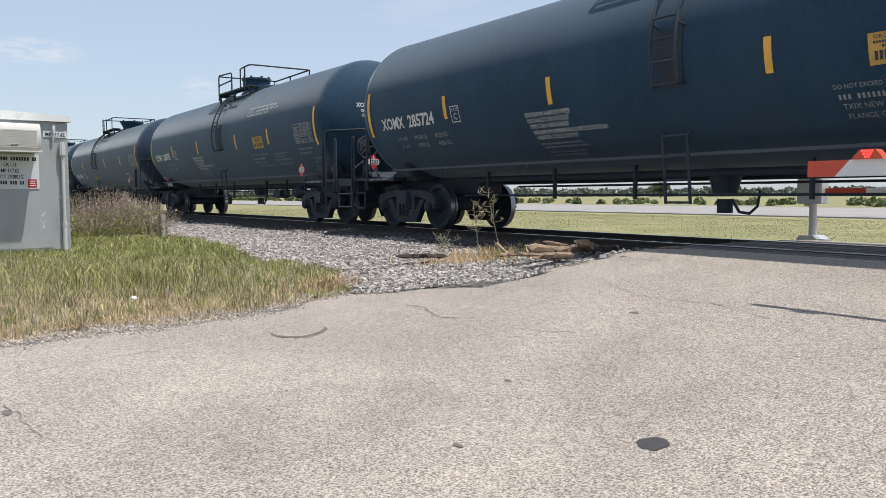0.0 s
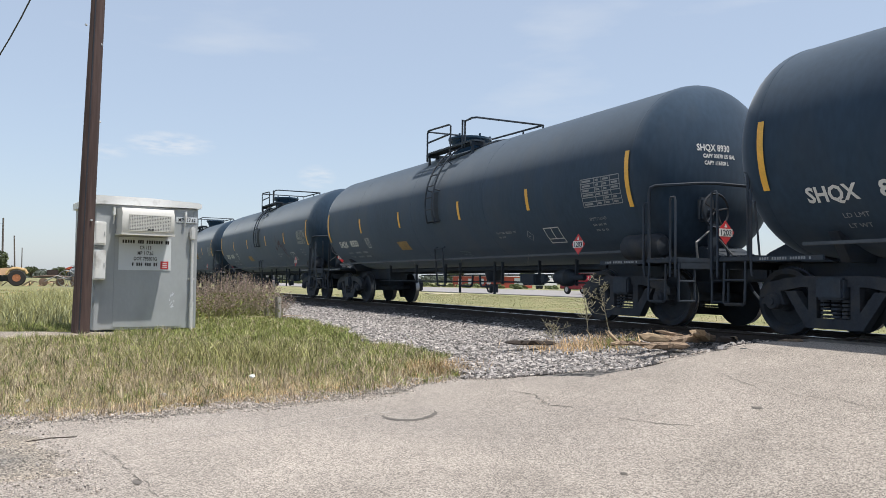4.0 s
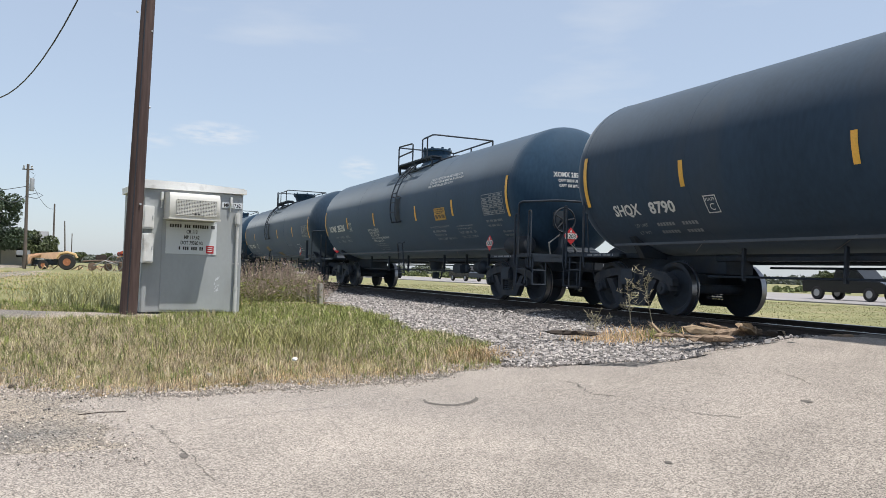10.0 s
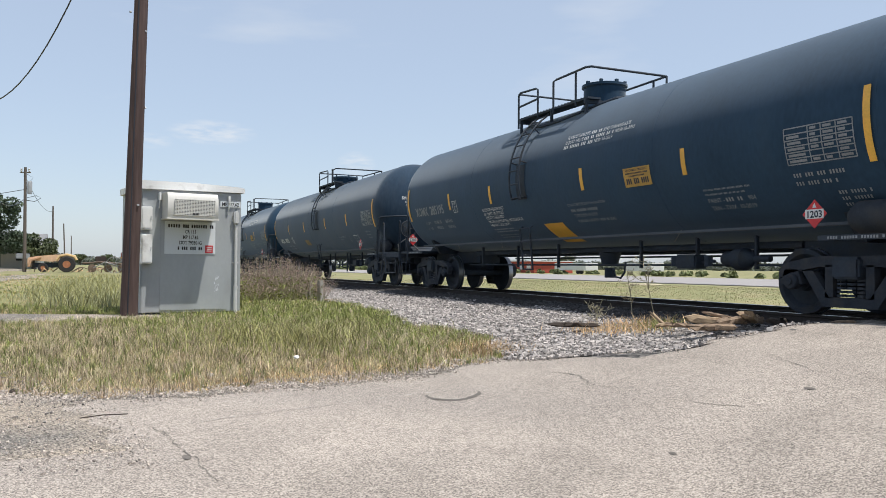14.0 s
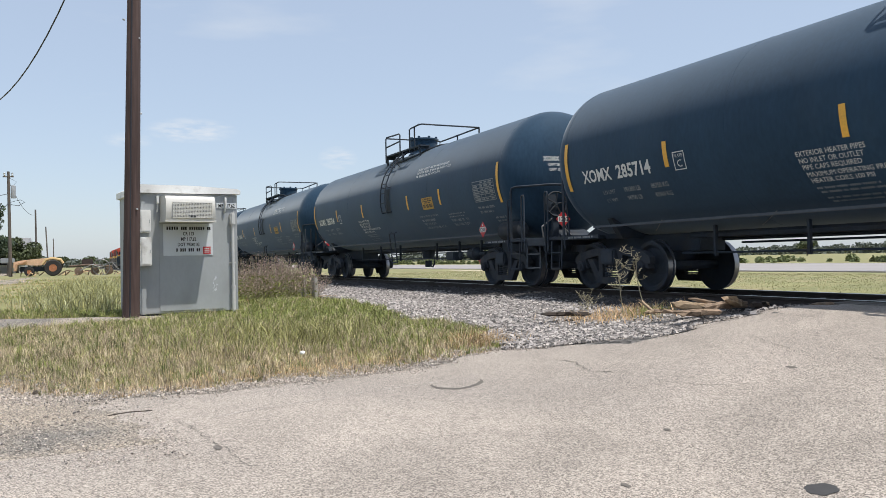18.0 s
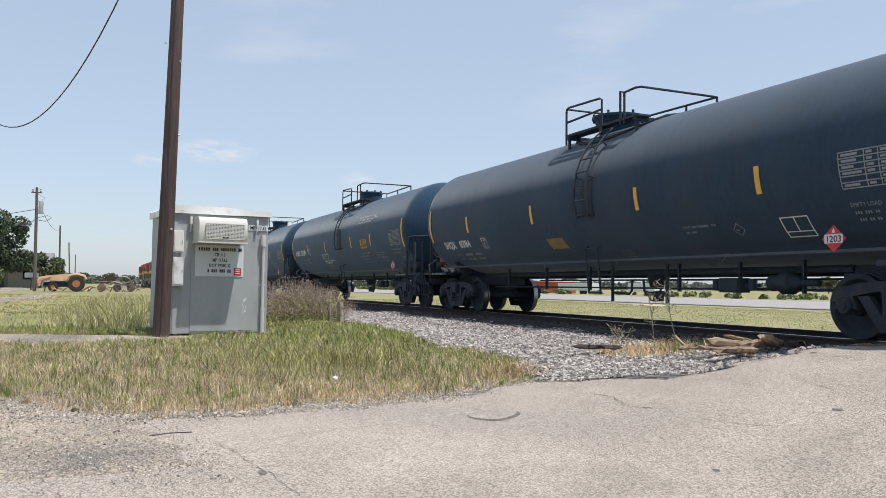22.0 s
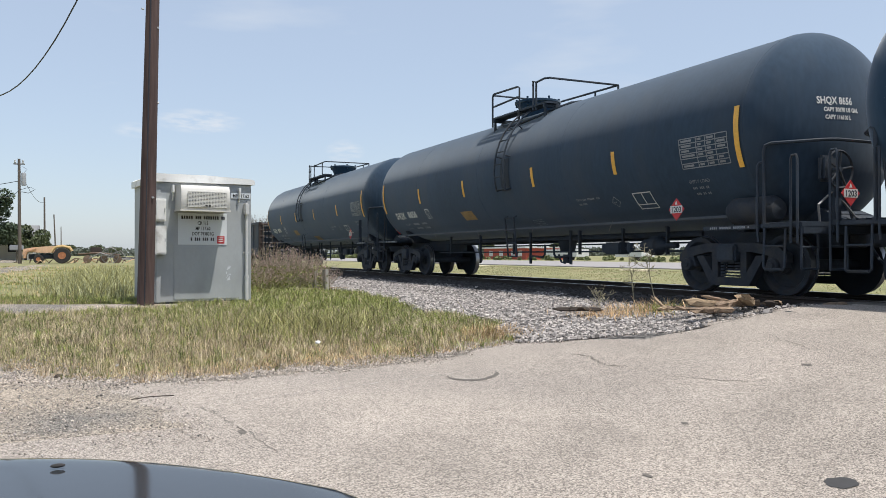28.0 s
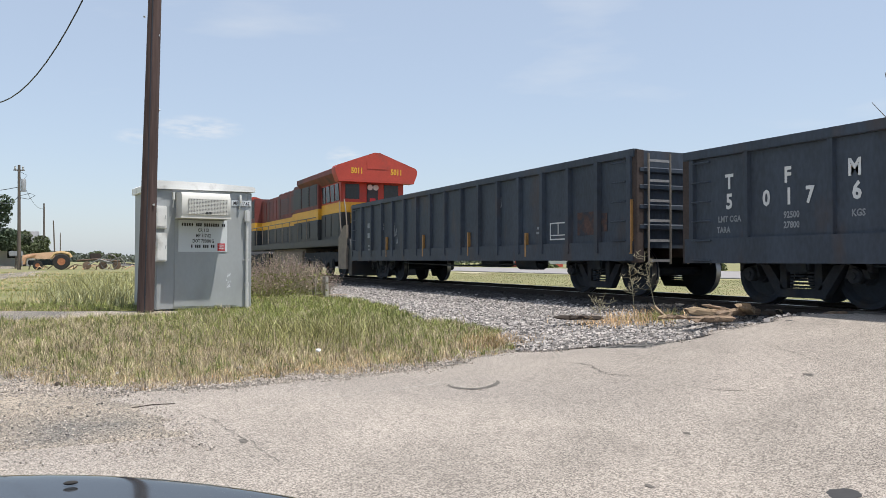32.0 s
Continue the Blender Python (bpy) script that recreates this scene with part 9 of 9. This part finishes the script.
car_shell("body", [(1.71, 0.88, 0.84, 0.30, 0.955), (2.6, 0.90, 0.85, 0.24, 0.97), (3.7, 0.90, 0.85, 0.24, 0.98), (4.35, 0.88, 0.80, 0.28, 0.99), (4.62, 0.80, 0.70, 0.36, 0.90)], M_CARPAINT)
car_shell("roof", [(2.45, 0.62, 0.60, 1.36, 1.43), (2.9, 0.64, 0.62, 1.39, 1.47), (3.5, 0.63, 0.60, 1.38, 1.45), (3.85, 0.60, 0.56, 1.32, 1.38)], M_CARPAINT, 0.02)
car_shell("cabin_glass", [(1.72, 0.80, 0.78, 0.93, 0.96), (2.5, 0.74, 0.60, 0.93, 1.40), (3.8, 0.73, 0.57, 0.93, 1.36), (4.42, 0.72, 0.66, 0.93, 0.99)], M_DARKGLASS, 0.01)
for s in (-1, 1):
    for x0, x1 in ((1.80, 2.46), (3.02, 3.00), (4.30, 3.84)):
        bm = bmesh.new()
        rod(bm, (CX + x0, CY + s * 0.80, CZ + 0.96), (CX + x1, CY + s * 0.60, CZ + 1.41), 0.035, 8)
        part("pillar", bm, M_CARPAINT, car)
    bm = bmesh.new()
    bmesh.ops.create_uvsphere(bm, u_segments=14, v_segments=10, radius=0.11)
    for v in bm.verts:
        v.co = (CX + 1.98 + v.co.x * 0.7, CY + s * 0.99 + v.co.y, CZ + 1.03 + v.co.z * 0.7)
    part("door_mirror", bm, M_CARPAINT, car, smooth=60)
    for x in (2.78, 3.75):
        bm = bmesh.new()
        box(bm, CX + x - 0.09, CX + x + 0.09, CY + s * 0.90 - 0.02, CY + s * 0.90 + 0.02, CZ + 0.80, CZ + 0.83, 0.008)
        part("door_handle", bm, M_CARPAINT, car)
    for x in (0.88, 3.72):
        wh = new("wheel")
        wh.parent, wh.location = car, (CX + x, CY + s * 0.82, CZ + 0.32)
        bm = bmesh.new()
        lathe(bm, [(-0.1, 0.2), (-0.1, 0.30), (-0.06, 0.325), (0.06, 0.325), (0.1, 0.30), (0.1, 0.2)], "y", 24)
        part("tyre", bm, M_TYRE, wh)
        bm = bmesh.new()
        lathe(bm, [(-0.09, 0.0), (-0.085, 0.06), (-0.06, 0.19), (-0.095, 0.205), (0.095, 0.205), (0.06, 0.19), (0.085, 0.06), (0.09, 0.0)], "y", 20)
        part("rim", bm, M_CARSILVER, wh)
bm = bmesh.new()
bmesh.ops.create_uvsphere(bm, u_segments=12, v_segments=8, radius=0.005)
for v in bm.verts:
    v.co = (CX + 0.18 + v.co.x * 1.0, CY + 0.43 + v.co.y * 1.9, CZ + hood_z(0.18, 0.43) + 0.004 + v.co.z * 0.55)
part("washer_nozzle", bm, M_TYRE, car)

# two weathered stub posts at the foot of the weed bush
M_STUB = mat("grey_weathered_post_wood", (0.36, 0.34, 0.30), 0.9, vary=0.3, scale=5, fine=30, stretch=(4, 4, 1))
for x, y, top in ((-19.22, 5.36, 0.5), (-19.17, 5.52, 0.5)):
    bm = bmesh.new()
    box(bm, -0.045, 0.045, -0.045, 0.045, -0.1, top, 0.01)
    solid("stub_post", bm, M_STUB, "short grey weathered post stub beside the weed bush", "post", Matrix.Translation((x, y, h(x, y))), group="post stubs")


# ---- motion ----
def travel(t):
    """Metres that the train has gone by."""
    return float(np.interp(t, [0, 3.2, 7.2, 10.0, 32.0], [0, 33.92, 77.32, 108.52, 352.72]))


def motions():
    stops = [0, 1.6, 3.2, 5.2, 7.2, 8.6, 10.0, 15, 20, 26, 32.0]
    for ob, at in TRAIN:
        walk(ob, [(t, pose(at + travel(t), TRACK_Y, 0)) for t in stops])
    for ob, start in VEHICLES:
        walk(ob, [(t, pose(start + 29 * t, PICKUP_Y, -0.30)) for t in (0.0, 8.0, 16.0, 24.0, 32.0)])
    walk(oncoming, [(t, pose(-31.0 - 24 * (t - 3.0), 42.2, -0.30, 0, 0, 180)) for t in (0.0, 8.0, 16.0, 24.0, 32.0)])
    # wheels: one turn in about a quarter of a second
    steps = [k / FPS for k in range(0, int(32 * FPS) + 1)]
    turns = [math.degrees(travel(t) / 0.457) for t in steps]
    for ob, _ in TRAIN:
        for w in ob.children_recursive:
            if w.name.startswith("wheelset"):
                x, y, z = w.location
                walk(w, [(t, pose(x, y, z, 0, a, 0)) for t, a in zip(steps, turns)])


motions()
